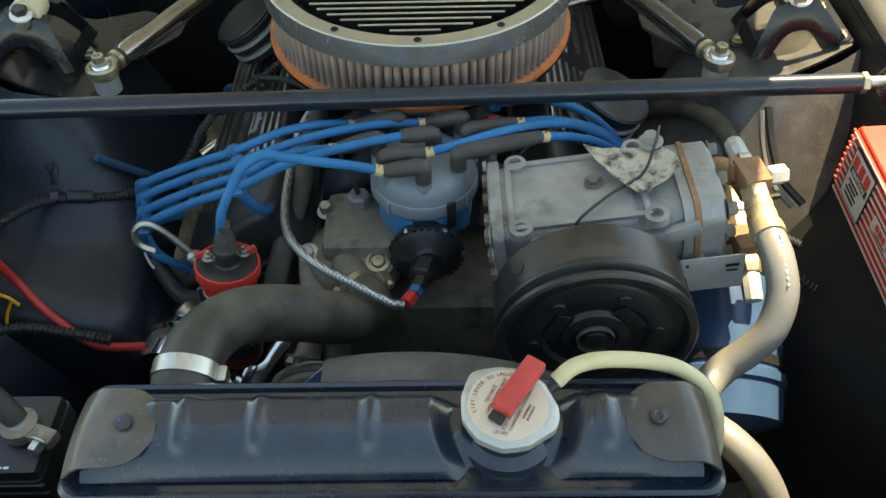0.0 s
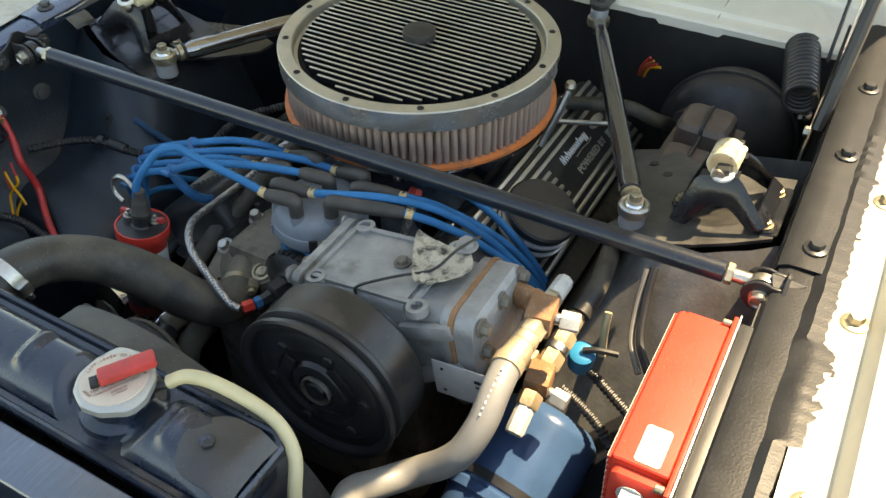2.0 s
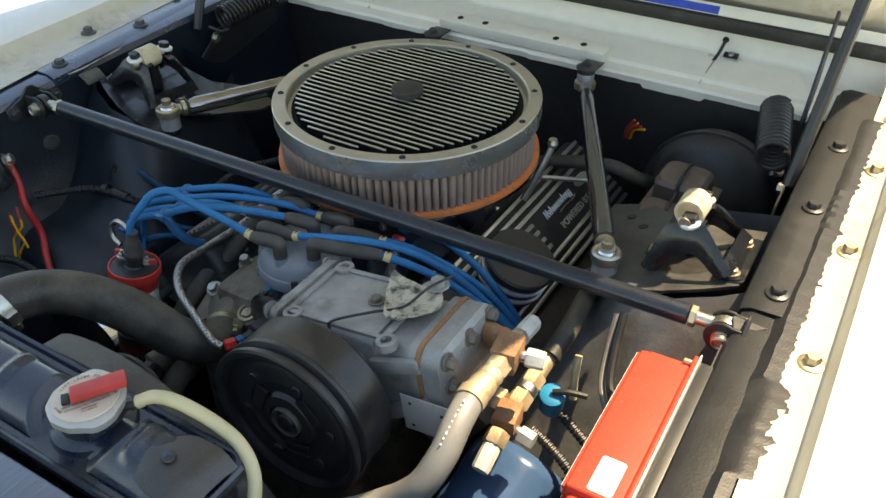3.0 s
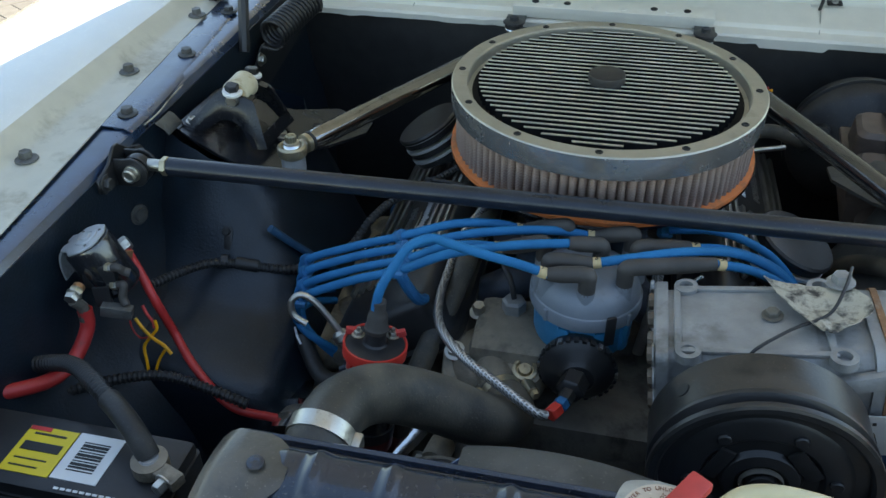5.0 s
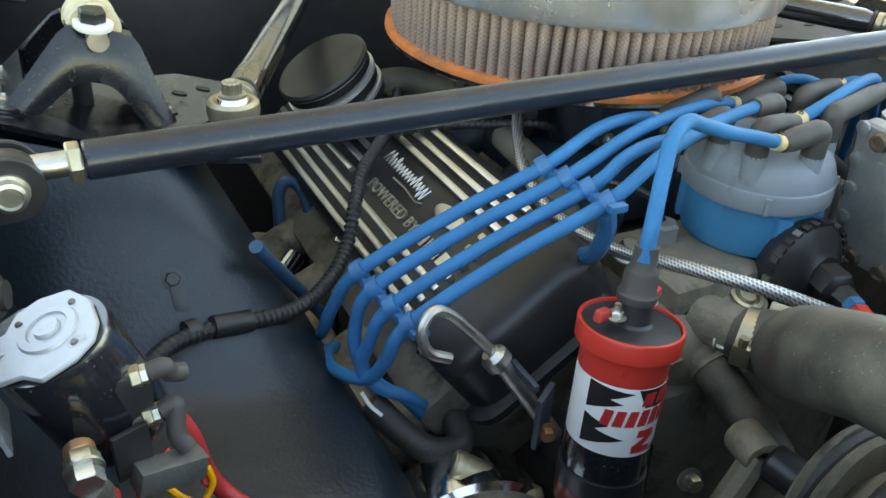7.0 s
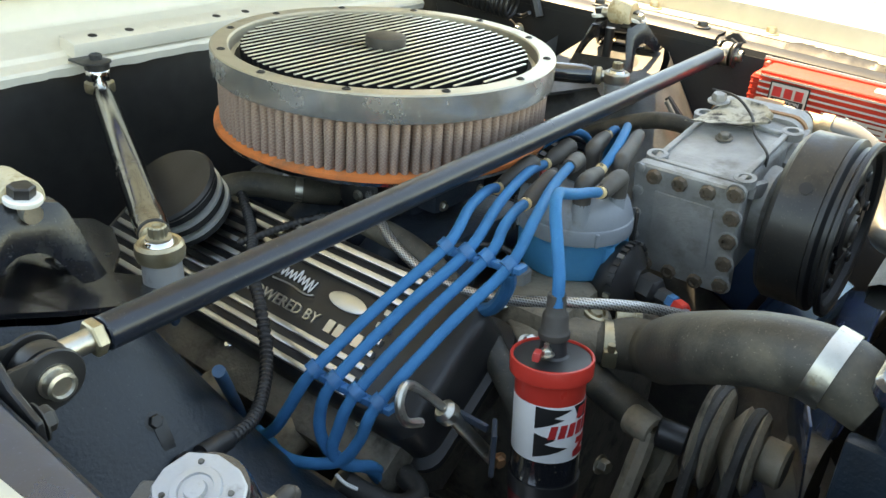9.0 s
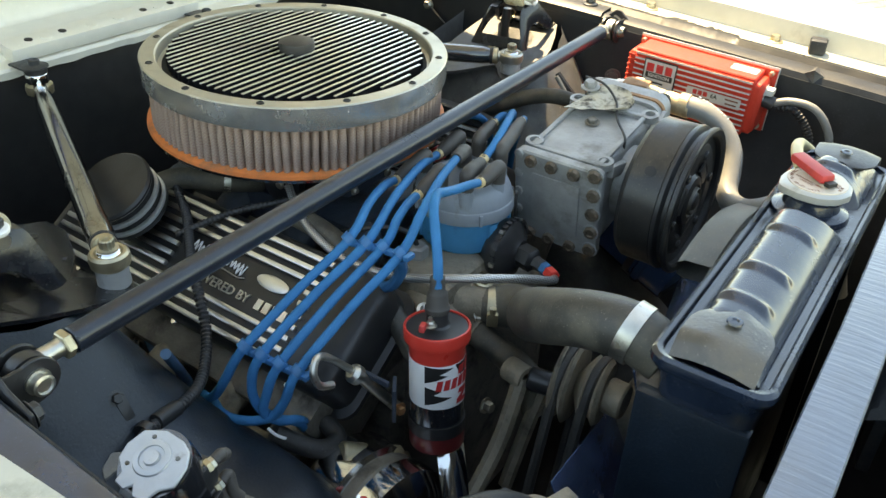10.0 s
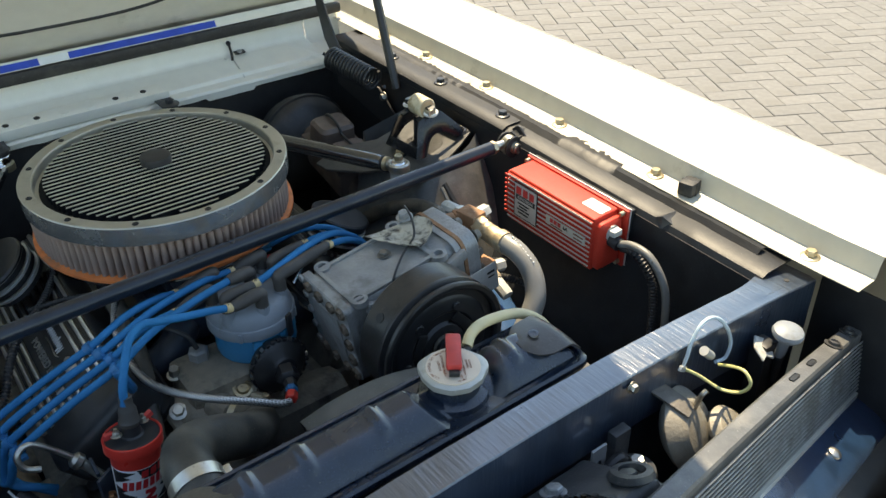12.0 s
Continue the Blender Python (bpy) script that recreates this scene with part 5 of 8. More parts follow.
    part("cross_pin", rod(bc + ax * -0.03 + Vector((0, 0, -0.004)), bc + ax * 0.03 + Vector((0, 0, -0.004)), 0.0065), STEEL, mt)
    for y in (0.857, 0.913):
        p = at(0.004, y, 0.0555)
        part("washer", lathe([(0.0112, 0), (0.0118, 0.001), (0.0118, 0.0035), (0.0105, 0.0045), (0, 0.0045)], p, (-s * 0.1, -0.15 if y < 0.88 else 0.15, 1), 28), WHITE, mt, "pale washer")
        part("nut", lathe([(0.0082, 0), (0.0084, 0.001), (0.0084, 0.0065), (0.007, 0.0075)], p + Vector((0, 0, 0.0045)), (-s * 0.1, -0.15 if y < 0.88 else 0.15, 1), 6), BLACK_SATIN, mt)
    return mt


def build_brace(s):
    br = thing("cowl_brace", (s * 0.34, 0.84, 0.86), "polished tubular brace from shock tower to cowl", "strut brace", "cowl braces")
    a = Vector((-0.3375, 0.834, 0.8640)) if s < 0 else Vector((0.346, 0.837, 0.8620))
    b = Vector((-0.138, 1.253, 0.8545)) if s < 0 else Vector((0.144, 1.253, 0.857))
    d = (b - a).normalized()
    part("tube", tube([a + d * 0.030, a + d * 0.04, a + d * 0.07, b - d * 0.07, b - d * 0.035], 0.0125, 28, radii=lambda u: 0.0105 + 0.0022 * min(1, 6 * u, 6 * (1 - u)), smooth=False), BRACE_CHROME if s < 0 else BLACK_GLOSS, br, "chromed tube" if s < 0 else "black tube")
    part("seal", lathe([(0.0112, 0), (0.0122, 0.0008), (0.0122, 0.0032), (0.0112, 0.004)], a + d * 0.0268, d, 28), RUBBER, br, "black rubber ring")
    part("jam_nut", lathe([(0.0095, 0), (0.0115, 0.001), (0.0115, 0.0065), (0.0105, 0.0075)], a + d * 0.019, d, 24), GOLD_ZINC, br)
    part("shank", rod(a + d * 0.012, a + d * 0.03, 0.0075), STEEL, br)
    part("rod_end", lathe([(0.0118, 0.0048), (0.0128, 0.0066), (0.0150, 0.0072), (0.0172, 0.0050), (0.0178, 0.0), (0.0168, -0.0055), (0.0145, -0.0076), (0.010, -0.0076)], a, (0, 0, 1), 40), GOLD_ZINC if s < 0 else STEEL, br)
    part("spacer", lathe([(0.0135, ztop(a.x, a.y) - a.z), (0.0145, ztop(a.x, a.y) - a.z + 0.001), (0.0142, -0.0078), (0.011, -0.0072)], a, (0, 0, 1), 28), ZINC, br, "bright zinc spacer")
    part("ball", lathe([(0.0122, 0.0), (0.0116, 0.0050), (0.0095, 0.0088), (0.0085, 0.0094)], a, (0, 0, 1), 28), CHROME, br, "polished ball")
    part("washer", lathe([(0.0092, 0), (0.0092, 0.0018), (0.008, 0.0022)], a + Vector((0, 0, 0.0090)), (0, 0, 1), 24), STEEL, br)
    hd = lathe([(0.0066, 0), (0.0068, 0.001), (0.0068, 0.0075), (0.0058, 0.0085), (0.004, 0.0085), (0.0035, 0.0065), (0, 0.0065)], a + Vector((0, 0, 0.0110)), (0, 0, 1), 24)
    for i, v in enumerate(hd.verts):
        if i % 2:
            r = Vector((v.co.x - a.x, v.co.y - a.y, 0)) * 0.12
            if r.length > 0.0006:
                v.co -= r
    part("bolt_head", hd, GOLD_ZINC, br, "twelve-point bolt head", flat=True)
    part("end_shank", rod(b - d * 0.040, b - d * 0.010, 0.0100), CHROME if s < 0 else STEEL, br)
    part("end_joint", lathe([(0.010, -0.0075), (0.0165, -0.006), (0.0172, 0), (0.0165, 0.005), (0.012, 0.0065)], b, (0, 0, 1), 28), GOLD_ZINC, br)
    part("end_sleeve", lathe([(0.0128, 0.0055), (0.0134, 0.0065), (0.0134, 0.0185), (0.0128, 0.0195)], b, (0, 0, 1), 28), CHROME if s < 0 else ZINC, br, "bright zinc sleeve")
    part("end_bushing", lathe([(0.0125, 0.0195), (0.0140, 0.0205), (0.0140, 0.0265), (0.0130, 0.0275)], b, (0, 0, 1), 28), RUBBER, br, "black rubber bushing")
    part("end_washer", lathe([(0.0160, 0.0275), (0.0168, 0.0282), (0.0166, 0.0296), (0.008, 0.0316)], b, (0, 0, 1), 32), LATCH_STEEL, br)
    part("end_bolt", lathe([(0.0072, 0.0310), (0.0072, 0.0370), (0.0055, 0.0380), (0.0042, 0.0350), (0, 0.0350)], b, (0, 0, 1), 12), LATCH_STEEL, br)
    part("end_tab", box((0.030, 0.036, 0.003), (b.x, b.y + 0.018, b.z + 0.0262), bevel=0.001), LATCH_STEEL, br)
    return br


for s in (-1, 1):
    build_mount(s)
    build_brace(s)

# ---------------------------------------------------------------- compressor
comp = thing("ac_compressor", (0.19, 0.63, 0.70), "grey cast aluminium air-conditioning compressor, weathered", "compressor")
CM = pose(0.199, 0.6205, 0.823, 0, -8.5, 0)


def on_c(bm):
    bm.transform(CM)
    return bm


body = loft([[(x, y, z) for y, z in rrect(-0.048, 0.048, -0.056, 0.052, 0.010)] for x in (-0.098, -0.090, -0.060, 0.02)])
part("crankcase", on_c(body), CAST_ALU, comp)
part("cylinder", on_c(loft([[(x, y, z) for y, z in rrect(-0.046, 0.050, -0.054, 0.050, 0.022)] for x in (0.018, 0.06)])), CAST_ALU, comp)
part("valve_plate", on_c(loft([[(x, y, z) for y, z in rrect(-0.050, 0.054, -0.056, 0.054, 0.018)] for x in (0.060, 0.069)])), CAST_ALU, comp)
part("gasket", on_c(loft([[(x, y, z) for y, z in rrect(-0.0515, 0.0555, -0.0575, 0.0555, 0.018)] for x in (0.0692, 0.0745)])), RUST, comp, "rust-brown head gasket")
part("head", on_c(loft([[(x, y, z) for y, z in rrect(-0.050 + e, 0.054 - e, -0.056 + e, 0.054 - e, 0.018)] for x, e in ((0.0747, 0), (0.094, 0.0), (0.099, 0.006))])), CAST_ALU, comp)
for k in range(4):
    for y in (-0.038, 0.002, 0.042):
        if k in (0, 3) or y != 0.002:
            part("head_bolt", on_c(hexa((0.099, y, -0.042 + k * 0.028), (1, 0, 0), 0.0065, 0.008)), CAST_DARK, comp)
# top cover: raised rim with four bosses
rim = B()
for a, b_ in (((-0.090, -0.042), (0.030, -0.042)), ((-0.090, 0.042), (0.030, 0.042))):
    add(rim, box((b_[0] - a[0], 0.006, 0.004), ((a[0] + b_[0]) / 2, a[1], 0.053), bevel=0.0015))
part("rim", on_c(add(add(rim, box((0.006, 0.090, 0.004), (-0.090, 0, 0.053), bevel=0.0015)), box((0.006, 0.090, 0.004), (0.030, 0, 0.053), bevel=0.0015))), CAST_ALU, comp)
for x, y in ((-0.082, -0.044), (-0.082, 0.044), (0.036, -0.046), (0.030, 0.046)):
    part("boss", on_c(lathe([(0.011, 0), (0.0105, 0.008), (0.006, 0.0085), (0.0055, 0.002), (0, 0.002)], (x, y, 0.0475), (0, 0, 1), 24)), CAST_ALU, comp)
part("cover_bolt", on_c(hexa((-0.012, 0.006, 0.054), (0, 0, 1), 0.0062, 0.005)), CAST_DARK, comp)
# base cover with a row of bolts round its edge
part("base_cover", on_c(loft([[(x, y, z) for y, z in rrect(-0.054 + e, 0.054 - e, -0.062 + e, 0.056 - e, 0.008)] for x, e in ((-0.098, 0), (-0.108, 0.0), (-0.110, 0.002))])), CAST_ALU, comp)
for k in range(5):
    z = -0.050 + k * 0.0255
    part("base_bolt", on_c(lathe([(0.0082, 0), (0.0082, 0.003), (0.0072, 0.0050), (0.0045, 0.0052), (0.004, 0.0025), (0, 0.0025)], (-0.110, -0.0475, z), (-1, 0, 0), 8)), BOLT_BROWN, comp)
    part("base_scallop", on_c(lathe([(0.0100, 0), (0.0096, 0.0012)], (-0.1096, -0.0475, z), (-1, 0, 0), 18)), CAST_ALU, comp)
    part("base_bolt", on_c(lathe([(0.0055, 0), (0.0055, 0.003), (0.004, 0.0036), (0, 0.0036)], (-0.110, 0.0475, z), (-1, 0, 0), 8)), CAST_ALU, comp)
for y in (-0.022, 0.006, 0.032):
    for z in (-0.055, 0.046):
        part("base_bolt", on_c(lathe([(0.0078, 0), (0.0078, 0.003), (0.0068, 0.0050), (0.0045, 0.0052), (0.004, 0.0025), (0, 0.0025)], (-0.110, y, z), (-1, 0, 0), 8)), BOLT_BROWN, comp)
part("web", on_c(box((0.003, 0.060, 0.070), (-0.1105, 0, -0.004), bevel=0.001)), CAST_ALU, comp)
part("nose", on_c(lathe([(0.044, 0), (0.042, 0.012), (0.030, 0.020)], (-0.024, -0.046, -0.004), (0, -1, 0), 36)), CAST_ALU, comp)
for x, z, rr in ((-0.05, 0.030, 20), (0.055, -0.02, -30), (0.045, 0.030, -15)):
    part("rib", on_c(box((0.060, 0.010, 0.016), (x, -0.050, z), (0, rr, 0), bevel=0.004)), CAST_ALU, comp)
part("data_plate", on_c(box((0.062, 0.0015, 0.044), (0.082, -0.0585, -0.018), bevel=0.0006)), SILVER_LABEL, comp, "silver data plate")
for bar_ in ((0.020, 0.010, 0.012, 0.0035), (0.020, 0.003, 0.010, 0.002), (-0.02, 0.014, 0.003, 0.003), (-0.02, -0.014, 0.003, 0.003)):
    part("print_bar", on_c(bars([bar_], pose(0.082, -0.0597, -0.018, 90, 0, 0))), INK, comp)
rows = []
for j in range(13):
    v = j / 12
    lo, hi = -0.016 + 0.036 * v ** 1.3, 0.052 + 0.016 * math.sin(math.pi * v) - 0.014 * v * v
    row = []
    for i in range(15):
        u = i / 14
        x, y = lo + (hi - lo) * u, 0.048 - 0.072 * v - 0.016 * u * (1 - v)
        curl = 0.010 * max(0, abs(u - 0.5) * 2 - 0.6) * (1 + noise.noise((u * 3, v * 3, 4.0))) + 0.007 * max(0, v - 0.7)
        row.append((x, y, 0.0575 + curl + 0.0035 * noise.noise((u * 5, v * 5, 1.0)) + 0.0015 * noise.noise((u * 14, v * 14, 7.0)) + 0.003))
    rows.append(row)
part("foil_label", on_c(sheet(rows, 0.0006)), PEELED, comp, "crumpled peeling black-flecked foil label")
part("foil_bolt", on_c(hexa((0.045, 0.038, 0.066), (0, 0, 1), 0.008, 0.008)), CAST_ALU, comp)
part("wire", tube([CM @ Vector(p) for p in ((-0.035, -0.046, 0.046), (-0.030, -0.044, 0.058), (0.0, -0.020, 0.060), (0.030, -0.004, 0.064), (0.045, 0.020, 0.074), (0.055, 0.050, 0.072))], 0.0015, 8), BLACK_PLASTIC, comp, "thin black clutch wire")

PC = Vector((0.169, 0.483, 0.820))
clutch = part("clutch_pulley", lathe([(0.070, 0.034), (0.0755, 0.016), (0.0760, 0.003), (0.0785, 0.0005), (0.0835, 0.0), (0.0850, 0.0015), (0.0855, 0.005), (0.0855, 0.006), (0.0790, 0.009), (0.0790, 0.013), (0.0850, 0.016), (0.0855, 0.018), (0.0850, 0.0205), (0.083, 0.021), (0.0825, 0.060), (0.079, 0.064), (0.05, 0.064)], PC, (0, 1, 0), 96), BLACK_SATIN, comp, "worn black clutch pulley")
part("drum_band", lathe([(0.0828, 0.0205), (0.0842, 0.0215), (0.0842, 0.058), (0.0828, 0.0595)], PC, (0, 1, 0), 96), DRUM, clutch, "dusty brown-black drum")
part("bright_edge", lathe([(0.0838, 0.0), (0.0858, 0.0012), (0.0860, 0.0026), (0.0850, 0.0030)], PC, (0, 1, 0), 96, False), DRUM, clutch, "worn rim")
part("clutch_face", lathe([(0.0790, 0.003), (0.0775, 0.0085), (0.066, 0.009), (0.062, 0.0065), (0.046, 0.0065), (0.042, 0.010), (0.031, 0.0105), (0.028, 0.006), (0.020, 0.004), (0.017, 0.0065), (0.012, 0.0065), (0.010, 0.001), (0.007, 0.0), (0.001, 0.0)], PC, (0, 1, 0), 64, False), BLACK_SATIN, clutch)
part("hub_ring", lathe([(0.016, 0.001), (0.0165, 0.003), (0.0165, 0.006), (0.011, 0.007)], PC, (0, 1, 0), 28, False), CAST_DARK, clutch)
for k in range(6):
    a = radians(60 * k + 10)
    q = PC + Vector((0.053 * math.cos(a), 0.0035, 0.053 * math.sin(a)))
    part("clutch_rivet", rod(q, q + Vector((0, 0.006, 0)), 0.0055, seg=12, bevel=0.001), BLACK_SATIN, clutch)
for k in range(3):
    a = radians(120 * k + 40)
    q = PC + Vector((0.036 * math.cos(a), 0.0075, 0.036 * math.sin(a)))
    part("spring_leaf", box((0.032, 0.003, 0.013), tuple(q), (0, -math.degrees(a) + 90, 0), bevel=0.001), BLACK_SATIN, clutch)
for a in (141, 21, 261):
    a = radians(a)
    part("clutch_hole", lathe([(0.006, 0), (0.006, 0.0008)], PC + Vector((0.0840 * math.cos(a), 0.038, 0.0840 * math.sin(a))), (math.cos(a), 0, math.sin(a)), 14), INK, clutch)

# service valves and suction hose
valves = thing("service_valves", (0.33, 0.62, 0.75), "rusty brass service valves with pale caps", "valve fitting")


def stack(parent, p0, d, items):
    """A row of turned or six-sided pieces along d: (name, sides, radius, length, material)."""
    p = Vector(p0)
    d = Vector(d).normalized()
    for nm, sides, r, ln, m in items:
        part(nm, lathe([(r * 0.92, 0), (r, ln * 0.12), (r, ln * 0.88), (r * 0.92, ln)], p, d, sides), m, parent)
        p = p + d * ln
    return p


stack(valves, (0.288, 0.655, 0.864), (1, -0.25, 0.05), [("elbow", 16, 0.012, 0.022, RUST), ("nut", 6, 0.014, 0.010, RUST)])
part("valve_block", box((0.026, 0.034, 0.026), (0.326, 0.634, 0.868), (0, 0, 8), bevel=0.003), RUST, valves, "rusty valve block")
stack(valves, (0.326, 0.650, 0.868), (0, 1, -0.12), [("stem_nut", 6, 0.011, 0.012, STEEL), ("dust_cap", 9, 0.0095, 0.030, CAP_PALE)])
stack(valves, (0.338, 0.637, 0.867), (1, 0.25, -0.05), [("side_stem", 12, 0.006, 0.006, STEEL), ("side_cap", 6, 0.0098, 0.018, CAP_PALE)])
stack(valves, (0.3265, 0.620, 0.867), (-0.04, -1, -0.06), [("flare_nut", 6, 0.013, 0.016, RUST_LIGHT), ("collar", 16, 0.0125, 0.012, RUST_LIGHT), ("crimp", 20, 0.0135, 0.036, RUST_LIGHT)])
stack(valves, (0.290, 0.640, 0.792), (1, 0, 0.02), [("elbow", 16, 0.011, 0.022, STEEL), ("nut", 6, 0.013, 0.012, RUST_LIGHT)])
part("valve_block", box((0.025, 0.032, 0.025), (0.336, 0.622, 0.792), (0, 0, 8), bevel=0.003), RUST, valves, "rusty valve block")
stack(valves, (0.3365, 0.606, 0.790), (0, -1, -0.45), [("stem_nut", 6, 0.012, 0.016, RUST_LIGHT), ("dust_cap", 9, 0.0095, 0.028, CAP_PALE)])
stack(valves, (0.348, 0.616, 0.788), (1, -0.1, -0.1), [("side_stem", 12, 0.006, 0.006, STEEL), ("side_cap", 6, 0.0095, 0.016, CAP_PALE)])
stack(valves, (0.3365, 0.638, 0.794), (0.05, 1, 0.22), [("flare_nut", 6, 0.0125, 0.018, RUST_LIGHT), ("collar", 16, 0.012, 0.010, STEEL), ("flare_nut", 6, 0.0125, 0.016, RUST_LIGHT), ("crimp", 16, 0.010, 0.026, RUST_LIGHT)])

shose = thing("suction_hose", (0.3, 0.5, 0.75), "silver-grey refrigerant hose with white print", "hose")
part("ferrule", rod((0.3245, 0.572, 0.866), (0.325, 0.560, 0.866), 0.0148, seg=24), RUST_LIGHT, shose)
for k in range(9):
    part("print_bar", box((0.0012, 0.0016 + 0.0014 * (k % 3 == 0), 0.004), (0.3262 + 0.0008, 0.549 - 0.005 * k, 0.8785 - 0.0015 * k - 0.0009 * max(0, k - 2)), (20, 0, 0), bevel=0), WHITE, shose)
part("hose", tube([(0.3245, 0.566, 0.866), (0.327, 0.538, 0.862), (0.3275, 0.512, 0.846), (0.319, 0.493, 0.823), (0.303, 0.485, 0.803), (0.286, 0.480, 0.788), (0.271, 0.469, 0.781), (0.256, 0.449, 0.784), (0.248, 0.430, 0.794), (0.252, 0.412, 0.804), (0.265, 0.396, 0.806), (0.281, 0.380, 0.797), (0.296, 0.362, 0.775), (0.308, 0.342, 0.735), (0.312, 0.325, 0.68)], 0.0135, 24, 8), HOSE_SILVER, shose)
dhose = thing("discharge_hose", (0.36, 0.75, 0.7), "dark rubber refrigerant hose behind the compressor", "hose")
part("hose", tube([(0.343, 0.705, 0.812), (0.346, 0.740, 0.822), (0.340, 0.790, 0.815), (0.325, 0.86, 0.78), (0.315, 0.93, 0.72), (0.31, 1.0, 0.62)], 0.011, 16), HOSE, dhose)

# blue canister under the valves
can = thing("blue_canister", (0.32, 0.55, 0.55), "glossy blue steel canister below the compressor", "canister")
ca, cd = Vector((0.345, 0.655, 0.690)), Vector((-0.12, -1.0, -0.42)).normalized()
part("shell", lathe([(0.02, -0.006), (0.050, -0.004), (0.058, 0.004), (0.060, 0.012), (0.060, 0.100), (0.064, 0.103), (0.064, 0.112), (0.060, 0.115), (0.058, 0.150), (0.03, 0.16)], ca, cd, 56), BLUE_CAN, can)
part("band", lathe([(0.0605, 0), (0.062, 0), (0.062, 0.010), (0.0605, 0.010)], ca + cd * 0.086, cd, 56), BLACK_SATIN, can, "black clamp band")
belt = thing("lower_pulley", (0.27, 0.45, 0.60), "dark lower pulley with a pale worn rim", "pulley")
part("wheel", lathe([(0.03, 0), (0.066, 0.0), (0.070, 0.003), (0.064, 0.010), (0.070, 0.017), (0.066, 0.020), (0.03, 0.02)], (0.275, 0.455, 0.655), (0.1, 1, 0.25), 56), BLACK_SATIN, belt)
part("worn_rim", lathe([(0.0665, -0.001), (0.0705, 0.0025), (0.0705, 0.0045), (0.0665, 0.0035)], (0.275, 0.455, 0.655), (0.1, 1, 0.25), 56, False), ALU, belt, "pale worn edge")
sensor = thing("pressure_switch", (0.357, 0.69, 0.74), "bright blue pressure switch cap with a black lead", "switch")
part("cap", lathe([(0.013, -0.02), (0.014, 0), (0.0135, 0.006), (0.010, 0.008), (0, 0.008)], (0.357, 0.686, 0.776), (0.1, -0.25, 1), 28), BLUE_DIST, sensor)
part("lead", tube([(0.358, 0.684, 0.786), (0.372, 0.688, 0.790), (0.392, 0.694, 0.789)], 0.0035, 8), BLACK_PLASTIC, sensor)

# ---------------------------------------------------------------- ignition box on the right apron
ibox = thing("ignition_box", (0.45, 0.59, 0.82), "red ribbed ignition control box with silver labels", "ignition box")
u_ = Vector((0, -0.999, -0.04)).normalized()
v_ = Vector((math.cos(radians(2)), 0, math.sin(radians(2))))
w_ = u_.cross(v_).normalized()
IM = Matrix(((u_.x, v_.x, w_.x, 0.438), (u_.y, v_.y, w_.y, 0.684), (u_.z, v_.z, w_.z, 0.889), (0, 0, 0, 1)))
if (IM.to_3x3() @ Vector((0, 0, 1))).z < 0:
    IM = IM @ Matrix.Diagonal((1, 1, -1, 1))


def on_i(bm):
    bm.transform(IM)
    return bm


# local axes: u along the box towards the front, v across its top to the apron, w up
part("case", on_i(box((0.172, 0.046, 0.084), (0.086, 0.024, -0.044), bevel=0.003, seg=3)), RED_BOX, ibox)
for k in range(10):
    part("rib", on_i(box((0.170, 0.0032, 0.0036), (0.086, -0.0004, -0.008 - k * 0.0078), bevel=0.0008)), RED_BOX, ibox)
    part("rib_edge", on_i(box((0.169, 0.0006, 0.0024), (0.086, -0.0022, -0.008 - k * 0.0078), bevel=0)), SILVER_LABEL, ibox, "worn bare rib edge")
for u, sg in ((0.172, 1), (0.0, -1)):
    part("end_cap", on_i(loft([[(u + sg * d, v, w) for v, w in rrect(0.004 + e, 0.046 - e, -0.084 + e, -0.009 - e, 0.006)] for d, e in ((-0.002, 0.0), (0.008, 0.0), (0.012, 0.004), (0.013, 0.008))])), RED_BOX, ibox, "rounded red end cap")
for k in range(9):
    part("rear_rib", on_i(box((0.011, 0.0026, 0.0032), (-0.006, 0.0035, -0.015 - k * 0.0078), bevel=0.0006)), RED_BOX, ibox)
part("mounting_flange", on_i(box((0.202, 0.0045, 0.092), (0.088, 0.0495, -0.046), bevel=0.0015)), RED_BOX, ibox)
part("back_plate", on_i(box((0.204, 0.0016, 0.094), (0.088, 0.0527, -0.045), bevel=0.0004)), SILVER_LABEL, ibox, "bare metal edge plate")
part("rear_pad", on_i(box((0.198, 0.012, 0.088), (0.088, 0.0600, -0.048), bevel=0.002)), BLACK_PLASTIC, ibox)
for u, w in ((-0.006, -0.005), (0.182, -0.005), (-0.006, -0.084), (0.182, -0.084)):
    part("screw", on_i(rod((u, 0.039, w), (u, 0.047, w), 0.0036, seg=12, bevel=0.0008)), GOLD_ZINC, ibox)


def face_m(u, w):
    """A frame on the ribbed face: x along the box to the front, y up."""
    return IM @ Matrix(((1, 0, 0, u), (0, 0, -1, -0.0030), (0, 1, 0, w), (0, 0, 0, 1)))


LG = face_m(0.0415, -0.0400)
part("logo_label", moved(box((0.049, 0.057, 0.0008), bevel=0), LG), INK, ibox, "black-bordered label")
part("logo_panel", moved(box((0.0455, 0.0535, 0.0010), (0, 0, 0.0002), bevel=0), LG), SILVER_LABEL, ibox, "silver label panel")
part("brand_shape", bars([(-0.0145, 0.0165, 0.011, 0.0125), (-0.0005, 0.0165, 0.010, 0.0125), (0.0130, 0.0165, 0.010, 0.0125)], LG @ pose(0, 0, 0.0006)), RED_INK, ibox, "plain red brand shape")
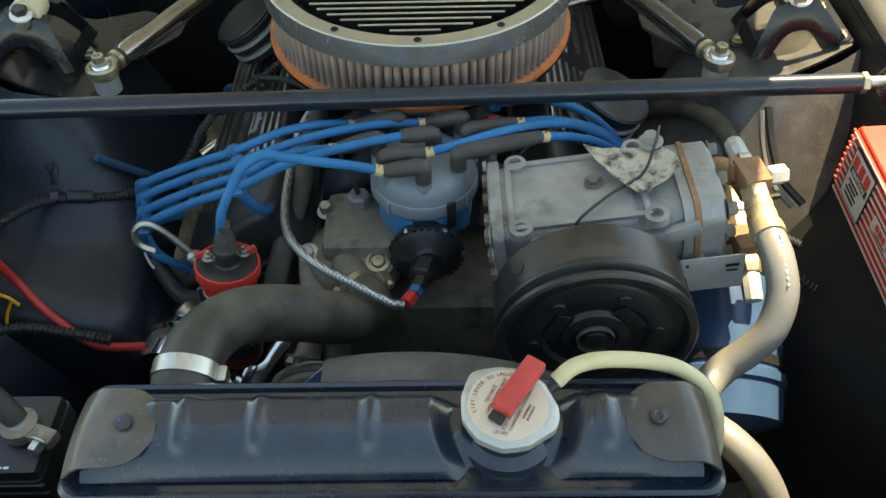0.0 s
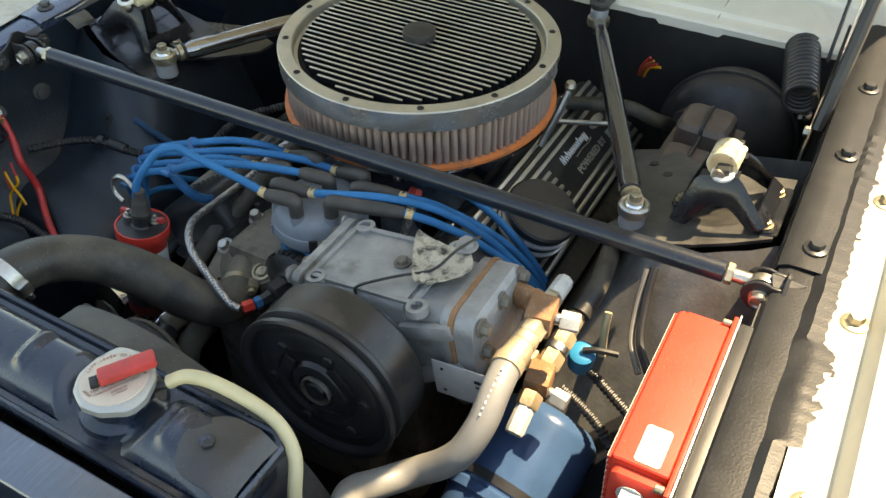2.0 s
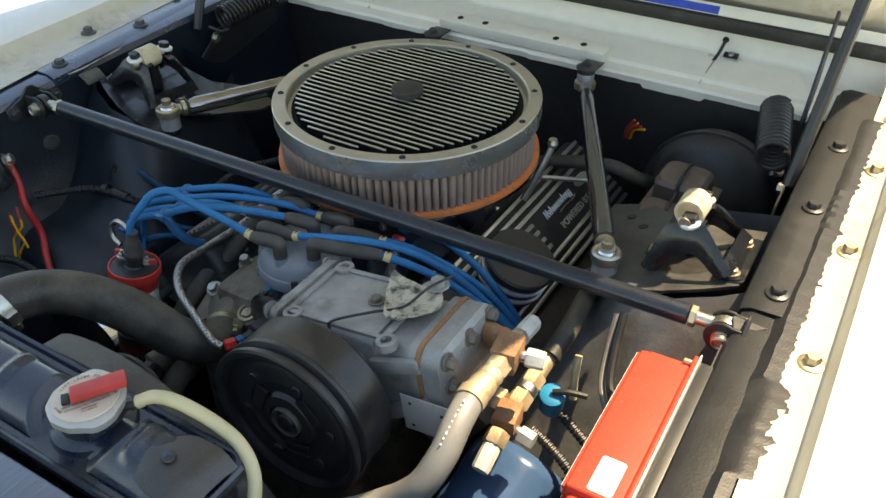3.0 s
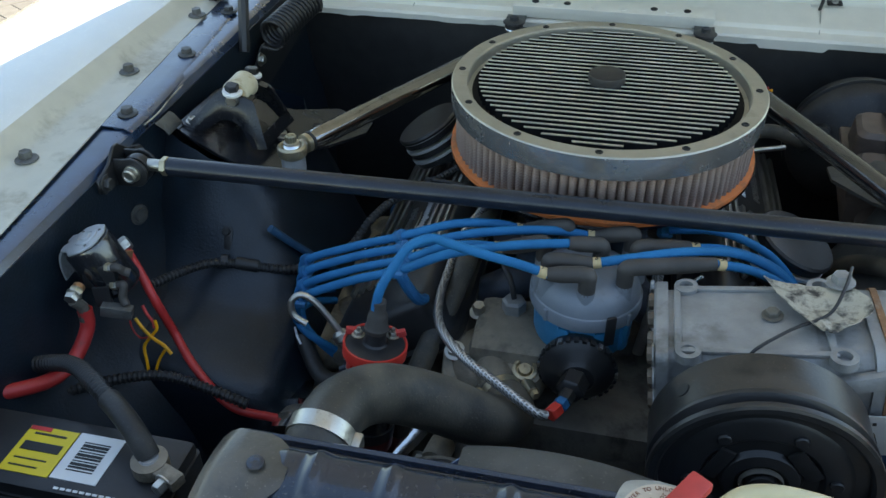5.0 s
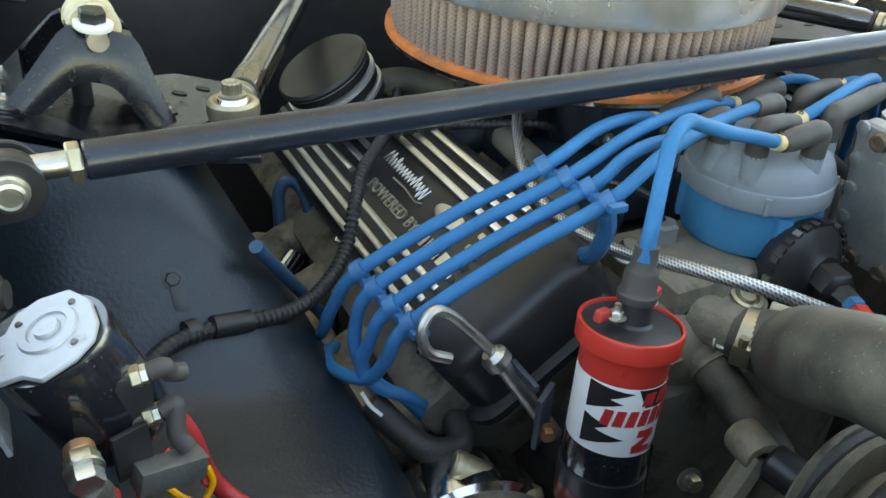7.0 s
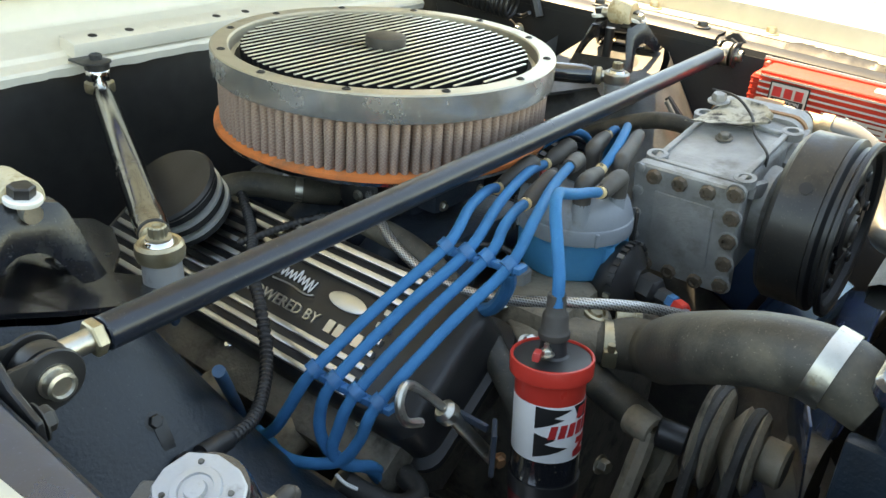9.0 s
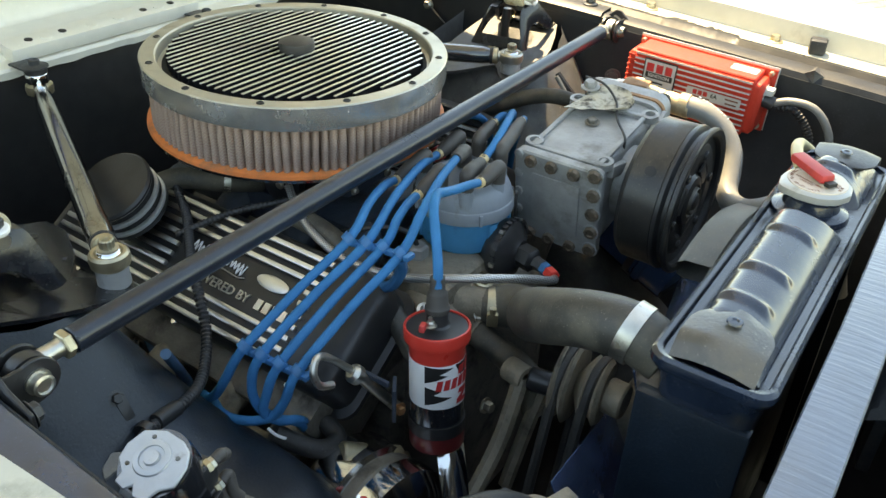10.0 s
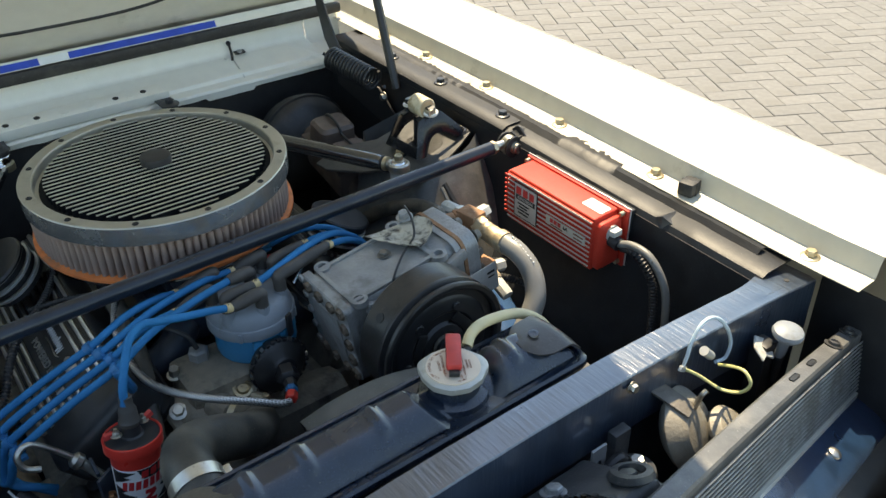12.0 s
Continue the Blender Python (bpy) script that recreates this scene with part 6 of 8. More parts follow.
part("name_band", bars([(0, 0.0050, 0.0405, 0.0085)], LG @ pose(0, 0, 0.0005), 0.0003), INK, ibox)
part("lettering", lettering("IGNITION", 0.0072, LG @ pose(0, 0.0050, 0.0012), 0.0002, bold=True), SILVER_LABEL, ibox)
for y, w in ((-0.0045, 0.024), (-0.0095, 0.018), (-0.0145, 0.026), (-0.0200, 0.022)):
    part("print_bar", bars([(-0.004, y, w, 0.0026)], LG @ pose(0, 0, 0.0006)), INK, ibox)
ML = face_m(0.1235, -0.0420)
part("model_label", moved(box((0.077, 0.0145, 0.0010), bevel=0), ML), SILVER_LABEL, ibox, "silver model label")
part("model_shape", bars([(-0.0265, 0.002, 0.006, 0.0065), (-0.0190, 0.002, 0.006, 0.0065), (-0.0115, 0.002, 0.006, 0.0065)], ML @ pose(0, 0, 0.0005)), RED_INK, ibox, "plain red brand shape")
part("lettering", lettering("6A", 0.0082, ML @ pose(0.001, 0.002, 0.0011), 0.0002, bold=True), INK, ibox)
for x, y, w in ((0.026, 0.003, 0.018), (0.026, -0.003, 0.016), (-0.016, -0.0045, 0.024)):
    part("print_bar", bars([(x, y, w, 0.0018)], ML @ pose(0, 0, 0.0005)), BROWN_INK, ibox)
part("top_label", on_i(plate([(0.133, 0.017), (0.166, 0.017), (0.168, 0.019), (0.168, 0.036), (0.166, 0.038), (0.133, 0.038), (0.131, 0.036), (0.131, 0.019)], 0.0006, pose(0, 0, -0.0016), 0)), SILVER_LABEL, ibox, "scuffed silver sticker")
part("front_label", on_i(lathe([(0.012, 0), (0.012, 0.0006), (0, 0.0006)], (0.1852, 0.024, -0.026), (1, 0, 0), 24)), SILVER_LABEL, ibox, "round silver sticker")
part("connector", on_i(box((0.012, 0.016, 0.009), (0.190, 0.024, -0.022), bevel=0.002)), CAP_PALE, ibox, "pale grey plug")
part("cable_gland", on_i(rod((0.184, 0.024, -0.036), (0.200, 0.024, -0.038), 0.0095, seg=18)), BLACK_PLASTIC, ibox)
loom = thing("ignition_loom", (0.45, 0.42, 0.7), "grey and black ribbed wiring loom from the ignition box", "wiring loom")
g0 = IM @ Vector((0.198, 0.024, -0.037))
part("sheath", tube([g0, g0 + Vector((0.001, -0.022, 0.008)), (0.463, 0.436, 0.852), (0.464, 0.414, 0.832), (0.466, 0.402, 0.80), (0.468, 0.398, 0.74)], 0.0052, 12), HOSE_SILVER, loom)
part("conduit", conduit([g0 + Vector((0.004, -0.004, -0.006)), (0.466, 0.462, 0.842), (0.470, 0.440, 0.822), (0.473, 0.428, 0.79), (0.475, 0.424, 0.72)], 0.006), BLACK_PLASTIC, loom)

# ---------------------------------------------------------------- distributor
dist = thing("distributor", (0.022, 0.70, 0.72), "distributor with a grey cap on a bright blue base", "distributor")
DC = Vector((0.0205, 0.699, 0.0))
POSTS = {"one": (0.060, 0.736), "two": (-0.005, 0.737), "three": (-0.024, 0.703), "four": (0.0215, 0.659), "five": (-0.016, 0.675), "seven": (0.0555, 0.677), "eight": (0.066, 0.713), "coil": (0.031, 0.709)}
part("shaft_housing", lathe([(0.024, 0), (0.027, 0.02), (0.036, 0.055), (0.038, 0.06)], (DC.x, DC.y, 0.711), (0, 0, 1), 32), CAST_DARK, dist)
part("base", lathe([(0.040, 0), (0.048, 0.003), (0.0495, 0.008), (0.0500, 0.040), (0.047, 0.043)], (DC.x, DC.y, 0.768), (0, 0, 1), 48), BLUE_DIST, dist, "bright blue plastic adapter")
for a in (-1.9, -1.2, -0.6, 0.5, 2.4):
    part("base_lug", box((0.012, 0.008, 0.032), (DC.x + 0.0495 * math.cos(a), DC.y + 0.0495 * math.sin(a), 0.790), (0, 0, math.degrees(a) + 90), bevel=0.003), BLUE_DIST, dist)
part("cap", lathe([(0.049, 0), (0.0552, 0.0008), (0.0558, 0.003), (0.0556, 0.013), (0.0548, 0.0150), (0.0535, 0.0158), (0.0528, 0.020), (0.0505, 0.026), (0.047, 0.032), (0.041, 0.036), (0.030, 0.038), (0, 0.0385)], (DC.x, DC.y, 0.809), (0, 0, 1), 72), GREY_CAP, dist, "dusty grey distributor cap")
for px, py in POSTS.values():
    part("cap_tower", lathe([(0.0105, 0), (0.0095, 0.006), (0.0086, 0.010), (0.0082, 0.020)], (px, py, 0.829), (0, 0, 1), 20), GREY_CAP, dist)
for k in range(4):
    a = 0.9 + math.pi * k / 2
    part("cap_rib", box((0.004, 0.004, 0.013), (DC.x + 0.0560 * math.cos(a), DC.y + 0.0560 * math.sin(a), 0.8165), (0, 0, math.degrees(a)), bevel=0.001), GREY_CAP, dist)
for a in (-1.07, 2.07):
    part("clip", box((0.010, 0.0035, 0.034), (DC.x + 0.0575 * math.cos(a), DC.y + 0.0575 * math.sin(a), 0.812), (0, 0, math.degrees(a) + 90), bevel=0.0015), BLACK_PLASTIC, dist)
# vacuum canister with a knurled rim
vac = part("vacuum_canister", lathe([(0.012, -0.03), (0.020, -0.028), (0.036, -0.008), (0.037, 0.0), (0.037, 0.004), (0.030, 0.010), (0.020, 0.014), (0.016, 0.018), (0, 0.019)], (0.022, 0.640, 0.768), (0.05, -1, 0.05), 48), BLACK_SATIN, dist, "black vacuum canister")
for k in range(30):
    a = 2 * math.pi * k / 30
    part("knurl", box((0.0045, 0.006, 0.003), (0.022 + 0.0375 * math.cos(a), 0.638, 0.768 + 0.0375 * math.sin(a)), (0, -math.degrees(a) + 90, 0), bevel=0), BLACK_SATIN if k % 5 else ALU, vac)
part("hex_nut", lathe([(0.013, 0), (0.014, 0.001), (0.014, 0.018), (0.012, 0.020), (0.008, 0.022), (0.007, 0.034)], (0.022, 0.622, 0.770), (-0.25, -1, 0.0), 6), BLACK_SATIN, vac)

# ---------------------------------------------------------------- plug leads
leads = {
    "two": ("7", [(-0.048, 0.742, 0.853), (-0.078, 0.735, 0.861), (-0.120, 0.722, 0.863), (-0.1714, 0.7052, 0.8517), (-0.229, 0.717, 0.822), (-0.2889, 0.7295, 0.7859), (-0.302, 0.744, 0.752), (-0.303, 0.760, 0.724), (-0.299, 0.780, 0.703), (-0.290, 0.800, 0.690)]),
    "one": ("1", [(0.025, 0.738, 0.858), (-0.025, 0.728, 0.865), (-0.095, 0.709, 0.864), (-0.1641, 0.6901, 0.8496), (-0.224, 0.7015, 0.820), (-0.2847, 0.713, 0.7822), (-0.296, 0.718, 0.752), (-0.296, 0.712, 0.728), (-0.287, 0.699, 0.714), (-0.271, 0.692, 0.702), (-0.25, 0.70, 0.67)]),
    "three": ("3", [(-0.064, 0.702, 0.856), (-0.095, 0.693, 0.861), (-0.125, 0.684, 0.859), (-0.156, 0.6762, 0.8468), (-0.218, 0.6855, 0.8165), (-0.2804, 0.695, 0.7784), (-0.294, 0.702, 0.746), (-0.298, 0.703, 0.728), (-0.290, 0.695, 0.716), (-0.272, 0.690, 0.706), (-0.25, 0.70, 0.68)]),
    "coilside": ("", [(0.000, 0.700, 0.872), (-0.05, 0.686, 0.872), (-0.11, 0.665, 0.868), (-0.1579, 0.654, 0.8487), (-0.217, 0.665, 0.8165), (-0.2765, 0.677, 0.7757), (-0.289, 0.684, 0.746), (-0.295, 0.696, 0.724), (-0.304, 0.7155, 0.7145), (-0.307, 0.740, 0.706), (-0.300, 0.765, 0.696), (-0.285, 0.79, 0.68)]),
    "four": ("5", [(-0.015, 0.657, 0.864), (-0.045, 0.654, 0.874), (-0.0757, 0.649, 0.8837), (-0.105, 0.643, 0.895), (-0.1228, 0.6397, 0.901), (-0.141, 0.630, 0.896), (-0.153, 0.619, 0.880), (-0.164, 0.608, 0.860), (-0.169, 0.6035, 0.838)]),
    "five": ("6", [(0.022, 0.682, 0.864), (0.06, 0.688, 0.872), (0.11, 0.703, 0.876), (0.16, 0.724, 0.866), (0.205, 0.748, 0.832), (0.240, 0.768, 0.788), (0.265, 0.785, 0.745), (0.28, 0.80, 0.70)]),
    "seven": ("2", [(0.136, 0.699, 0.869), (0.170, 0.713, 0.857), (0.205, 0.735, 0.830), (0.235, 0.758, 0.793), (0.262, 0.776, 0.755), (0.28, 0.79, 0.70)]),
    "eight": ("8", [(0.113, 0.725, 0.866), (0.150, 0.733, 0.863), (0.190, 0.750, 0.842), (0.222, 0.773, 0.808), (0.250, 0.792, 0.765), (0.27, 0.81, 0.71)]),
}
for key, (num, pts) in leads.items():
    wl = thing("plug_lead", pts[0], "bright blue silicone spark plug lead with a grey boot", "spark plug lead", "spark plug leads")
    part("lead", tube(pts, 0.0046, 12, 8), BLUE_WIRE, wl)
    px, py = POSTS["coil" if key == "coilside" else key]
    tip, nxt = Vector(pts[0]), Vector(pts[1])
    d = (tip - nxt).normalized()
    elbow = Vector((px, py, 0.868))
    el = (elbow - tip).normalized()
    part("boot", tube([tip - d * 0.001, tip.lerp(elbow, 0.25), tip.lerp(elbow, 0.6), elbow - el * 0.006, elbow + Vector((0, 0, -0.002)), Vector((px, py, 0.860)), Vector((px, py, 0.852)), Vector((px, py, 0.845))], 0.0085, 16, 4, radii=lambda u: 0.0064 + 0.0018 * min(1, u * 6)), BOOT, wl, "dark grey rubber boot")
    if num:
        part("number_band", rod(tip - d * 0.002, tip - d * 0.010, 0.0056, seg=16), TAPE, wl, "cream number band")
        q = tip - d * 0.006 + Vector((0, -0.0006, 0.0060))
        part("number", lettering(num, 0.008, Matrix.Translation(q) @ pose(0, 0, 0, 25, 0, -60), 0.0002), INK, wl)

extra = thing("plug_lead", (0.2, 0.8, 0.75), "blue silicone plug lead running behind the compressor", "spark plug lead", "spark plug leads")
part("lead", tube([(0.10, 0.80, 0.835), (0.15, 0.79, 0.846), (0.20, 0.79, 0.826), (0.24, 0.80, 0.780), (0.262, 0.815, 0.73)], 0.0046, 12), BLUE_WIRE, extra)


def build_separator(pts, name_label):
    sp = thing("lead_separator", pts[1], name_label, "wire separator", "wire separators")
    P = [Vector(p) for p in pts]
    for a, b in zip(P, P[1:]):
        part("web", moved(box(((b - a).length, 0.007, 0.006), bevel=0.0015), Matrix.Translation((a + b) / 2 + Vector((0, 0, -0.003))) @ (b - a).to_track_quat("X", "Z").to_matrix().to_4x4()), BLUE_CLIP, sp)
    for i, p in enumerate(P):
        d = Vector((-0.75, 0.3, -0.55)).normalized()
        part("ring", lathe([(0.0048, -0.004), (0.0072, -0.004), (0.0072, 0.004), (0.0048, 0.004)], p, d, 20), BLUE_CLIP, sp)
    part("tab", box((0.012, 0.006, 0.005), tuple(P[-1] + (P[-1] - P[-2]).normalized() * 0.010), bevel=0.001), BLUE_CLIP, sp)
    return sp


build_separator([(-0.1714, 0.7052, 0.8517), (-0.1641, 0.6901, 0.8496), (-0.156, 0.6762, 0.8468), (-0.1579, 0.654, 0.8487)], "blue plastic four-way plug lead separator")
build_separator([(-0.2889, 0.7295, 0.7859), (-0.2847, 0.713, 0.7822), (-0.2804, 0.695, 0.7784), (-0.2765, 0.677, 0.7757)], "blue plastic four-way plug lead separator")
hold = thing("separator_bracket", (-0.16, 0.66, 0.8), "blue bracket holding the plug leads over the cover", "bracket")
part("arm", tube([(-0.158, 0.654, 0.843), (-0.152, 0.658, 0.825), (-0.146, 0.672, 0.80), (-0.142, 0.692, 0.785)], 0.006, 10), BLUE_CLIP, hold)

# ---------------------------------------------------------------- coil
coil = thing("ignition_coil", (-0.182, 0.615, 0.64), "red ignition coil with a black lower half and printed label", "ignition coil")
cb, cax = Vector((-0.185, 0.5866, 0.658)), Vector((0.103, 0.107, 1)).normalized()


def fat(profile):
    return [(r * 1.05, h) for r, h in profile]


part("lower_can", lathe(fat([(0.020, 0.014), (0.0245, 0.016), (0.0252, 0.020), (0.0252, 0.068)]), cb, cax, 48), BLACK_GLOSS, coil)
part("red_foot", lathe(fat([(0.020, 0.0135), (0.0250, 0.0140), (0.0257, 0.016), (0.0257, 0.030), (0.0254, 0.031)]), cb, cax, 48), MAROON, coil, "dark maroon foot ring")
part("label_band", lathe(fat([(0.0253, 0.066), (0.0254, 0.0665), (0.0254, 0.112), (0.0253, 0.1125)]), cb, cax, 48), WHITE, coil, "white printed label band")
part("upper_can", lathe(fat([(0.0252, 0.112), (0.0254, 0.1235), (0.0254, 0.128), (0.0280, 0.1290), (0.0298, 0.1302), (0.0300, 0.1415), (0.0295, 0.1425), (0.0280, 0.1426), (0.0274, 0.1405)]), cb, cax, 56), RED_COIL, coil, "red enamelled can")
part("top", lathe(fat([(0.0276, 0.1395), (0.0272, 0.1412), (0.0245, 0.1418), (0.0120, 0.1424), (0.0102, 0.1440), (0.0096, 0.150), (0.0090, 0.168), (0.008, 0.169)]), cb, cax, 48), BLACK_PLASTIC, coil)
part("tower_boot", lathe(fat([(0.0104, 0.156), (0.0112, 0.158), (0.0112, 0.161), (0.0098, 0.163), (0.0092, 0.174), (0.0084, 0.176), (0.0070, 0.178), (0.0066, 0.190), (0.0058, 0.191), (0.0050, 0.191)]), cb, cax, 36), BOOT, coil, "grey rubber coil boot")
for wx, wy in ((-0.0165, -0.004), (0.0150, 0.006)):
    base_p = cb + cax * 0.1492
    p = Vector((base_p.x + wx, base_p.y + wy, base_p.z - (cax.x * wx + cax.y * wy) / cax.z))
    part("terminal_washer", lathe([(0.0052, 0), (0.0052, 0.001), (0.004, 0.0012)], p, cax, 18), STEEL, coil)
    part("terminal", hexa(p + cax * 0.001, cax, 0.0043, 0.0040), STEEL, coil)
    part("terminal_stud", rod(p + cax * 0.004, p + cax * 0.0090, 0.0020, seg=10), STEEL, coil)
    q = p + Vector((wx * 0.45, 0.003, 0.002))
    part("red_tab", box((0.011, 0.0055, 0.007), tuple(q), (0, 12 if wx < 0 else -12, 20), bevel=0.0014), RED_RUBBER, coil, "red terminal cover")
# label art: plain wedges and bars wrapped round the can
def wrap(bm, r):
    """Bend a flat drawing (x along, y up) round the coil; x = 0 faces the front."""
    f = axis_frame(cb, cax)
    base = math.atan2(-1, 0)
    inv = f.to_3x3().inverted()
    front = inv @ Vector((-0.15, -1, 0))
    a0 = math.atan2(front.y, front.x)
    for v in bm.verts:
        a = a0 + v.co.x / r
        v.co = f @ Vector(((r + v.co.z) * math.cos(a), (r + v.co.z) * math.sin(a), v.co.y))
    return bm


def art(polys, r=0.0277):
    bm = B()
    for poly in polys:
        add(bm, plate(poly, 0.0003, None, 0))
    bmesh.ops.triangulate(bm, faces=bm.faces)
    bmesh.ops.subdivide_edges(bm, edges=[e for e in bm.edges if e.calc_length() > 0.006], cuts=3, use_grid_fill=True)
    return wrap(bm, r)


for g in [[(-0.034, 0.112), (-0.006, 0.1095), (-0.020, 0.104), (-0.012, 0.102), (-0.034, 0.094)], [(-0.004, 0.112), (0.036, 0.112), (0.036, 0.098), (0.002, 0.100)], [(-0.034, 0.090), (-0.018, 0.086), (-0.026, 0.082), (-0.008, 0.078), (-0.034, 0.070)], [(0.036, 0.090), (0.018, 0.082), (0.028, 0.078), (0.012, 0.068), (0.036, 0.066)]]:
    part("label_wedge", art([g], 0.0271), INK, coil, "black wedge shape")
glyphs = [[(x, 0.1015 + 0.0006 * k), (x + 0.0075, 0.1018 + 0.0006 * k), (x + 0.0090, 0.1100 + 0.0006 * k), (x + 0.0018, 0.1097 + 0.0006 * k)] for k, x in enumerate((-0.001, 0.009, 0.019))]
glyphs += [[(x, 0.0865 + 0.0004 * k), (x + 0.0055, 0.0868 + 0.0004 * k), (x + 0.0075, 0.0975 + 0.0004 * k), (x + 0.0022, 0.0972 + 0.0004 * k)] for k, x in enumerate((-0.024, -0.0165, -0.009, -0.0015, 0.006, 0.0135, 0.021))]
glyphs += [[(-0.002, 0.069), (0.011, 0.069), (0.012, 0.073), (0.005, 0.0735), (0.013, 0.080), (0.012, 0.0845), (0.001, 0.0845), (0.0, 0.080), (0.006, 0.0795), (-0.002, 0.0735)]]
for g in glyphs:
    part("brand_shape", art([g], 0.0274), RED_INK, coil, "plain red brand shape")
part("clamp_band", lathe(fat([(0.0256, 0.0315), (0.0264, 0.0315), (0.0264, 0.044), (0.0256, 0.044)]), cb, cax, 48), BLACK_SATIN, coil)
cbr = thing("coil_bracket", (-0.21, 0.63, 0.66), "dark blue steel coil bracket with a brass spacer", "bracket")
part("plate", box((0.022, 0.004, 0.040), (-0.208, 0.622, 0.722), (0, 0, 35), bevel=0.001), ENGINE_BLUE, cbr)
part("arm", box((0.004, 0.030, 0.006), (-0.213, 0.640, 0.742), (0, 0, 0), bevel=0.001), ENGINE_BLUE, cbr)
part("bolt", hexa((-0.207, 0.617, 0.712), (-0.4, -1, 0), 0.005, 0.005), COPPER, cbr)
part("spacer", rod((-0.256, 0.650, 0.672), (-0.208, 0.615, 0.648), 0.0125, seg=32, bevel=0.002), GOLD_ZINC, cbr, "brass-coloured spacer tube")
part("spacer_bolt", hexa((-0.207, 0.6145, 0.6475), (0.9, -0.6, -0.4), 0.007, 0.008), STEEL, cbr)

stud = thing("cover_stud", (-0.138, 0.690, 0.735), "long bright steel stud by the valve cover", "bolt")
part("shank", lathe([(0.0052, 0), (0.0052, 0.036), (0.0046, 0.038), (0.0, 0.038)], (-0.138, 0.690, 0.733), (-0.5, 0.1, 0.8), 6), STEEL, stud)
part("collar", lathe([(0.009, -0.004), (0.0095, 0), (0.0085, 0.004), (0.005, 0.005)], (-0.138, 0.690, 0.733), (-0.5, 0.1, 0.8), 24), STEEL, stud)

# ---------------------------------------------------------------- front of the engine
neck = thing("thermostat_housing", (-0.06, 0.64, 0.72), "tan dusty cast thermostat housing with bolts", "thermostat housing")
part("housing", lathe([(0.046, -0.02), (0.046, 0.006), (0.040, 0.016), (0.026, 0.026), (0.015, 0.029), (0, 0.030)], (-0.066, 0.668, 0.726), (0.1, -0.35, 1), 40), CAST_TAN, neck)
part("spout", rod((-0.064, 0.650, 0.742), (-0.051, 0.620, 0.742), 0.0185, seg=28), CAST_TAN, neck)
part("flange", box((0.090, 0.05, 0.012), (-0.072, 0.656, 0.726), (20, 6, 10), bevel=0.005), CAST_TAN, neck)
part("lobe", lathe([(0.021, -0.03), (0.020, -0.006), (0.0175, -0.002), (0.0175, 0.0)], (-0.029, 0.641, 0.754), (0.0, -0.35, 1), 32), CAST_TAN, neck)
part("plug", lathe([(0.0125, 0), (0.0125, 0.003), (0.0095, 0.0036), (0.0085, 0.0006), (0.0075, 0.0006), (0.006, 0.004), (0, 0.004)], (-0.029, 0.640, 0.754), (0.0, -0.35, 1), 28), GOLD_ZINC, neck)
for p in ((-0.071, 0.641, 0.742), (-0.105, 0.66, 0.748)):
    part("bolt", hexa(p, (-0.1, -0.55, 1), 0.0075, 0.007), STEEL, neck)
send = thing("temperature_sender", (-0.052, 0.712, 0.75), "grey hexagonal temperature sender with a plug", "sensor")
part("hex", lathe([(0.012, 0), (0.013, 0.001), (0.013, 0.022), (0.010, 0.024)], (-0.052, 0.712, 0.760), (0, 0, 1), 6), CAST_ALU, send)
part("base", rod((-0.052, 0.712, 0.745), (-0.052, 0.712, 0.760), 0.009), STEEL, send)
part("stud", hexa((-0.088, 0.705, 0.766), (0, -0.2, 1), 0.007, 0.012), STEEL, send)
part("lead", tube([(-0.052, 0.712, 0.784), (-0.058, 0.722, 0.800), (-0.07, 0.75, 0.80), (-0.08, 0.80, 0.78)], 0.003, 8), BLACK_PLASTIC, send)
bypass = thing("bypass_hose", (-0.1, 0.58, 0.68), "short dusty black bypass hose", "hose")
part("hose", tube([(-0.066, 0.640, 0.724), (-0.067, 0.622, 0.718), (-0.0695, 0.594, 0.709), (-0.072, 0.566, 0.702), (-0.075, 0.545, 0.690), (-0.078, 0.535, 0.66)], 0.0150, 18), HOSE, bypass)
part("clamp", clamp_ring((-0.067, 0.624, 0.7185), (-0.05, -1, -0.3), 0.0153, 0.011), CAST_TAN, bypass)
part("clamp_screw", hexa((-0.068, 0.622, 0.737), (0.5, -0.8, 0.2), 0.005, 0.007), STEEL, bypass)
heater = thing("heater_hose", (-0.13, 0.7, 0.7), "black heater hose beside the valve cover", "hose")
part("hose", tube([(-0.105, 0.86, 0.80), (-0.110, 0.79, 0.795), (-0.118, 0.73, 0.775), (-0.135, 0.67, 0.74), (-0.15, 0.62, 0.69), (-0.15, 0.60, 0.62)], 0.012, 16), HOSE, heater)

braid = thing("braided_line", (-0.05, 0.7, 0.76), "braided steel line with red and blue end fitting", "hose")
part("line", tube([(-0.095, 0.86, 0.825), (-0.109, 0.833, 0.811), (-0.124, 0.797, 0.800), (-0.129, 0.748, 0.789), (-0.126, 0.682, 0.794), (-0.111, 0.624, 0.808), (-0.081, 0.590, 0.806), (-0.043, 0.575, 0.791), (-0.012, 0.566, 0.776), (0.000, 0.568, 0.771)], 0.0046, 14), BRAID, braid)
part("blue_nut", lathe([(0.006, 0), (0.0075, 0.001), (0.0075, 0.008), (0.006, 0.009)], (0.013, 0.590, 0.770), (-0.35, -1, 0.0), 6), BLUE_CLIP, braid, "blue anodised nut")
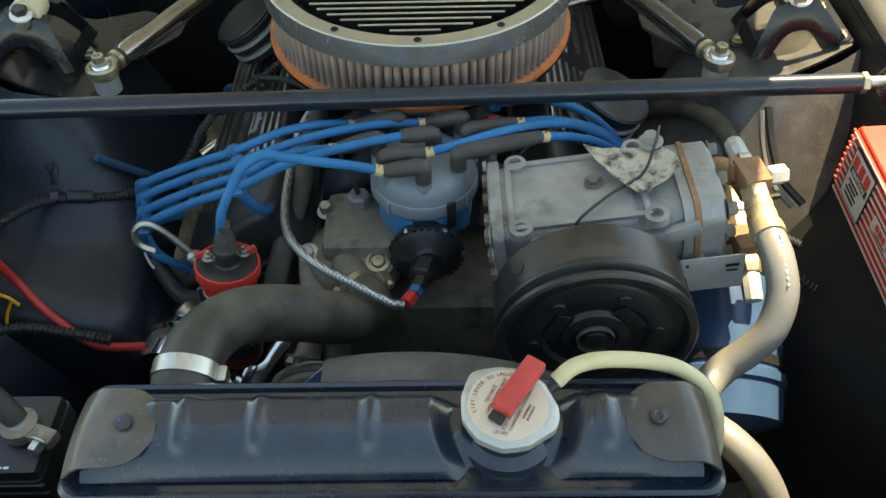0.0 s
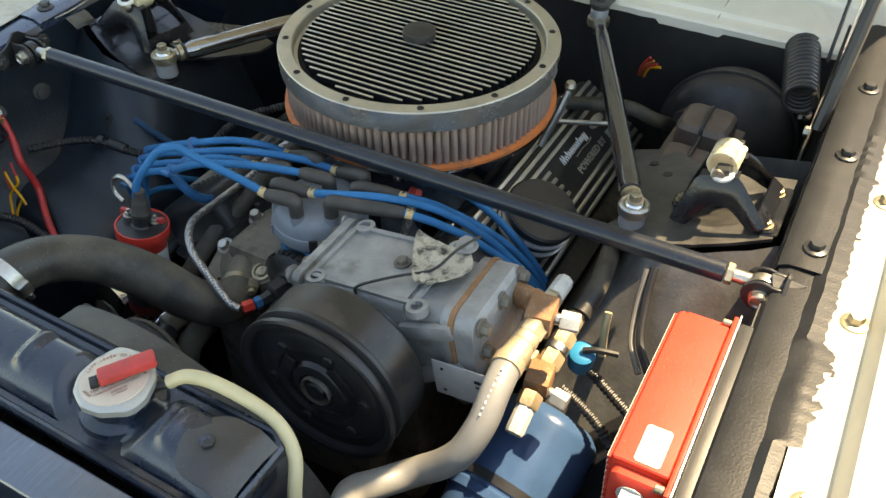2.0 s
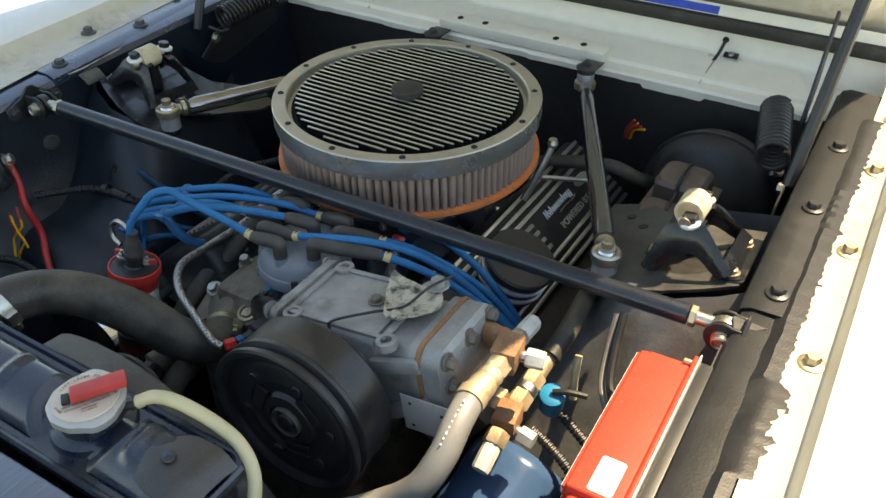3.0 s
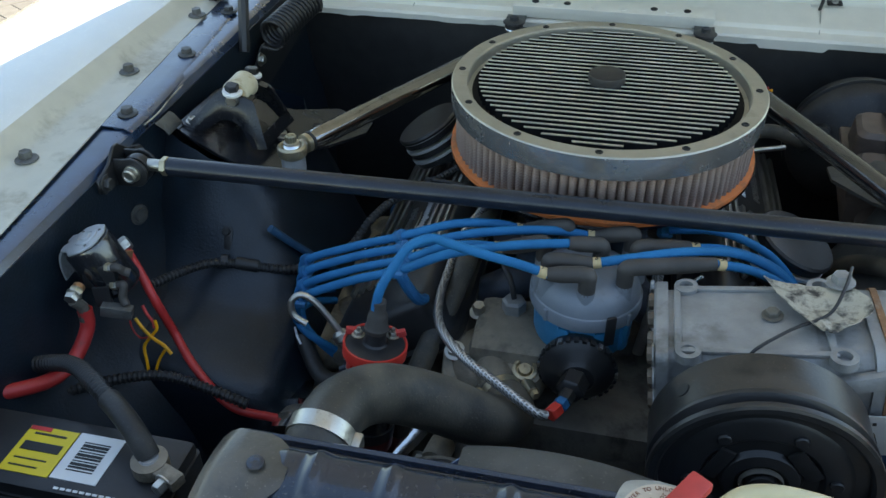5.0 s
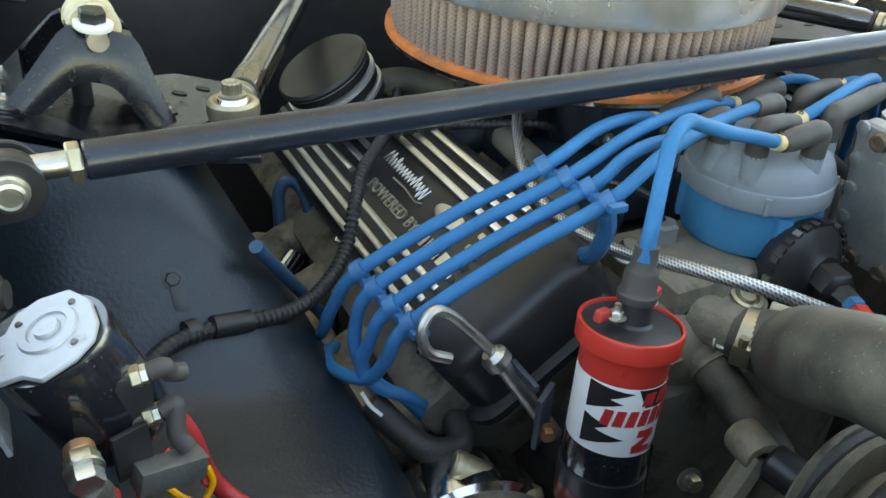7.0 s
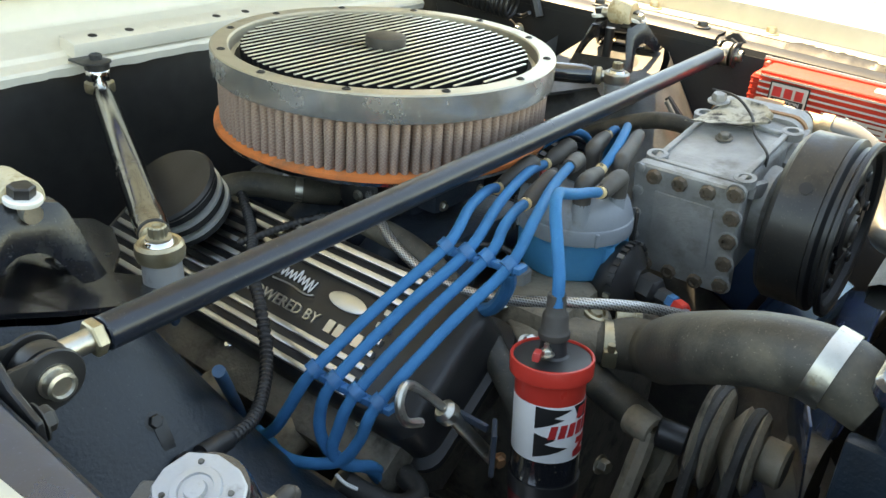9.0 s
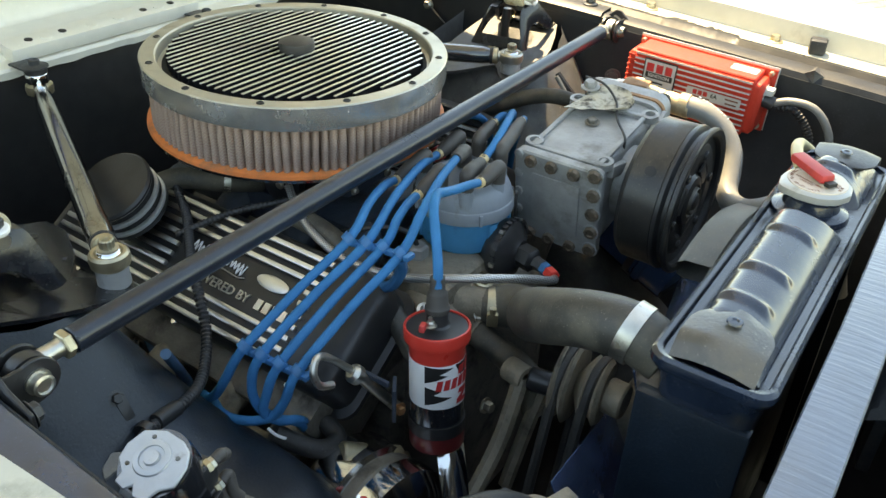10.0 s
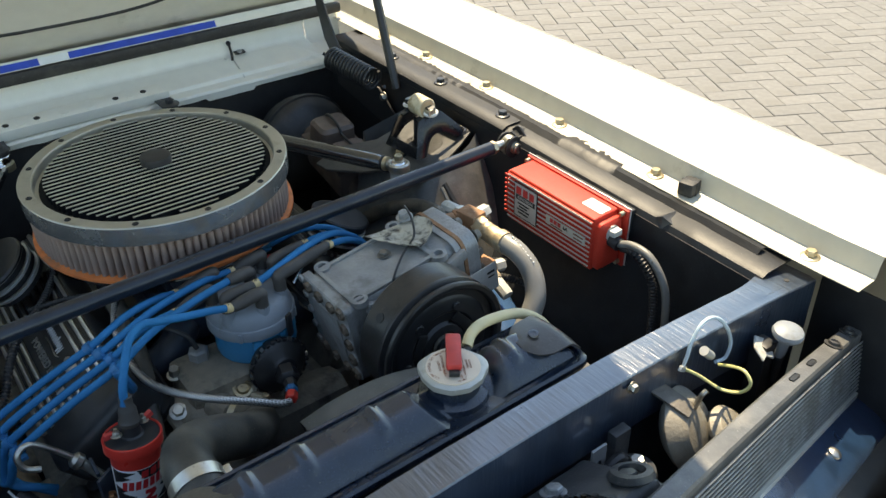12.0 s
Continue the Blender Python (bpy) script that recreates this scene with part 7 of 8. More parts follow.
part("red_nut", lathe([(0.0065, 0), (0.0075, 0.001), (0.0075, 0.012), (0.006, 0.013)], (0.009, 0.581, 0.770), (-0.5, -0.9, 0.05), 6), RED_COIL, braid, "red anodised fitting")
fuel = thing("fuel_line", (0.07, 0.8, 0.8), "clear fuel line with red and blue anodised fittings", "hose")
part("blue_fitting", lathe([(0.007, 0), (0.0085, 0.002), (0.0085, 0.018), (0.006, 0.020)], (0.096, 0.815, 0.838), (0, -0.7, -0.7), 6), BLUE_DIST, fuel, "blue anodised fitting")
part("red_fitting", lathe([(0.0075, 0), (0.009, 0.002), (0.009, 0.016), (0.007, 0.018)], (0.094, 0.795, 0.822), (0, -0.7, -0.9), 6), RED_COIL, fuel, "red anodised fitting")
part("line", tube([(0.094, 0.785, 0.806), (0.094, 0.77, 0.78), (0.090, 0.755, 0.74), (0.085, 0.75, 0.70)], 0.006, 12), BRAID, fuel)

wp = thing("water_pump_pulley", (-0.09, 0.47, 0.68), "dull metal double water pump pulley", "pulley")
WP = Vector((-0.080, 0.462, 0.724))
part("rear_sheave", lathe([(0.02, 0.030), (0.038, 0.030), (0.042, 0.033), (0.034, 0.039), (0.042, 0.045), (0.038, 0.048), (0.02, 0.048)], WP, (-0.1, 1, 0), 56), CAST_TAN, wp)
part("front_sheave", lathe([(0.012, 0.0), (0.030, 0.0), (0.034, 0.004), (0.027, 0.010), (0.034, 0.017), (0.030, 0.020), (0.012, 0.030)], WP, (-0.1, 1, 0), 56), CAST_TAN, wp)
part("hub", rod(WP - Vector((0, 0.02, 0)), WP, 0.018, seg=28, bevel=0.002), CAST_TAN, wp)
for y0, r0, r1 in ((0.501, 0.037, 0.060), (0.472, 0.030, 0.050)):
    belt_ = thing("drive_belt", (WP.x, y0, 0.6), "worn black rubber drive belt round the pump pulley", "belt", "drive belts")
    top_c, low_c = Vector((WP.x, y0, WP.z)), Vector((-0.16, y0, 0.42))
    ax_ = (low_c - top_c).normalized()
    nx_ = Vector((-ax_.z, 0, ax_.x))
    loop_ = [top_c + r0 * (math.cos(a) * nx_ - math.sin(a) * ax_) for a in (math.pi * k / 12 for k in range(13))]
    loop_ += [low_c + 0.04 * (math.cos(a) * nx_ - math.sin(a) * ax_) for a in (math.pi + math.pi * k / 12 for k in range(13))]
    part("belt", tube(loop_ + loop_[:1], 0.0055, 8, smooth=False), RUBBER, belt_)
arm = thing("alternator_bracket", (-0.15, 0.53, 0.55), "cast dark bracket arm by the water pump", "bracket")
part("arm", tube([(-0.100, 0.545, 0.716), (-0.112, 0.545, 0.690), (-0.135, 0.548, 0.640), (-0.200, 0.555, 0.57)], 0.009, 8), CAST_TAN, arm)
part("brace", tube([(-0.078, 0.530, 0.690), (-0.092, 0.535, 0.650), (-0.12, 0.54, 0.58)], 0.008, 8), CAST_TAN, arm)
part("sleeve", rod((-0.088, 0.516, 0.712), (-0.094, 0.540, 0.714), 0.0125, seg=24, bevel=0.002), BLACK_SATIN, arm)
part("boss", lathe([(0.006, 0), (0.012, 0), (0.013, 0.002), (0.013, 0.022), (0.012, 0.024), (0.006, 0.024)], (-0.100, 0.540, 0.716), (0.2, 1, 0), 28, cap=False), CAST_TAN, arm)
part("bolt", hexa((-0.122, 0.570, 0.679), (-0.2, -1, 0.2), 0.006, 0.008), STEEL, arm)
alt = thing("alternator", (-0.235, 0.58, 0.50), "chromed alternator low beside the coil", "alternator")
AX = Vector((-0.15, -1, 0.1)).normalized()
part("rear_case", lathe([(0.03, 0), (0.055, 0.004), (0.062, 0.014), (0.063, 0.050), (0.058, 0.054)], (-0.243, 0.668, 0.610), AX, 48), CHROME, alt, "chrome rear case")
part("stator", lathe([(0.058, 0.054), (0.060, 0.056), (0.060, 0.068), (0.058, 0.070)], (-0.243, 0.668, 0.610), AX, 48), CAST_DARK, alt)
part("front_case", lathe([(0.058, 0.070), (0.063, 0.074), (0.062, 0.096), (0.045, 0.106), (0.015, 0.110)], (-0.243, 0.668, 0.610), AX, 48), CHROME, alt, "chrome front case")
part("strap", sheet([[(-0.170 - 0.030 * u + 0.010 * w, 0.600 - 0.030 * u - 0.004 * w, 0.668 - 0.036 * u - 0.006 * abs(w - 1.5) + 0.004 * math.sin(3 * u)) for w in (0, 1, 2, 3)] for u in (-0.6, -0.3, 0, 0.3, 0.6, 0.9, 1.2, 1.6)], 0.003), CHROME, alt, "bent chrome strap")
part("pulley", lathe([(0.01, 0), (0.034, 0), (0.028, 0.006), (0.034, 0.012), (0.01, 0.014)], Vector((-0.243, 0.668, 0.610)) + AX * 0.118, AX, 40), CAST_DARK, alt)
part("red_terminal", rod((-0.272, 0.640, 0.640), (-0.290, 0.650, 0.632), 0.007, seg=16), RED_RUBBER, alt, "red rubber terminal boot")

dip = thing("oil_dipstick", (-0.23, 0.655, 0.68), "steel oil dipstick with a looped handle", "dipstick")
part("tube", rod((-0.188, 0.632, 0.690), (-0.225, 0.654, 0.749), 0.0055), STEEL, dip)
part("knob", lathe([(0.006, 0), (0.0095, 0.003), (0.0095, 0.010), (0.006, 0.014)], (-0.222, 0.652, 0.744), (-0.55, 0.3, 0.7), 20), STEEL, dip)
part("handle", tube([(-0.228, 0.656, 0.754), (-0.243, 0.660, 0.772), (-0.258, 0.662, 0.788), (-0.270, 0.660, 0.794), (-0.279, 0.656, 0.786), (-0.276, 0.652, 0.772), (-0.262, 0.650, 0.764)], 0.0036, 10), STEEL, dip)
spark = thing("plug_boot", (-0.27, 0.66, 0.66), "black rubber spark plug boot with white print", "spark plug boot")
part("boot", tube([(-0.292, 0.700, 0.700), (-0.280, 0.685, 0.685), (-0.262, 0.668, 0.672), (-0.240, 0.668, 0.668), (-0.232, 0.690, 0.672)], 0.0095, 14), RUBBER, spark)
part("print", tube([(-0.300, 0.698, 0.712), (-0.296, 0.692, 0.704), (-0.290, 0.686, 0.698)], 0.0015, 6), WHITE, spark)
exh = thing("exhaust_manifold", (-0.28, 0.85, 0.62), "brown heat-stained exhaust manifold below the valve cover", "exhaust manifold")
part("log", tube([(-0.285, 0.70, 0.640), (-0.292, 0.80, 0.645), (-0.292, 0.92, 0.645), (-0.285, 1.02, 0.63)], 0.026, 18), CAST_TAN, exh)
for y in (0.715, 0.80, 0.90, 0.985):
    part("port", tube([(-0.230, y, 0.672), (-0.262, y, 0.662), (-0.288, y, 0.645)], 0.019, 14), CAST_TAN, exh)
exr = thing("exhaust_manifold", (0.30, 0.95, 0.62), "dark exhaust manifold on the far bank", "exhaust manifold")
part("log", tube([(0.295, 0.78, 0.640), (0.300, 0.88, 0.645), (0.300, 0.98, 0.645), (0.292, 1.08, 0.63)], 0.026, 18), CAST_DARK, exr)

# harness over the left tower and along the cover
har = thing("wiring_harness", (-0.35, 0.75, 0.74), "black ribbed wiring conduit clipped to the tower", "wiring harness")
part("conduit", conduit([(-0.450, 0.660, 0.775), (-0.431, 0.699, 0.769), (-0.411, 0.725, 0.765), (-0.386, 0.738, 0.760), (-0.357, 0.744, 0.755), (-0.324, 0.760, 0.745), (-0.294, 0.784, 0.742), (-0.267, 0.812, 0.751), (-0.249, 0.839, 0.773), (-0.230, 0.870, 0.784), (-0.207, 0.900, 0.786), (-0.171, 0.946, 0.790), (-0.14, 1.0, 0.80)], 0.0057), BLACK_PLASTIC, har)
part("sleeve", rod((-0.383, 0.7400, 0.760), (-0.358, 0.745, 0.755), 0.0074), BLACK_PLASTIC, har)
part("p_clip", add(lathe([(0.0062, -0.004), (0.0078, -0.004), (0.0078, 0.004), (0.0062, 0.004)], (-0.396, 0.738, 0.762), (1, 0.3, -0.1), 20), box((0.010, 0.003, 0.026), (-0.398, 0.756, 0.776), (-30, 0, 0), bevel=0.001)), BLACK_SATIN, har)
part("clip_bolt", hexa((-0.400, 0.762, 0.787), (0, -0.8, 0.5), 0.0048, 0.004), BLACK_SATIN, har)
vac2 = thing("vacuum_hose", (-0.25, 1.0, 0.7), "dark blue rubber vacuum hose with a loop", "hose")
part("hose", tube([(-0.268, 0.99, 0.655), (-0.265, 1.0, 0.690), (-0.262, 1.005, 0.708), (-0.254, 1.005, 0.716), (-0.244, 1.0, 0.711), (-0.240, 0.985, 0.695), (-0.243, 0.96, 0.672), (-0.252, 0.93, 0.655), (-0.27, 0.88, 0.640), (-0.29, 0.84, 0.62)], 0.0062, 12, 8), SLATE_BLUE, vac2)
part("nipple", rod((-0.290, 0.92, 0.665), (-0.270, 0.94, 0.670), 0.010, seg=18), CHROME, vac2)
vac3 = thing("vacuum_hose", (-0.3, 0.8, 0.73), "straight blue rubber vacuum hose past the tower", "hose")
part("hose", tube([(-0.346, 0.765, 0.797), (-0.333, 0.778, 0.774), (-0.304, 0.809, 0.723), (-0.287, 0.827, 0.692), (-0.268, 0.85, 0.655)], 0.0048, 12), SLATE_BLUE, vac3)
wires = thing("black_cable", (-0.15, 0.95, 0.78), "thin black ribbed cable beside the carburetor", "cable")
part("cable", conduit([(-0.05, 0.86, 0.79), (-0.08, 0.84, 0.815), (-0.115, 0.865, 0.810), (-0.15, 0.90, 0.80), (-0.20, 0.93, 0.785)], 0.0042), BLACK_PLASTIC, wires)
pcv = thing("crankcase_hose", (-0.12, 1.05, 0.8), "dusty black crankcase hose behind the carburetor", "hose")
part("hose", tube([(-0.17, 1.02, 0.795), (-0.135, 1.0, 0.805), (-0.10, 0.96, 0.80), (-0.06, 0.94, 0.79)], 0.013, 16), HOSE, pcv)
part("end_ring", rod((-0.10, 0.962, 0.801), (-0.094, 0.957, 0.800), 0.0145), STEEL, pcv)

# ---------------------------------------------------------------- left apron: solenoid and cables
sol = thing("starter_solenoid", (-0.468, 0.605, 0.80), "black starter solenoid with a pale zinc top plate", "starter solenoid")
sa = Vector((-0.34, -0.10, 1)).normalized()
sp0 = Vector((-0.467, 0.611, 0.867)) - sa * 0.060
part("body", lathe([(0.022, 0), (0.0240, 0.002), (0.0248, 0.006), (0.0248, 0.056), (0.0235, 0.060)], sp0, sa, 40), BLACK_GLOSS, sol)
top = sp0 + sa * 0.060
sx = (Vector((1, 0, 0)) - sa * sa.x).normalized()
sy = sa.cross(sx)
SM = Matrix(((sx.x, sy.x, sa.x, top.x), (sx.y, sy.y, sa.y, top.y), (sx.z, sy.z, sa.z, top.z), (0, 0, 0, 1)))
part("top_plate", moved(plate([(0.0215, -0.006), (0.0205, 0.009), (0.012, 0.0215), (-0.002, 0.024), (-0.013, 0.021), (-0.019, 0.012), (-0.026, 0.011), (-0.027, 0.002), (-0.021, -0.001), (-0.027, -0.006), (-0.025, -0.015), (-0.014, -0.017), (-0.006, -0.024), (0.009, -0.021), (0.018, -0.015)], 0.0026, None, 0.0008), SM @ pose(0.001, 0, 0.003) @ Matrix.Diagonal((0.90, 1, 1, 1))), ZINC, sol, "bright angular zinc plate")
part("top_dimple", moved(lathe([(0.0125, 0), (0.0118, 0.0013), (0.0085, 0.0016), (0.0080, 0.0005), (0.0055, 0.0005), (0.0048, 0.0024), (0.0, 0.0027)], seg=28), SM @ pose(0.001, 0.002, 0.003)), ZINC, sol)
for u, v in ((0.012, 0.012), (0.010, -0.012), (-0.010, 0.013)):
    part("plate_rivet", moved(lathe([(0.0016, 0), (0.0013, 0.0009), (0, 0.001)], (u, v, 0.003), (0, 0, 1), 10), SM), BOLT_GREY, sol)
tongue = sheet([[(-0.022 - 0.010 * u - 0.004 * math.sin(2.5 * u), -0.013 + 0.018 * v - 0.008 * u * (1 - v), 0.0018 - 0.030 * u ** 1.4) for v in (0, 0.33, 0.67, 1)] for u in (0, 0.2, 0.4, 0.6, 0.8, 1)], 0.002)
part("bracket", moved(tongue, SM), ZINC, sol, "folded zinc mounting tongue")
part("rear_ear", moved(plate([(-0.016, 0.018), (-0.006, 0.026), (-0.010, 0.032), (-0.022, 0.028), (-0.026, 0.020)], 0.002), SM @ pose(0, 0, -0.003)), BOLT_GREY, sol)
for p, d in (((-0.465, 0.582, 0.834), (0.05, -1, -0.15)),):
    stack(sol, p, d, [("post", 16, 0.006, 0.005, COPPER), ("nut", 6, 0.0070, 0.006, GOLD_ZINC), ("star_washer", 16, 0.0078, 0.002, STEEL), ("nut", 6, 0.0068, 0.007, STEEL)])
part("terminal", hexa((-0.452, 0.640, 0.842), (0.6, 0.6, 0.4), 0.008, 0.010), STEEL, sol)
part("terminal_strap", box((0.020, 0.003, 0.012), (-0.447, 0.632, 0.838), (0, 20, 40), bevel=0.001), COPPER, sol)
for p, e in (((-0.446, 0.598, 0.848), (-0.420, 0.602, 0.842)), ((-0.444, 0.596, 0.828), (-0.424, 0.588, 0.812))):
    stack(sol, p, (1, -0.1, 0.15), [("stud", 12, 0.0042, 0.005, BOLT_GREY), ("brass_nut", 6, 0.0052, 0.004, GOLD_ZINC), ("steel_nut", 6, 0.0045, 0.003, STEEL)])
    q = Vector(p) + Vector((0.012, -0.001, 0.002))
    part("rubber_boot", tube([q, q + Vector((0.006, 0.0, 0.001)), q.lerp(Vector(e), 0.6), e], 0.0042, 12), BOOT, sol, "bent grey rubber boot")
part("side_case", moved(box((0.034, 0.026, 0.030), bevel=0.004), pose(-0.452, 0.604, 0.838, 0, 6, 12)), BLACK_PLASTIC, sol, "black moulded terminal case")
part("small_block", box((0.030, 0.011, 0.012), (-0.433, 0.584, 0.806), (0, 14, 15), bevel=0.001), BOLT_GREY, sol)
part("side_plate", box((0.016, 0.003, 0.024), (-0.446, 0.586, 0.820), (0, 0, 20), bevel=0.001), BLACK_SATIN, sol)

rc = thing("battery_cable", (-0.46, 0.5, 0.76), "thick red battery cable with a tarnished end", "cable", "red cables")
part("cable", tube([(-0.461, 0.574, 0.812), (-0.462, 0.570, 0.790), (-0.467, 0.548, 0.770), (-0.472, 0.518, 0.768), (-0.490, 0.490, 0.776), (-0.525, 0.465, 0.782)], 0.0074, 14), RED_CABLE, rc)
part("lug", tube([(-0.464, 0.566, 0.828), (-0.461, 0.572, 0.815), (-0.462, 0.571, 0.800)], 0.0058, 12), CAST_DARK, rc, "tarnished cable lug")
rc2 = thing("starter_cable", (-0.42, 0.64, 0.7), "red starter cable running down the wheel house", "cable", "red cables")
part("cable", tube([(-0.447, 0.640, 0.840), (-0.435, 0.637, 0.812), (-0.419, 0.627, 0.786), (-0.409, 0.630, 0.743), (-0.387, 0.614, 0.7215), (-0.357, 0.597, 0.702), (-0.324, 0.584, 0.690), (-0.286, 0.596, 0.672)], 0.0048, 12), RED_CABLE, rc2)
yw = thing("yellow_wires", (-0.42, 0.58, 0.76), "loose yellow and red wires below the solenoid", "wire")
part("wire", tube([(-0.436, 0.610, 0.774), (-0.427, 0.607, 0.762), (-0.415, 0.603, 0.755), (-0.403, 0.600, 0.751), (-0.395, 0.598, 0.742)], 0.0019, 8), YELLOW, yw)
part("wire", tube([(-0.414, 0.611, 0.774), (-0.413, 0.609, 0.764), (-0.421, 0.605, 0.754), (-0.427, 0.600, 0.744), (-0.424, 0.594, 0.731), (-0.422, 0.589, 0.716)], 0.0017, 8), YELLOW, yw)
part("wire", tube([(-0.402, 0.598, 0.746), (-0.409, 0.594, 0.734), (-0.413, 0.590, 0.722), (-0.413, 0.587, 0.712)], 0.0016, 8), YELLOW, yw)
part("red_wire", tube([(-0.431, 0.620, 0.784), (-0.425, 0.616, 0.776), (-0.418, 0.613, 0.770), (-0.416, 0.610, 0.764)], 0.0018, 8), RED_CABLE, yw)
part("dark_red_wire", tube([(-0.447, 0.616, 0.772), (-0.445, 0.612, 0.758), (-0.435, 0.607, 0.750), (-0.423, 0.605, 0.754)], 0.0010, 6), RED_CABLE, yw)

bat = thing("battery", (-0.39, 0.39, 0.58), "black car battery with yellow and white labels", "battery")
BX0, BX1, BY0, BY1, BT = -0.495, -0.288, 0.384, 0.458, 0.790
part("case", box((BX1 - BX0, BY1 - BY0, 0.17), ((BX0 + BX1) / 2, (BY0 + BY1) / 2, BT - 0.085), bevel=0.005), BLACK_PLASTIC, bat)
part("rim", loft([[(x, y, z) for x, y in rrect(BX0 - 0.002, BX1 + 0.002, BY0 - 0.002, BY1 + 0.002, 0.006)] for z in (BT - 0.03, BT - 0.012)]), BLACK_PLASTIC, bat)
part("yellow_label", box((0.046, 0.048, 0.0008), (-0.4125, 0.420, BT + 0.0004), bevel=0), YELLOW_LABEL, bat, "yellow label with plain shapes")
part("label_bars", bars([(0, 0.003, 0.036, 0.009), (0, 0.0165, 0.030, 0.002), (-0.002, -0.010, 0.030, 0.0014), (-0.004, -0.0175, 0.026, 0.0014)], pose(-0.4125, 0.420, BT + 0.0008)), INK, bat)
part("label_red", bars([(-0.012, 0.0215, 0.020, 0.004)], pose(-0.4125, 0.420, BT + 0.0012)), RED_INK, bat)
part("white_label", box((0.042, 0.048, 0.0008), (-0.367, 0.421, BT + 0.0004), bevel=0), WHITE, bat, "white bar-code label")
part("code_bars", bars([(0, -0.014 + 0.0032 * k, 0.024, 0.0010 + 0.0009 * (k % 3)) for k in range(10)], pose(-0.367, 0.421, BT + 0.0008)), INK, bat)
part("edge_print", bars([(-0.034 + 0.0058 * k, 0, 0.0042, 0.0022) for k in range(12)], pose(-0.342, 0.3885, BT + 0.0003)), WHITE, bat, "row of white print along the edge")
for k in range(4):
    part("case_rib", box((BX1 - BX0 + 0.006, 0.004, 0.006), ((BX0 + BX1) / 2, BY0 - 0.002, BT - 0.018 - 0.013 * k), bevel=0.0015), BLACK_PLASTIC, bat)
part("post", lathe([(0.009, 0), (0.008, 0.016), (0.007, 0.017)], (-0.308, 0.421, BT), (0, 0, 1), 20), CAST_ALU, bat)
bcl = thing("battery_clamp", (-0.308, 0.421, 0.790), "grey lead battery clamp with a bolt", "battery clamp")
part("clamp", add(lathe([(0.0095, 0), (0.015, 0.001), (0.015, 0.012), (0.0095, 0.013)], (-0.308, 0.421, 0.793), (0, 0, 1), 24), box((0.030, 0.014, 0.011), (-0.290, 0.413, 0.799), (0, 0, -20), bevel=0.002)), CAST_TAN, bcl)
part("clamp_bolt", hexa((-0.288, 0.405, 0.799), (-0.3, -1, 0), 0.006, 0.008), STEEL, bcl)
bcable = thing("ground_cable", (-0.36, 0.5, 0.75), "black ribbed cable to the battery clamp", "cable")
part("conduit", conduit([(-0.53, 0.52, 0.765), (-0.48, 0.525, 0.780), (-0.435, 0.510, 0.800), (-0.392, 0.480, 0.817), (-0.358, 0.456, 0.822)], 0.0085), BLACK_PLASTIC, bcable)
part("cable", tube([(-0.362, 0.459, 0.824), (-0.338, 0.443, 0.824), (-0.320, 0.431, 0.815), (-0.310, 0.424, 0.803)], 0.0095, 14), RUBBER, bcable)
cond = thing("floor_conduit", (-0.42, 0.56, 0.72), "black ribbed conduit low along the apron", "wiring harness")
part("conduit", conduit([(-0.50, 0.520, 0.730), (-0.45, 0.560, 0.728), (-0.40, 0.580, 0.727), (-0.350, 0.582, 0.716), (-0.31, 0.584, 0.700)], 0.006), BLACK_PLASTIC, cond)

# ---------------------------------------------------------------- rear of the bay
boo = thing("brake_booster", (0.36, 1.22, 0.75), "large round black brake booster on the firewall", "brake booster")
BP = (0.374, 1.205, 0.757)
part("front_shell", lathe([(0.03, -0.050), (0.042, -0.046), (0.062, -0.030), (0.079, -0.024), (0.091, -0.013), (0.0945, -0.003)], BP, (0, 1, 0), 64), BLACK_DUSTY, boo)
part("clamp_rim", lathe([(0.094, -0.003), (0.0985, -0.002), (0.0985, 0.006), (0.094, 0.008)], BP, (0, 1, 0), 64), BLACK_SATIN, boo)
part("rear_shell", lathe([(0.094, 0.006), (0.088, 0.034), (0.05, 0.05)], BP, (0, 1, 0), 64), BLACK_DUSTY, boo)
part("check_valve", rod((0.320, 1.175, 0.787), (0.314, 1.150, 0.794), 0.010, seg=18, bevel=0.002), BLACK_PLASTIC, boo)
mc = thing("brake_master_cylinder", (0.345, 1.05, 0.80), "dusty brown-black brake master cylinder with a wire bail", "master cylinder")
MM = pose(0.362, 1.045, 0.816, 8, 0, -4)
part("body", moved(box((0.075, 0.135, 0.055), (0, 0, -0.035), bevel=0.010), MM), BROWN_PLASTIC, mc)
part("flange", moved(box((0.086, 0.145, 0.008), (0, 0, -0.008), bevel=0.003), MM), BROWN_PLASTIC, mc)
part("front_lid", moved(loft([[(x, y, z) for x, y in rrect(-0.034 + e, 0.034 - e, -0.062 + e, -0.006 - e, 0.012)] for e, z in ((0, -0.004), (0.001, 0.012), (0.006, 0.017))]), MM), BROWN_PLASTIC, mc)
part("rear_lid", moved(loft([[(x, y, z) for x, y in rrect(-0.034 + e, 0.034 - e, 0.002 + e, 0.062 - e, 0.012)] for e, z in ((0, -0.004), (0.001, 0.026), (0.006, 0.032))]), MM), BROWN_PLASTIC, mc)
part("bail", tube([MM @ Vector(p) for p in ((0.006, -0.074, -0.03), (0.004, -0.068, 0.006), (0.003, -0.04, 0.020), (0.002, -0.002, 0.022), (0.001, 0.010, 0.034), (0.0, 0.05, 0.036), (0.0, 0.072, 0.0), (0.0, 0.074, -0.03))], 0.0025, 8), BLACK_SATIN, mc)
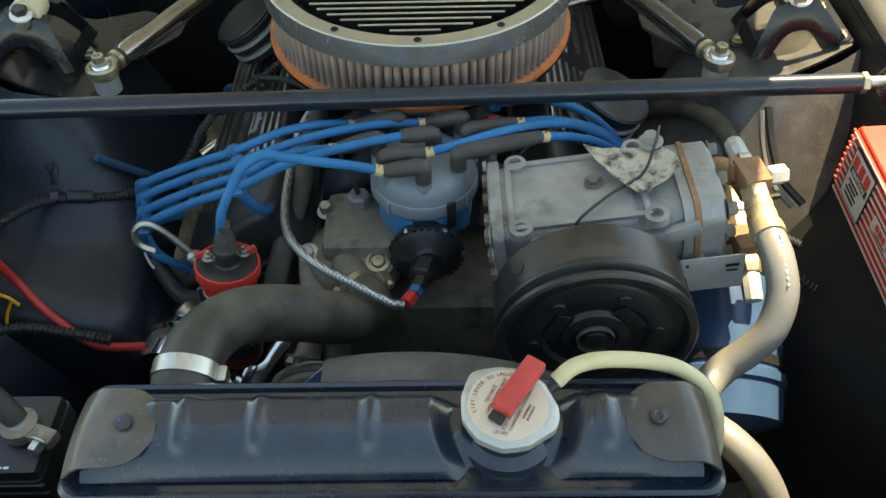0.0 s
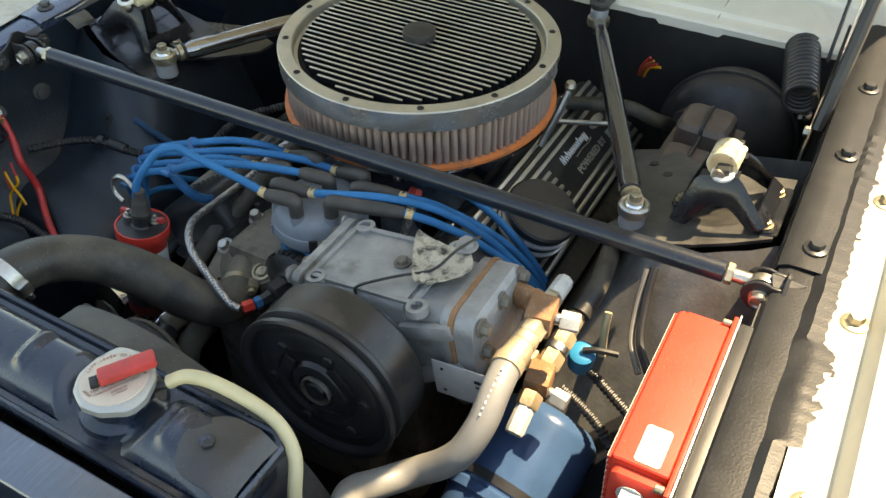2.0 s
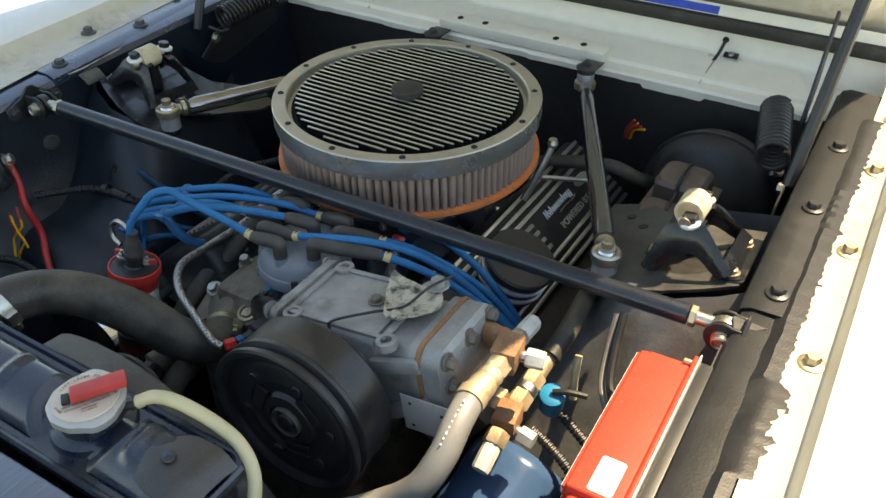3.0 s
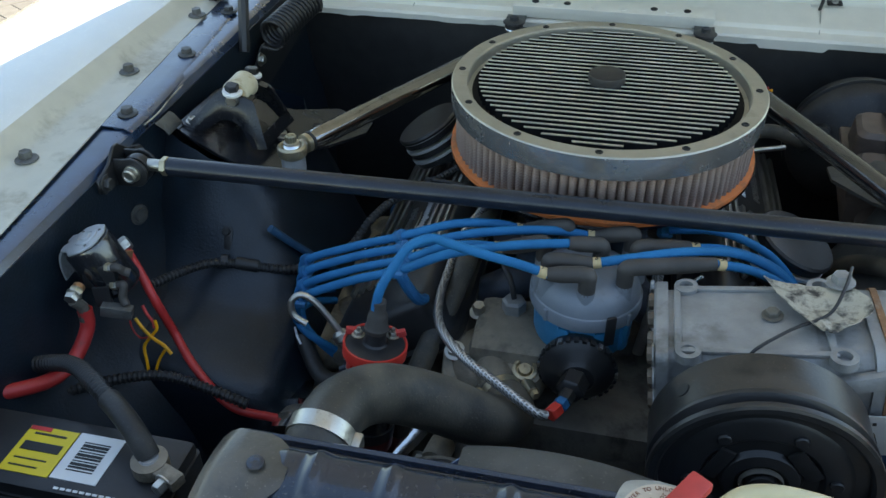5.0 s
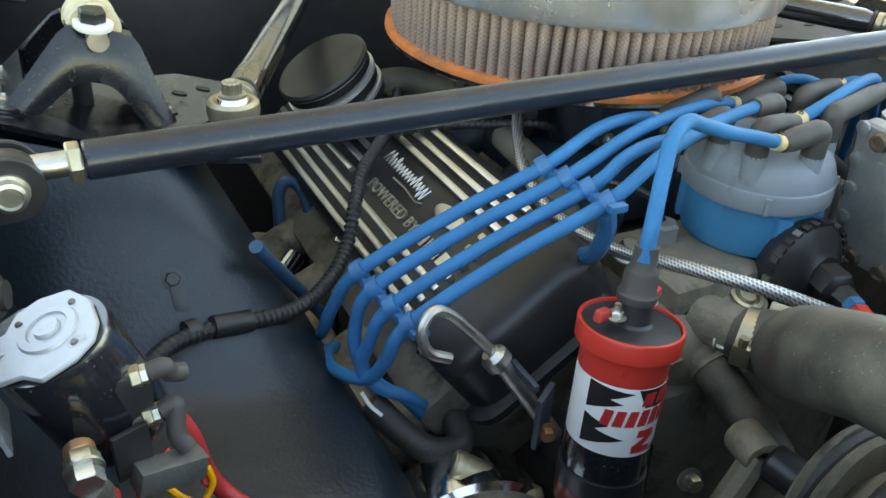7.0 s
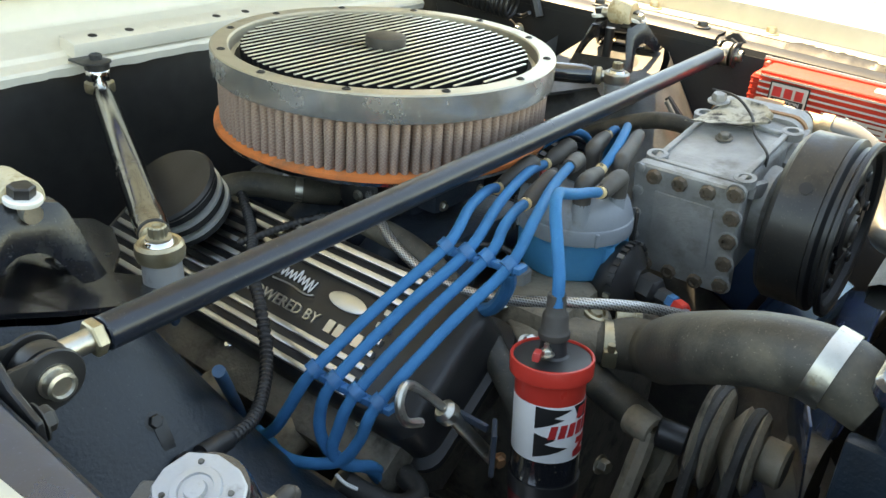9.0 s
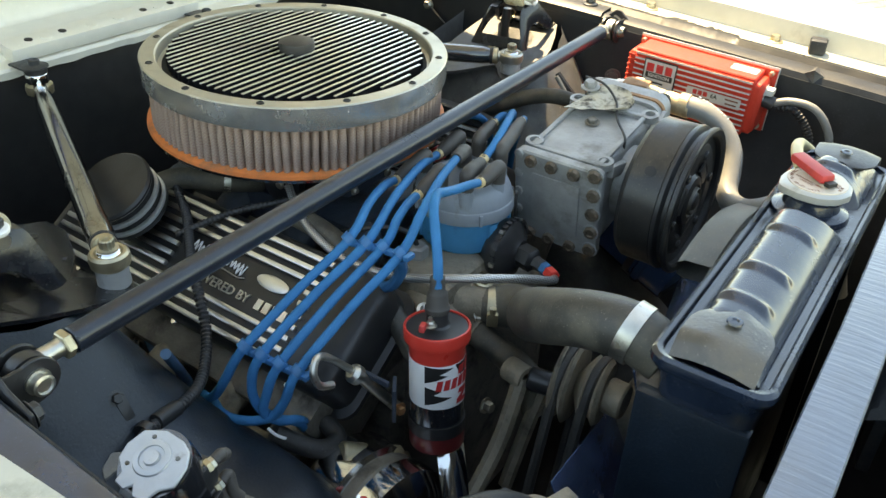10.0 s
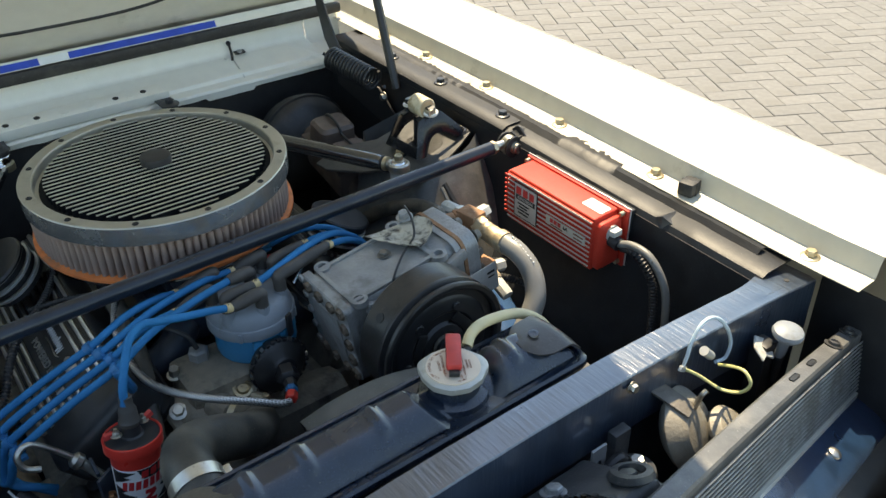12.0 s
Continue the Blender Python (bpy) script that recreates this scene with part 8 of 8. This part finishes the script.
part("bore", rod(MM @ Vector((0, -0.09, -0.045)), MM @ Vector((0, 0.12, -0.045)), 0.022, seg=28), BROWN_PLASTIC, mc)
thr = thing("throttle_rod", (0.12, 1.0, 0.83), "thin steel throttle rod and lever by the carburetor", "linkage")
part("rod", rod((0.10, 0.985, 0.818), (0.255, 1.085, 0.80), 0.0035), STEEL, thr)
part("lever", tube([(0.175, 0.98, 0.80), (0.182, 1.01, 0.83), (0.188, 1.035, 0.862)], 0.005, 8), STEEL, thr)
part("ball", lathe([(0, -0.008), (0.006, -0.006), (0.008, 0), (0.006, 0.006), (0, 0.008)], (0.188, 1.036, 0.866), (0, 0, 1), 16), STEEL, thr)
bh = thing("booster_hose", (0.25, 1.15, 0.78), "black rubber vacuum hose to the booster", "hose")
part("hose", tube([(0.10, 1.06, 0.79), (0.17, 1.10, 0.80), (0.24, 1.13, 0.80), (0.28, 1.15, 0.78), (0.30, 1.18, 0.76)], 0.010, 14), HOSE, bh)
fw = thing("firewall_wires", (0.23, 1.26, 0.8), "short orange and red wires at the firewall", "wire")
for k, m in enumerate((RED_CABLE, ORANGE, RED_CABLE, YELLOW)):
    part("wire", tube([(0.215 + 0.003 * k, 1.27, 0.775), (0.222 + 0.004 * k, 1.255, 0.80), (0.235 + 0.006 * k, 1.245, 0.822 - 0.004 * k)], 0.0022, 6), m, fw)
pl = thing("pale_tube", (0.35, 0.75, 0.75), "short pale tube and grey cables below the tower", "hose")
part("tube", tube([(0.366, 0.728, 0.806), (0.368, 0.718, 0.785), (0.372, 0.71, 0.76)], 0.0042, 10), CREAM_TUBE, pl)
part("cable", tube([(0.385, 0.780, 0.835), (0.388, 0.755, 0.805), (0.396, 0.725, 0.780), (0.415, 0.70, 0.766)], 0.0035, 8), HOSE_SILVER, pl)
part("cable", tube([(0.392, 0.782, 0.838), (0.396, 0.755, 0.810), (0.405, 0.725, 0.785), (0.425, 0.70, 0.770)], 0.0045, 8), BLACK_PLASTIC, pl)
lowc = thing("low_harness", (0.33, 0.68, 0.7), "black ribbed cables below the ignition box", "wiring harness")
part("conduit", conduit([(0.35, 0.655, 0.752), (0.372, 0.650, 0.745), (0.40, 0.64, 0.735), (0.43, 0.62, 0.72)], 0.006), BLACK_PLASTIC, lowc)
part("conduit", conduit([(0.36, 0.69, 0.758), (0.385, 0.68, 0.752), (0.42, 0.665, 0.742)], 0.006), BLACK_PLASTIC, lowc)


def build_hinge(s):
    hg = part("hood_hinge", plate([(1.04, 0.83), (1.10, 0.875), (1.22, 0.885), (1.26, 0.93), (1.25, 0.84), (1.10, 0.81)], 0.004, Matrix(((0, 0, 1, s * 0.486), (1, 0, 0, 0), (0, 1, 0, 0), (0, 0, 0, 1)))), BLACK_SATIN, hood, "black hood hinge")
    a, b = Vector((s * 0.462, 1.085, 0.900)), Vector((s * 0.440, 1.190, 0.918))
    d = (b - a).normalized()
    side = d.orthogonal().normalized()
    up = d.cross(side)
    turns, n = 14, 14 * 14
    pts = [a + d * ((b - a).length * k / n) + 0.0190 * (math.cos(2 * math.pi * turns * k / n) * side + math.sin(2 * math.pi * turns * k / n) * up) for k in range(n + 1)]
    part("spring", tube(pts, 0.0030, 8, smooth=False), BLACK_SATIN, hg, "black coil spring")
    part("front_hook", tube([a - d * 0.028 + up * 0.002, a - d * 0.014 + up * 0.018, a + up * 0.0215], 0.003, 8), BLACK_SATIN, hg)
    part("rear_hook", tube([b + up * 0.0215, b + d * 0.012 + up * 0.014, b + d * 0.024], 0.003, 8), BLACK_SATIN, hg)
    part("lower_arm", tube([(s * 0.492, 1.055, 0.885), (s * 0.495, 1.075, 0.93), (s * 0.500, 1.105, 1.00), (s * 0.505, 1.14, 1.08), (s * 0.51, 1.17, 1.16)], 0.008, 8), BLACK_SATIN, hg)
    part("rear_arm", plate([(1.20, 0.90), (1.23, 0.885), (1.27, 0.93), (1.30, 1.02), (1.28, 1.03), (1.24, 0.96)], 0.004, Matrix(((0, 0, 1, s * 0.475), (1, 0, 0, 0), (0, 1, 0, 0), (0, 0, 0, 1)))), BLACK_SATIN, hg)
    part("pivot", hexa((s * 0.483, 1.085, 0.862), (-s, 0, 0), 0.007, 0.006), STEEL, hg)
    return hg


for s in (-1, 1):
    build_hinge(s)
    bp = thing("rubber_bumper", (s * 0.566, 0.470 if s > 0 else 1.160, 0.9), "black rubber hood bumper block on the fender flange", "bumper block", "hood bumpers")
    y = 0.470 if s > 0 else 1.160
    z = max(0.880, zt(y) + 0.007)
    part("block", box((0.026, 0.022, 0.020), (s * 0.576, y, z + 0.011), (0, 0, 10), bevel=0.003), RUBBER, bp)
    part("groove", box((0.003, 0.0235, 0.021), (s * 0.576, y, z + 0.011), (0, 0, 10), bevel=0.0006), BLACK_SATIN, bp)

# ---------------------------------------------------------------- in front of the radiator
front = thing("front_header", (0, 0.15, 0.80), "black front header rail with slots and bolts", "car body panel", "", "structure")


def rail_y(x):
    """Rear edge of the curved header rail."""
    return 0.136 + 0.11 * abs(x) + 0.07 * x * x


def rail_z(x):
    return 0.908 - 0.29 * x * x


rows = []
for i in range(63):
    x = -0.62 + i * 0.02
    rows.append([(x, rail_y(x) + dy, rail_z(x) + dz) for dy, dz in ((0.0, -0.034), (0.0, -0.003), (-0.003, 0.0), (-0.019, 0.0008), (-0.021, -0.002), (-0.021, -0.016))])
part("rail", sheet(rows, 0.0015), SUNLIT_GREY, front)
for x in (0.388, 0.436):
    part("slot", moved(plate(rrect(-0.010, 0.010, -0.0032, 0.0032, 0.003), 0.0006), pose(x, rail_y(x) - 0.010, rail_z(x) + 0.0011, 0, math.degrees(math.atan(0.58 * x)), 9)), INK, front)
for x in (-0.113, -0.044, -0.019, 0.053, 0.506, 0.562, 0.618, -0.25, -0.47):
    part("bolt", lathe([(0.0105, 0), (0.0105, 0.0015), (0.0068, 0.0018), (0.0066, 0.005), (0.0048, 0.0056), (0.0038, 0.0035), (0, 0.0035)], (x, rail_y(x) - 0.0105, rail_z(x) + 0.0005), (0.58 * x, 0, 1), 22), BLACK_GREY, front)
for s in (-1, 1):
    part("end_bracket", moved(plate([(-0.025, -0.014), (0.030, -0.018), (0.048, -0.004), (0.030, 0.012), (-0.025, 0.010)], 0.003), pose(s * 0.622, rail_y(0.62) - 0.010, rail_z(0.62) + 0.0035, 0, s * 19, s * 6)), SUNLIT_GREY, front)
# black closing sheets, added so the space below the header stays dark
part("floor_closing", box((1.20, 0.27, 0.004), (0, 0.145, 0.30), bevel=0), BLACK_SATIN, front)
part("front_closing", box((1.20, 0.004, 0.50), (0, 0.030, 0.552), bevel=0), BLACK_SATIN, front)
for s in (-1, 1):
    part("well_closing", box((0.004, 0.25, 0.58), (s * 0.592, 0.145, 0.57), bevel=0.001), BLACK_SATIN, front)
grille = thing("grille", (0, 0.14, 0.6), "dark grille with thin horizontal silver bars", "grille")
GX = [-0.60 + 0.06 * k for k in range(21)]
for k in range(13):
    part("bar", tube([(x, rail_y(x) - 0.024 - 0.0010 * k, rail_z(x) - 0.012 - 0.0056 * k) for x in GX], 0.0012, 6), CAST_ALU, grille)
part("backing", sheet([[(x, rail_y(x) - dy, rail_z(x) - dz) for dy, dz in ((0.016, 0.012), (0.020, 0.05), (0.030, 0.10), (0.035, 0.24))] for x in GX], 0.003), BLACK_SATIN, grille)
nose = thing("nose_panel", (0, 0.05, 0.6), "blue-black front panel with a pale lip and a chromed edge", "car body panel")


def nose_rows(section, dx=0.05, reach=0.70):
    """Sweep a section, given from the header's front edge, along the curved nose."""
    n = int(round(2 * reach / dx))
    return [[(x, rail_y(x) - dy, rail_z(x) - dz) for dy, dz in section] for x in (-reach + dx * i for i in range(n + 1))]


part("lip", sheet(nose_rows(((0.034, 0.098), (0.0345, 0.086), (0.0385, 0.0855), (0.039, 0.094))), 0.001), CREAM_PAINT, nose, "cream edge strip")
part("panel", sheet(nose_rows(((0.039, 0.093), (0.048, 0.095), (0.068, 0.101), (0.086, 0.110))), 0.0015), SKY_TINT_GLOSS, nose, "glossy blue-black plate")
part("chrome_edge", sheet(nose_rows(((0.084, 0.125), (0.084, 0.104), (0.088, 0.100), (0.104, 0.103), (0.124, 0.115), (0.138, 0.135), (0.144, 0.165), (0.140, 0.23))), 0.0015), BUMPER_CHROME, nose, "polished chrome edge")
for x in (0.18, -0.18, 0.44, -0.44):
    part("panel_bolt", lathe([(0.008, 0), (0.0075, 0.003), (0.004, 0.005), (0, 0.0055)], (x, rail_y(x) - 0.060, rail_z(x) - 0.0985), (0.58 * x, -0.3, 1), 18), STEEL, nose)

latch = thing("hood_latch", (0.03, 0.225, 0.74), "dusty pressed steel hood latch panel with large openings", "hood latch")


def latched(bm):
    """Slope the latch from the support up towards the header."""
    for v in bm.verts:
        v.co.x = 0.03 + (v.co.x - 0.03) * 0.92
        v.co.y = 0.256 - (0.264 - v.co.y) * 1.30
        v.co.z += 0.034 + (0.242 - v.co.y) * 0.60
    return bm


def latch_panel():
    """A pressed panel with rolled edges and two large openings with raised rims."""
    bm = B()
    nx, ny = 78, 26
    holes = ((0.072, 0.214, 0.036, 0.021, -0.25), (-0.014, 0.222, 0.028, 0.018, 0.35))

    def lip(x, y):
        best = 9.0
        for cx, cy, rx, ry, an in holes:
            u = (x - cx) * math.cos(an) + (y - cy) * math.sin(an)
            w = -(x - cx) * math.sin(an) + (y - cy) * math.cos(an)
            best = min(best, math.hypot(u / rx, w / ry) * (1 + 0.08 * math.sin(3 * math.atan2(w, u))))
        return best
    grid = {}
    for i in range(nx + 1):
        for k in range(ny + 1):
            x, y = -0.105 + 0.275 * i / nx, 0.186 + 0.078 * k / ny
            edge = min(x + 0.105, 0.170 - x, y - 0.186, 0.264 - y)
            z = 0.816 - 0.020 * max(0, 1 - edge / 0.012) ** 2 + 0.006 * max(0, 1 - abs(lip(x, y) - 1.12) / 0.22) + 0.0015 * noise.noise((x * 40, y * 40, 1.0))
            z += 0.006 * math.exp(-((x - 0.028) / 0.014) ** 2)
            grid[i, k] = bm.verts.new((x, y, z))
    for i in range(nx):
        for k in range(ny):
            q = [grid[i, k], grid[i + 1, k], grid[i + 1, k + 1], grid[i, k + 1]]
            c = sum((v.co for v in q), Vector()) / 4
            if lip(c.x, c.y) > 1.0:
                bm.faces.new(q)
    bmesh.ops.delete(bm, geom=[v for v in bm.verts if not v.link_faces], context="VERTS")
    for v in bm.verts:
        near = lip(v.co.x, v.co.y)
        if near < 1.12:
            cx, cy = min(((h[0], h[1]) for h in holes), key=lambda c: math.hypot(v.co.x - c[0], v.co.y - c[1]))
            for _ in range(4):
                grow = 1.05 / max(0.5, lip(v.co.x, v.co.y))
                v.co.x, v.co.y = cx + (v.co.x - cx) * grow, cy + (v.co.y - cy) * grow
    bmesh.ops.remove_doubles(bm, verts=bm.verts, dist=0.0004)
    bmesh.ops.solidify(bm, geom=list(bm.faces), thickness=0.0025)
    for f in bm.faces:
        f.smooth = True
    return bm


part("panel", latched(latch_panel()), LATCH_STEEL, latch)
part("catch", latched(tube([(0.040, 0.232, 0.812), (0.052, 0.214, 0.828), (0.066, 0.198, 0.834), (0.052, 0.186, 0.822), (0.030, 0.182, 0.812)], 0.008, 12)), LATCH_STEEL, latch)
part("hook", latched(tube([(-0.026, 0.236, 0.800), (-0.010, 0.222, 0.806), (-0.004, 0.206, 0.812), (-0.026, 0.196, 0.812)], 0.006, 10)), LATCH_STEEL, latch)
for x, y in ((0.098, 0.241), (-0.088, 0.205), (0.018, 0.250), (0.146, 0.208), (-0.060, 0.246)):
    part("bolt", latched(hexa((x, y, 0.818), (0, 0, 1), 0.0075, 0.008)), ZINC if x > 0.09 and y > 0.23 else LATCH_STEEL, latch)
part("spring_cup", latched(lathe([(0.016, 0), (0.0175, 0.003), (0.015, 0.010), (0.010, 0.011), (0.008, 0.004), (0.001, 0.004)], (0.148, 0.206, 0.817), (0, 0, 1), 28)), LATCH_STEEL, latch)
part("upright", box((0.030, 0.012, 0.14), (0.055, 0.238, 0.73), (0, 0, 10), bevel=0.002), LATCH_STEEL, latch)
part("upright", box((0.022, 0.012, 0.17), (0.205, 0.249, 0.765), (0, 0, 0), bevel=0.002), LATCH_STEEL, latch)
part("return_arm", tube([(0.16, 0.24, 0.80), (0.19, 0.235, 0.83), (0.21, 0.24, 0.80), (0.20, 0.245, 0.76)], 0.006, 8), BLACK_DUSTY, latch)

horn = thing("horn", (0.31, 0.235, 0.74), "dusty grey-tan car horn with a snail trumpet", "horn")
part("drum", lathe([(0.0, -0.012), (0.030, -0.010), (0.043, 0.0), (0.045, 0.004), (0.043, 0.008), (0.030, 0.022), (0.012, 0.026), (0, 0.026)], (0.292, 0.238, 0.806), (0.35, -0.8, 0.45), 40), HORN_TAN, horn)
part("trumpet", tube([(0.318, 0.222, 0.81), (0.336, 0.210, 0.785), (0.326, 0.205, 0.755), (0.298, 0.205, 0.742)], 0.016, 16, radii=lambda u: 0.014 + 0.012 * u), HORN_TAN, horn)
part("bracket", box((0.022, 0.045, 0.003), (0.282, 0.246, 0.848), (20, 0, 20), bevel=0.001), CAST_DARK, horn)
part("terminal", tube([(0.298, 0.230, 0.838), (0.300, 0.226, 0.856), (0.305, 0.224, 0.862)], 0.003, 8), STEEL, horn)
part("cover", lathe([(0.026, 0), (0.028, 0.006), (0.020, 0.014)], (0.330, 0.208, 0.800), (0.2, -0.6, 0.8), 24), HORN_TAN, horn)
PALE_BLUE = mat("pale_blue_wire", (0.42, 0.52, 0.58), 0.45, bump=0.0)
PALE_YELLOW = mat("pale_yellow_wire", (0.62, 0.58, 0.25), 0.45, bump=0.0)
hw = thing("horn_wires", (0.32, 0.24, 0.84), "pale blue and yellow horn wires in loops", "wire")
part("blue_wire", tube([(0.303, 0.255, 0.872), (0.306, 0.254, 0.888), (0.309, 0.254, 0.904), (0.321, 0.2545, 0.920), (0.338, 0.2545, 0.921), (0.358, 0.2545, 0.907), (0.376, 0.2545, 0.884), (0.385, 0.2545, 0.862), (0.380, 0.2545, 0.846), (0.362, 0.2545, 0.849)], 0.0021, 8), PALE_BLUE, hw, "pale blue-grey wire")
part("yellow_wire", tube([(0.303, 0.255, 0.872), (0.320, 0.245, 0.859), (0.333, 0.225, 0.847), (0.340, 0.207, 0.852), (0.343, 0.200, 0.866), (0.345, 0.210, 0.875), (0.349, 0.225, 0.869), (0.354, 0.245, 0.856)], 0.0018, 8), PALE_YELLOW, hw, "yellow wire")
part("spade", box((0.010, 0.004, 0.006), (0.301, 0.254, 0.873), (0, 30, 0), bevel=0.0008), SILVER_LABEL, hw)
part("connector", rod((0.334, 0.2535, 0.880), (0.348, 0.2535, 0.866), 0.0052), SILVER_LABEL, hw)
bmp = thing("adjuster_bumper", (0.445, 0.24, 0.85), "round grey rubber stop on a bracket", "bumper block")
part("stop", lathe([(0.006, -0.03), (0.006, 0), (0.0165, 0.001), (0.0178, 0.005), (0.0165, 0.009), (0.010, 0.012), (0, 0.0128)], (0.462, 0.233, 0.848), (0, -0.1, 1), 28), GREY_CAP, bmp)
part("bracket", moved(plate([(-0.016, 0.006), (0.0, 0.016), (0.014, 0.006), (0.012, -0.010), (0.004, -0.018), (-0.006, -0.010), (-0.018, -0.012)], 0.003), pose(0.438, 0.244, 0.838, 38, 10, 12)), CAP_PALE, bmp)
part("stud", rod((0.462, 0.236, 0.78), (0.462, 0.234, 0.84), 0.005), BLACK_SATIN, bmp)
part("post", box((0.02, 0.02, 0.10), (0.445, 0.248, 0.79), bevel=0.002), BLACK_SATIN, bmp)
lrod = thing("support_strap", (0.2, 0.24, 0.7), "perforated steel strap in front of the radiator", "bracket")
part("strap", box((0.020, 0.003, 0.16), (0.175, 0.247, 0.766), (0, 0, 0), bevel=0.0008), ZINC, lrod)
for k in range(5):
    part("hole", lathe([(0.003, 0), (0.003, 0.0006)], (0.175, 0.2454, 0.826 - 0.022 * k), (0, -1, 0), 10), INK, lrod)
drier = thing("receiver_drier", (0.212, 0.228, 0.60), "dusty dark grey receiver drier canister", "canister")
part("can", lathe([(0.020, 0), (0.0225, 0.004), (0.0225, 0.185), (0.020, 0.193), (0.012, 0.197), (0.0, 0.198)], (0.212, 0.228, 0.615), (0, 0, 1), 32), LATCH_STEEL, drier)
part("fitting", hexa((0.212, 0.228, 0.812), (0, 0, 1), 0.008, 0.010), STEEL, drier)
cond2 = thing("condenser", (0, 0.27, 0.6), "dark finned condenser ahead of the radiator", "condenser")
part("core", box((0.42, 0.02, 0.36), (0, 0.285, 0.63), bevel=0.001), BLACK_DUSTY, cond2)
for k in range(14):
    part("condenser_tube", box((0.42, 0.004, 0.005), (0, 0.273, 0.79 - 0.024 * k), bevel=0.001), CAST_DARK, cond2)

# closing body behind the cowl and at the sides
body_shell = thing("car_body", (0, 2.2, 0.3), "cream white car body behind the cowl", "car")
rows = []
for i in range(12):
    y = 1.44 + i * 0.12
    zc = 0.93 + max(0, (i - 1)) * 0.05
    rows.append([(x, y, zc - 0.04 * (abs(x) / 0.8) ** 2) for x in (-0.80, -0.5, 0, 0.5, 0.80)])
part("windscreen_base", sheet(rows, 0.002), BLACK_GLOSS, body_shell)

# ---------------------------------------------------------------- herringbone pavers
PL, PW, GAP = 0.20, 0.10, 0.003


def paver_mesh(dx, dy):
    b = 0.0025
    hx, hy = dx / 2 - GAP / 2, dy / 2 - GAP / 2
    vs = [(-hx, -hy, -0.05), (hx, -hy, -0.05), (hx, hy, -0.05), (-hx, hy, -0.05), (-hx, -hy, -b), (hx, -hy, -b), (hx, hy, -b), (-hx, hy, -b),
          (-hx + b, -hy + b, 0), (hx - b, -hy + b, 0), (hx - b, hy - b, 0), (-hx + b, hy - b, 0)]
    fs = [(8, 9, 10, 11)]
    for i in range(4):
        j = (i + 1) % 4
        fs += [(i, j, 4 + j, 4 + i), (4 + i, 4 + j, 8 + j, 8 + i)]
    return vs, fs


ROT = radians(-30)
cells = []
for n in range(-70, 71):
    for m in range(-40, 41):
        # a lying brick and a standing brick in each step of the stair
        ox, oy = n * PW + m * 4 * PW, n * PW
        cells.append((ox + 0.10, oy + 0.05, 0))
        cells.append((ox + 0.35, oy + 0.10, 1))
placed = {}
for x, y, k in cells:
    wx = x * math.cos(ROT) - y * math.sin(ROT)
    wy = x * math.sin(ROT) + y * math.cos(ROT)
    if -7 < wx < 8 and -3 < wy < 9 and not (-0.75 < wx < 0.75 and 0.2 < wy < 2.3):
        placed[(round(wx, 3), round(wy, 3), k)] = (wx, wy, k)
near, rest = [], []
for wx, wy, k in placed.values():
    if 1.75 < wx < 4.4 and 0.9 < wy < 3.5:
        near.append((wx, wy, k))
    else:
        rest.append((wx, wy, k))
near.sort(key=lambda q: math.hypot(q[0] - 2.4, q[1] - 1.8))
rest += near[300:]
near = near[:300]
pav = thing("paving", (0, 0, 0), "grey concrete herringbone block paving", "pavement", "", "structure")
shared = []
for dx, dy in ((PL, PW), (PW, PL)):
    vs, fs = paver_mesh(dx, dy)
    me = bpy.data.meshes.new("paver")
    me.from_pydata(vs, [], fs)
    me.materials.append(PAVER)
    shared.append(me)
for wx, wy, k in near:
    ob = new("paver", shared[k])
    ob.parent = pav
    ob.location = (wx, wy, 0.002 * noise.noise((wx * 5, wy * 5, 0)))
    ob.rotation_euler = (0.004 * noise.noise((wx * 9, wy * 9, 3)), 0.004 * noise.noise((wx * 9, wy * 9, 7)), ROT)
V, F = [], []
for wx, wy, k in rest:
    vs, fs = paver_mesh(*((PL, PW) if k == 0 else (PW, PL)))
    o = len(V)
    dz = 0.002 * noise.noise((wx * 5, wy * 5, 0))
    V += [(wx + x * math.cos(ROT) - y * math.sin(ROT), wy + x * math.sin(ROT) + y * math.cos(ROT), z + dz) for x, y, z in vs]
    F += [tuple(o + q for q in f) for f in fs]
me = bpy.data.meshes.new("paver_field")
me.from_pydata(V, [], F)
me.materials.append(PAVER)
field = new("paver_field", me)
field.parent = pav
tagged(field, kind="stuff")
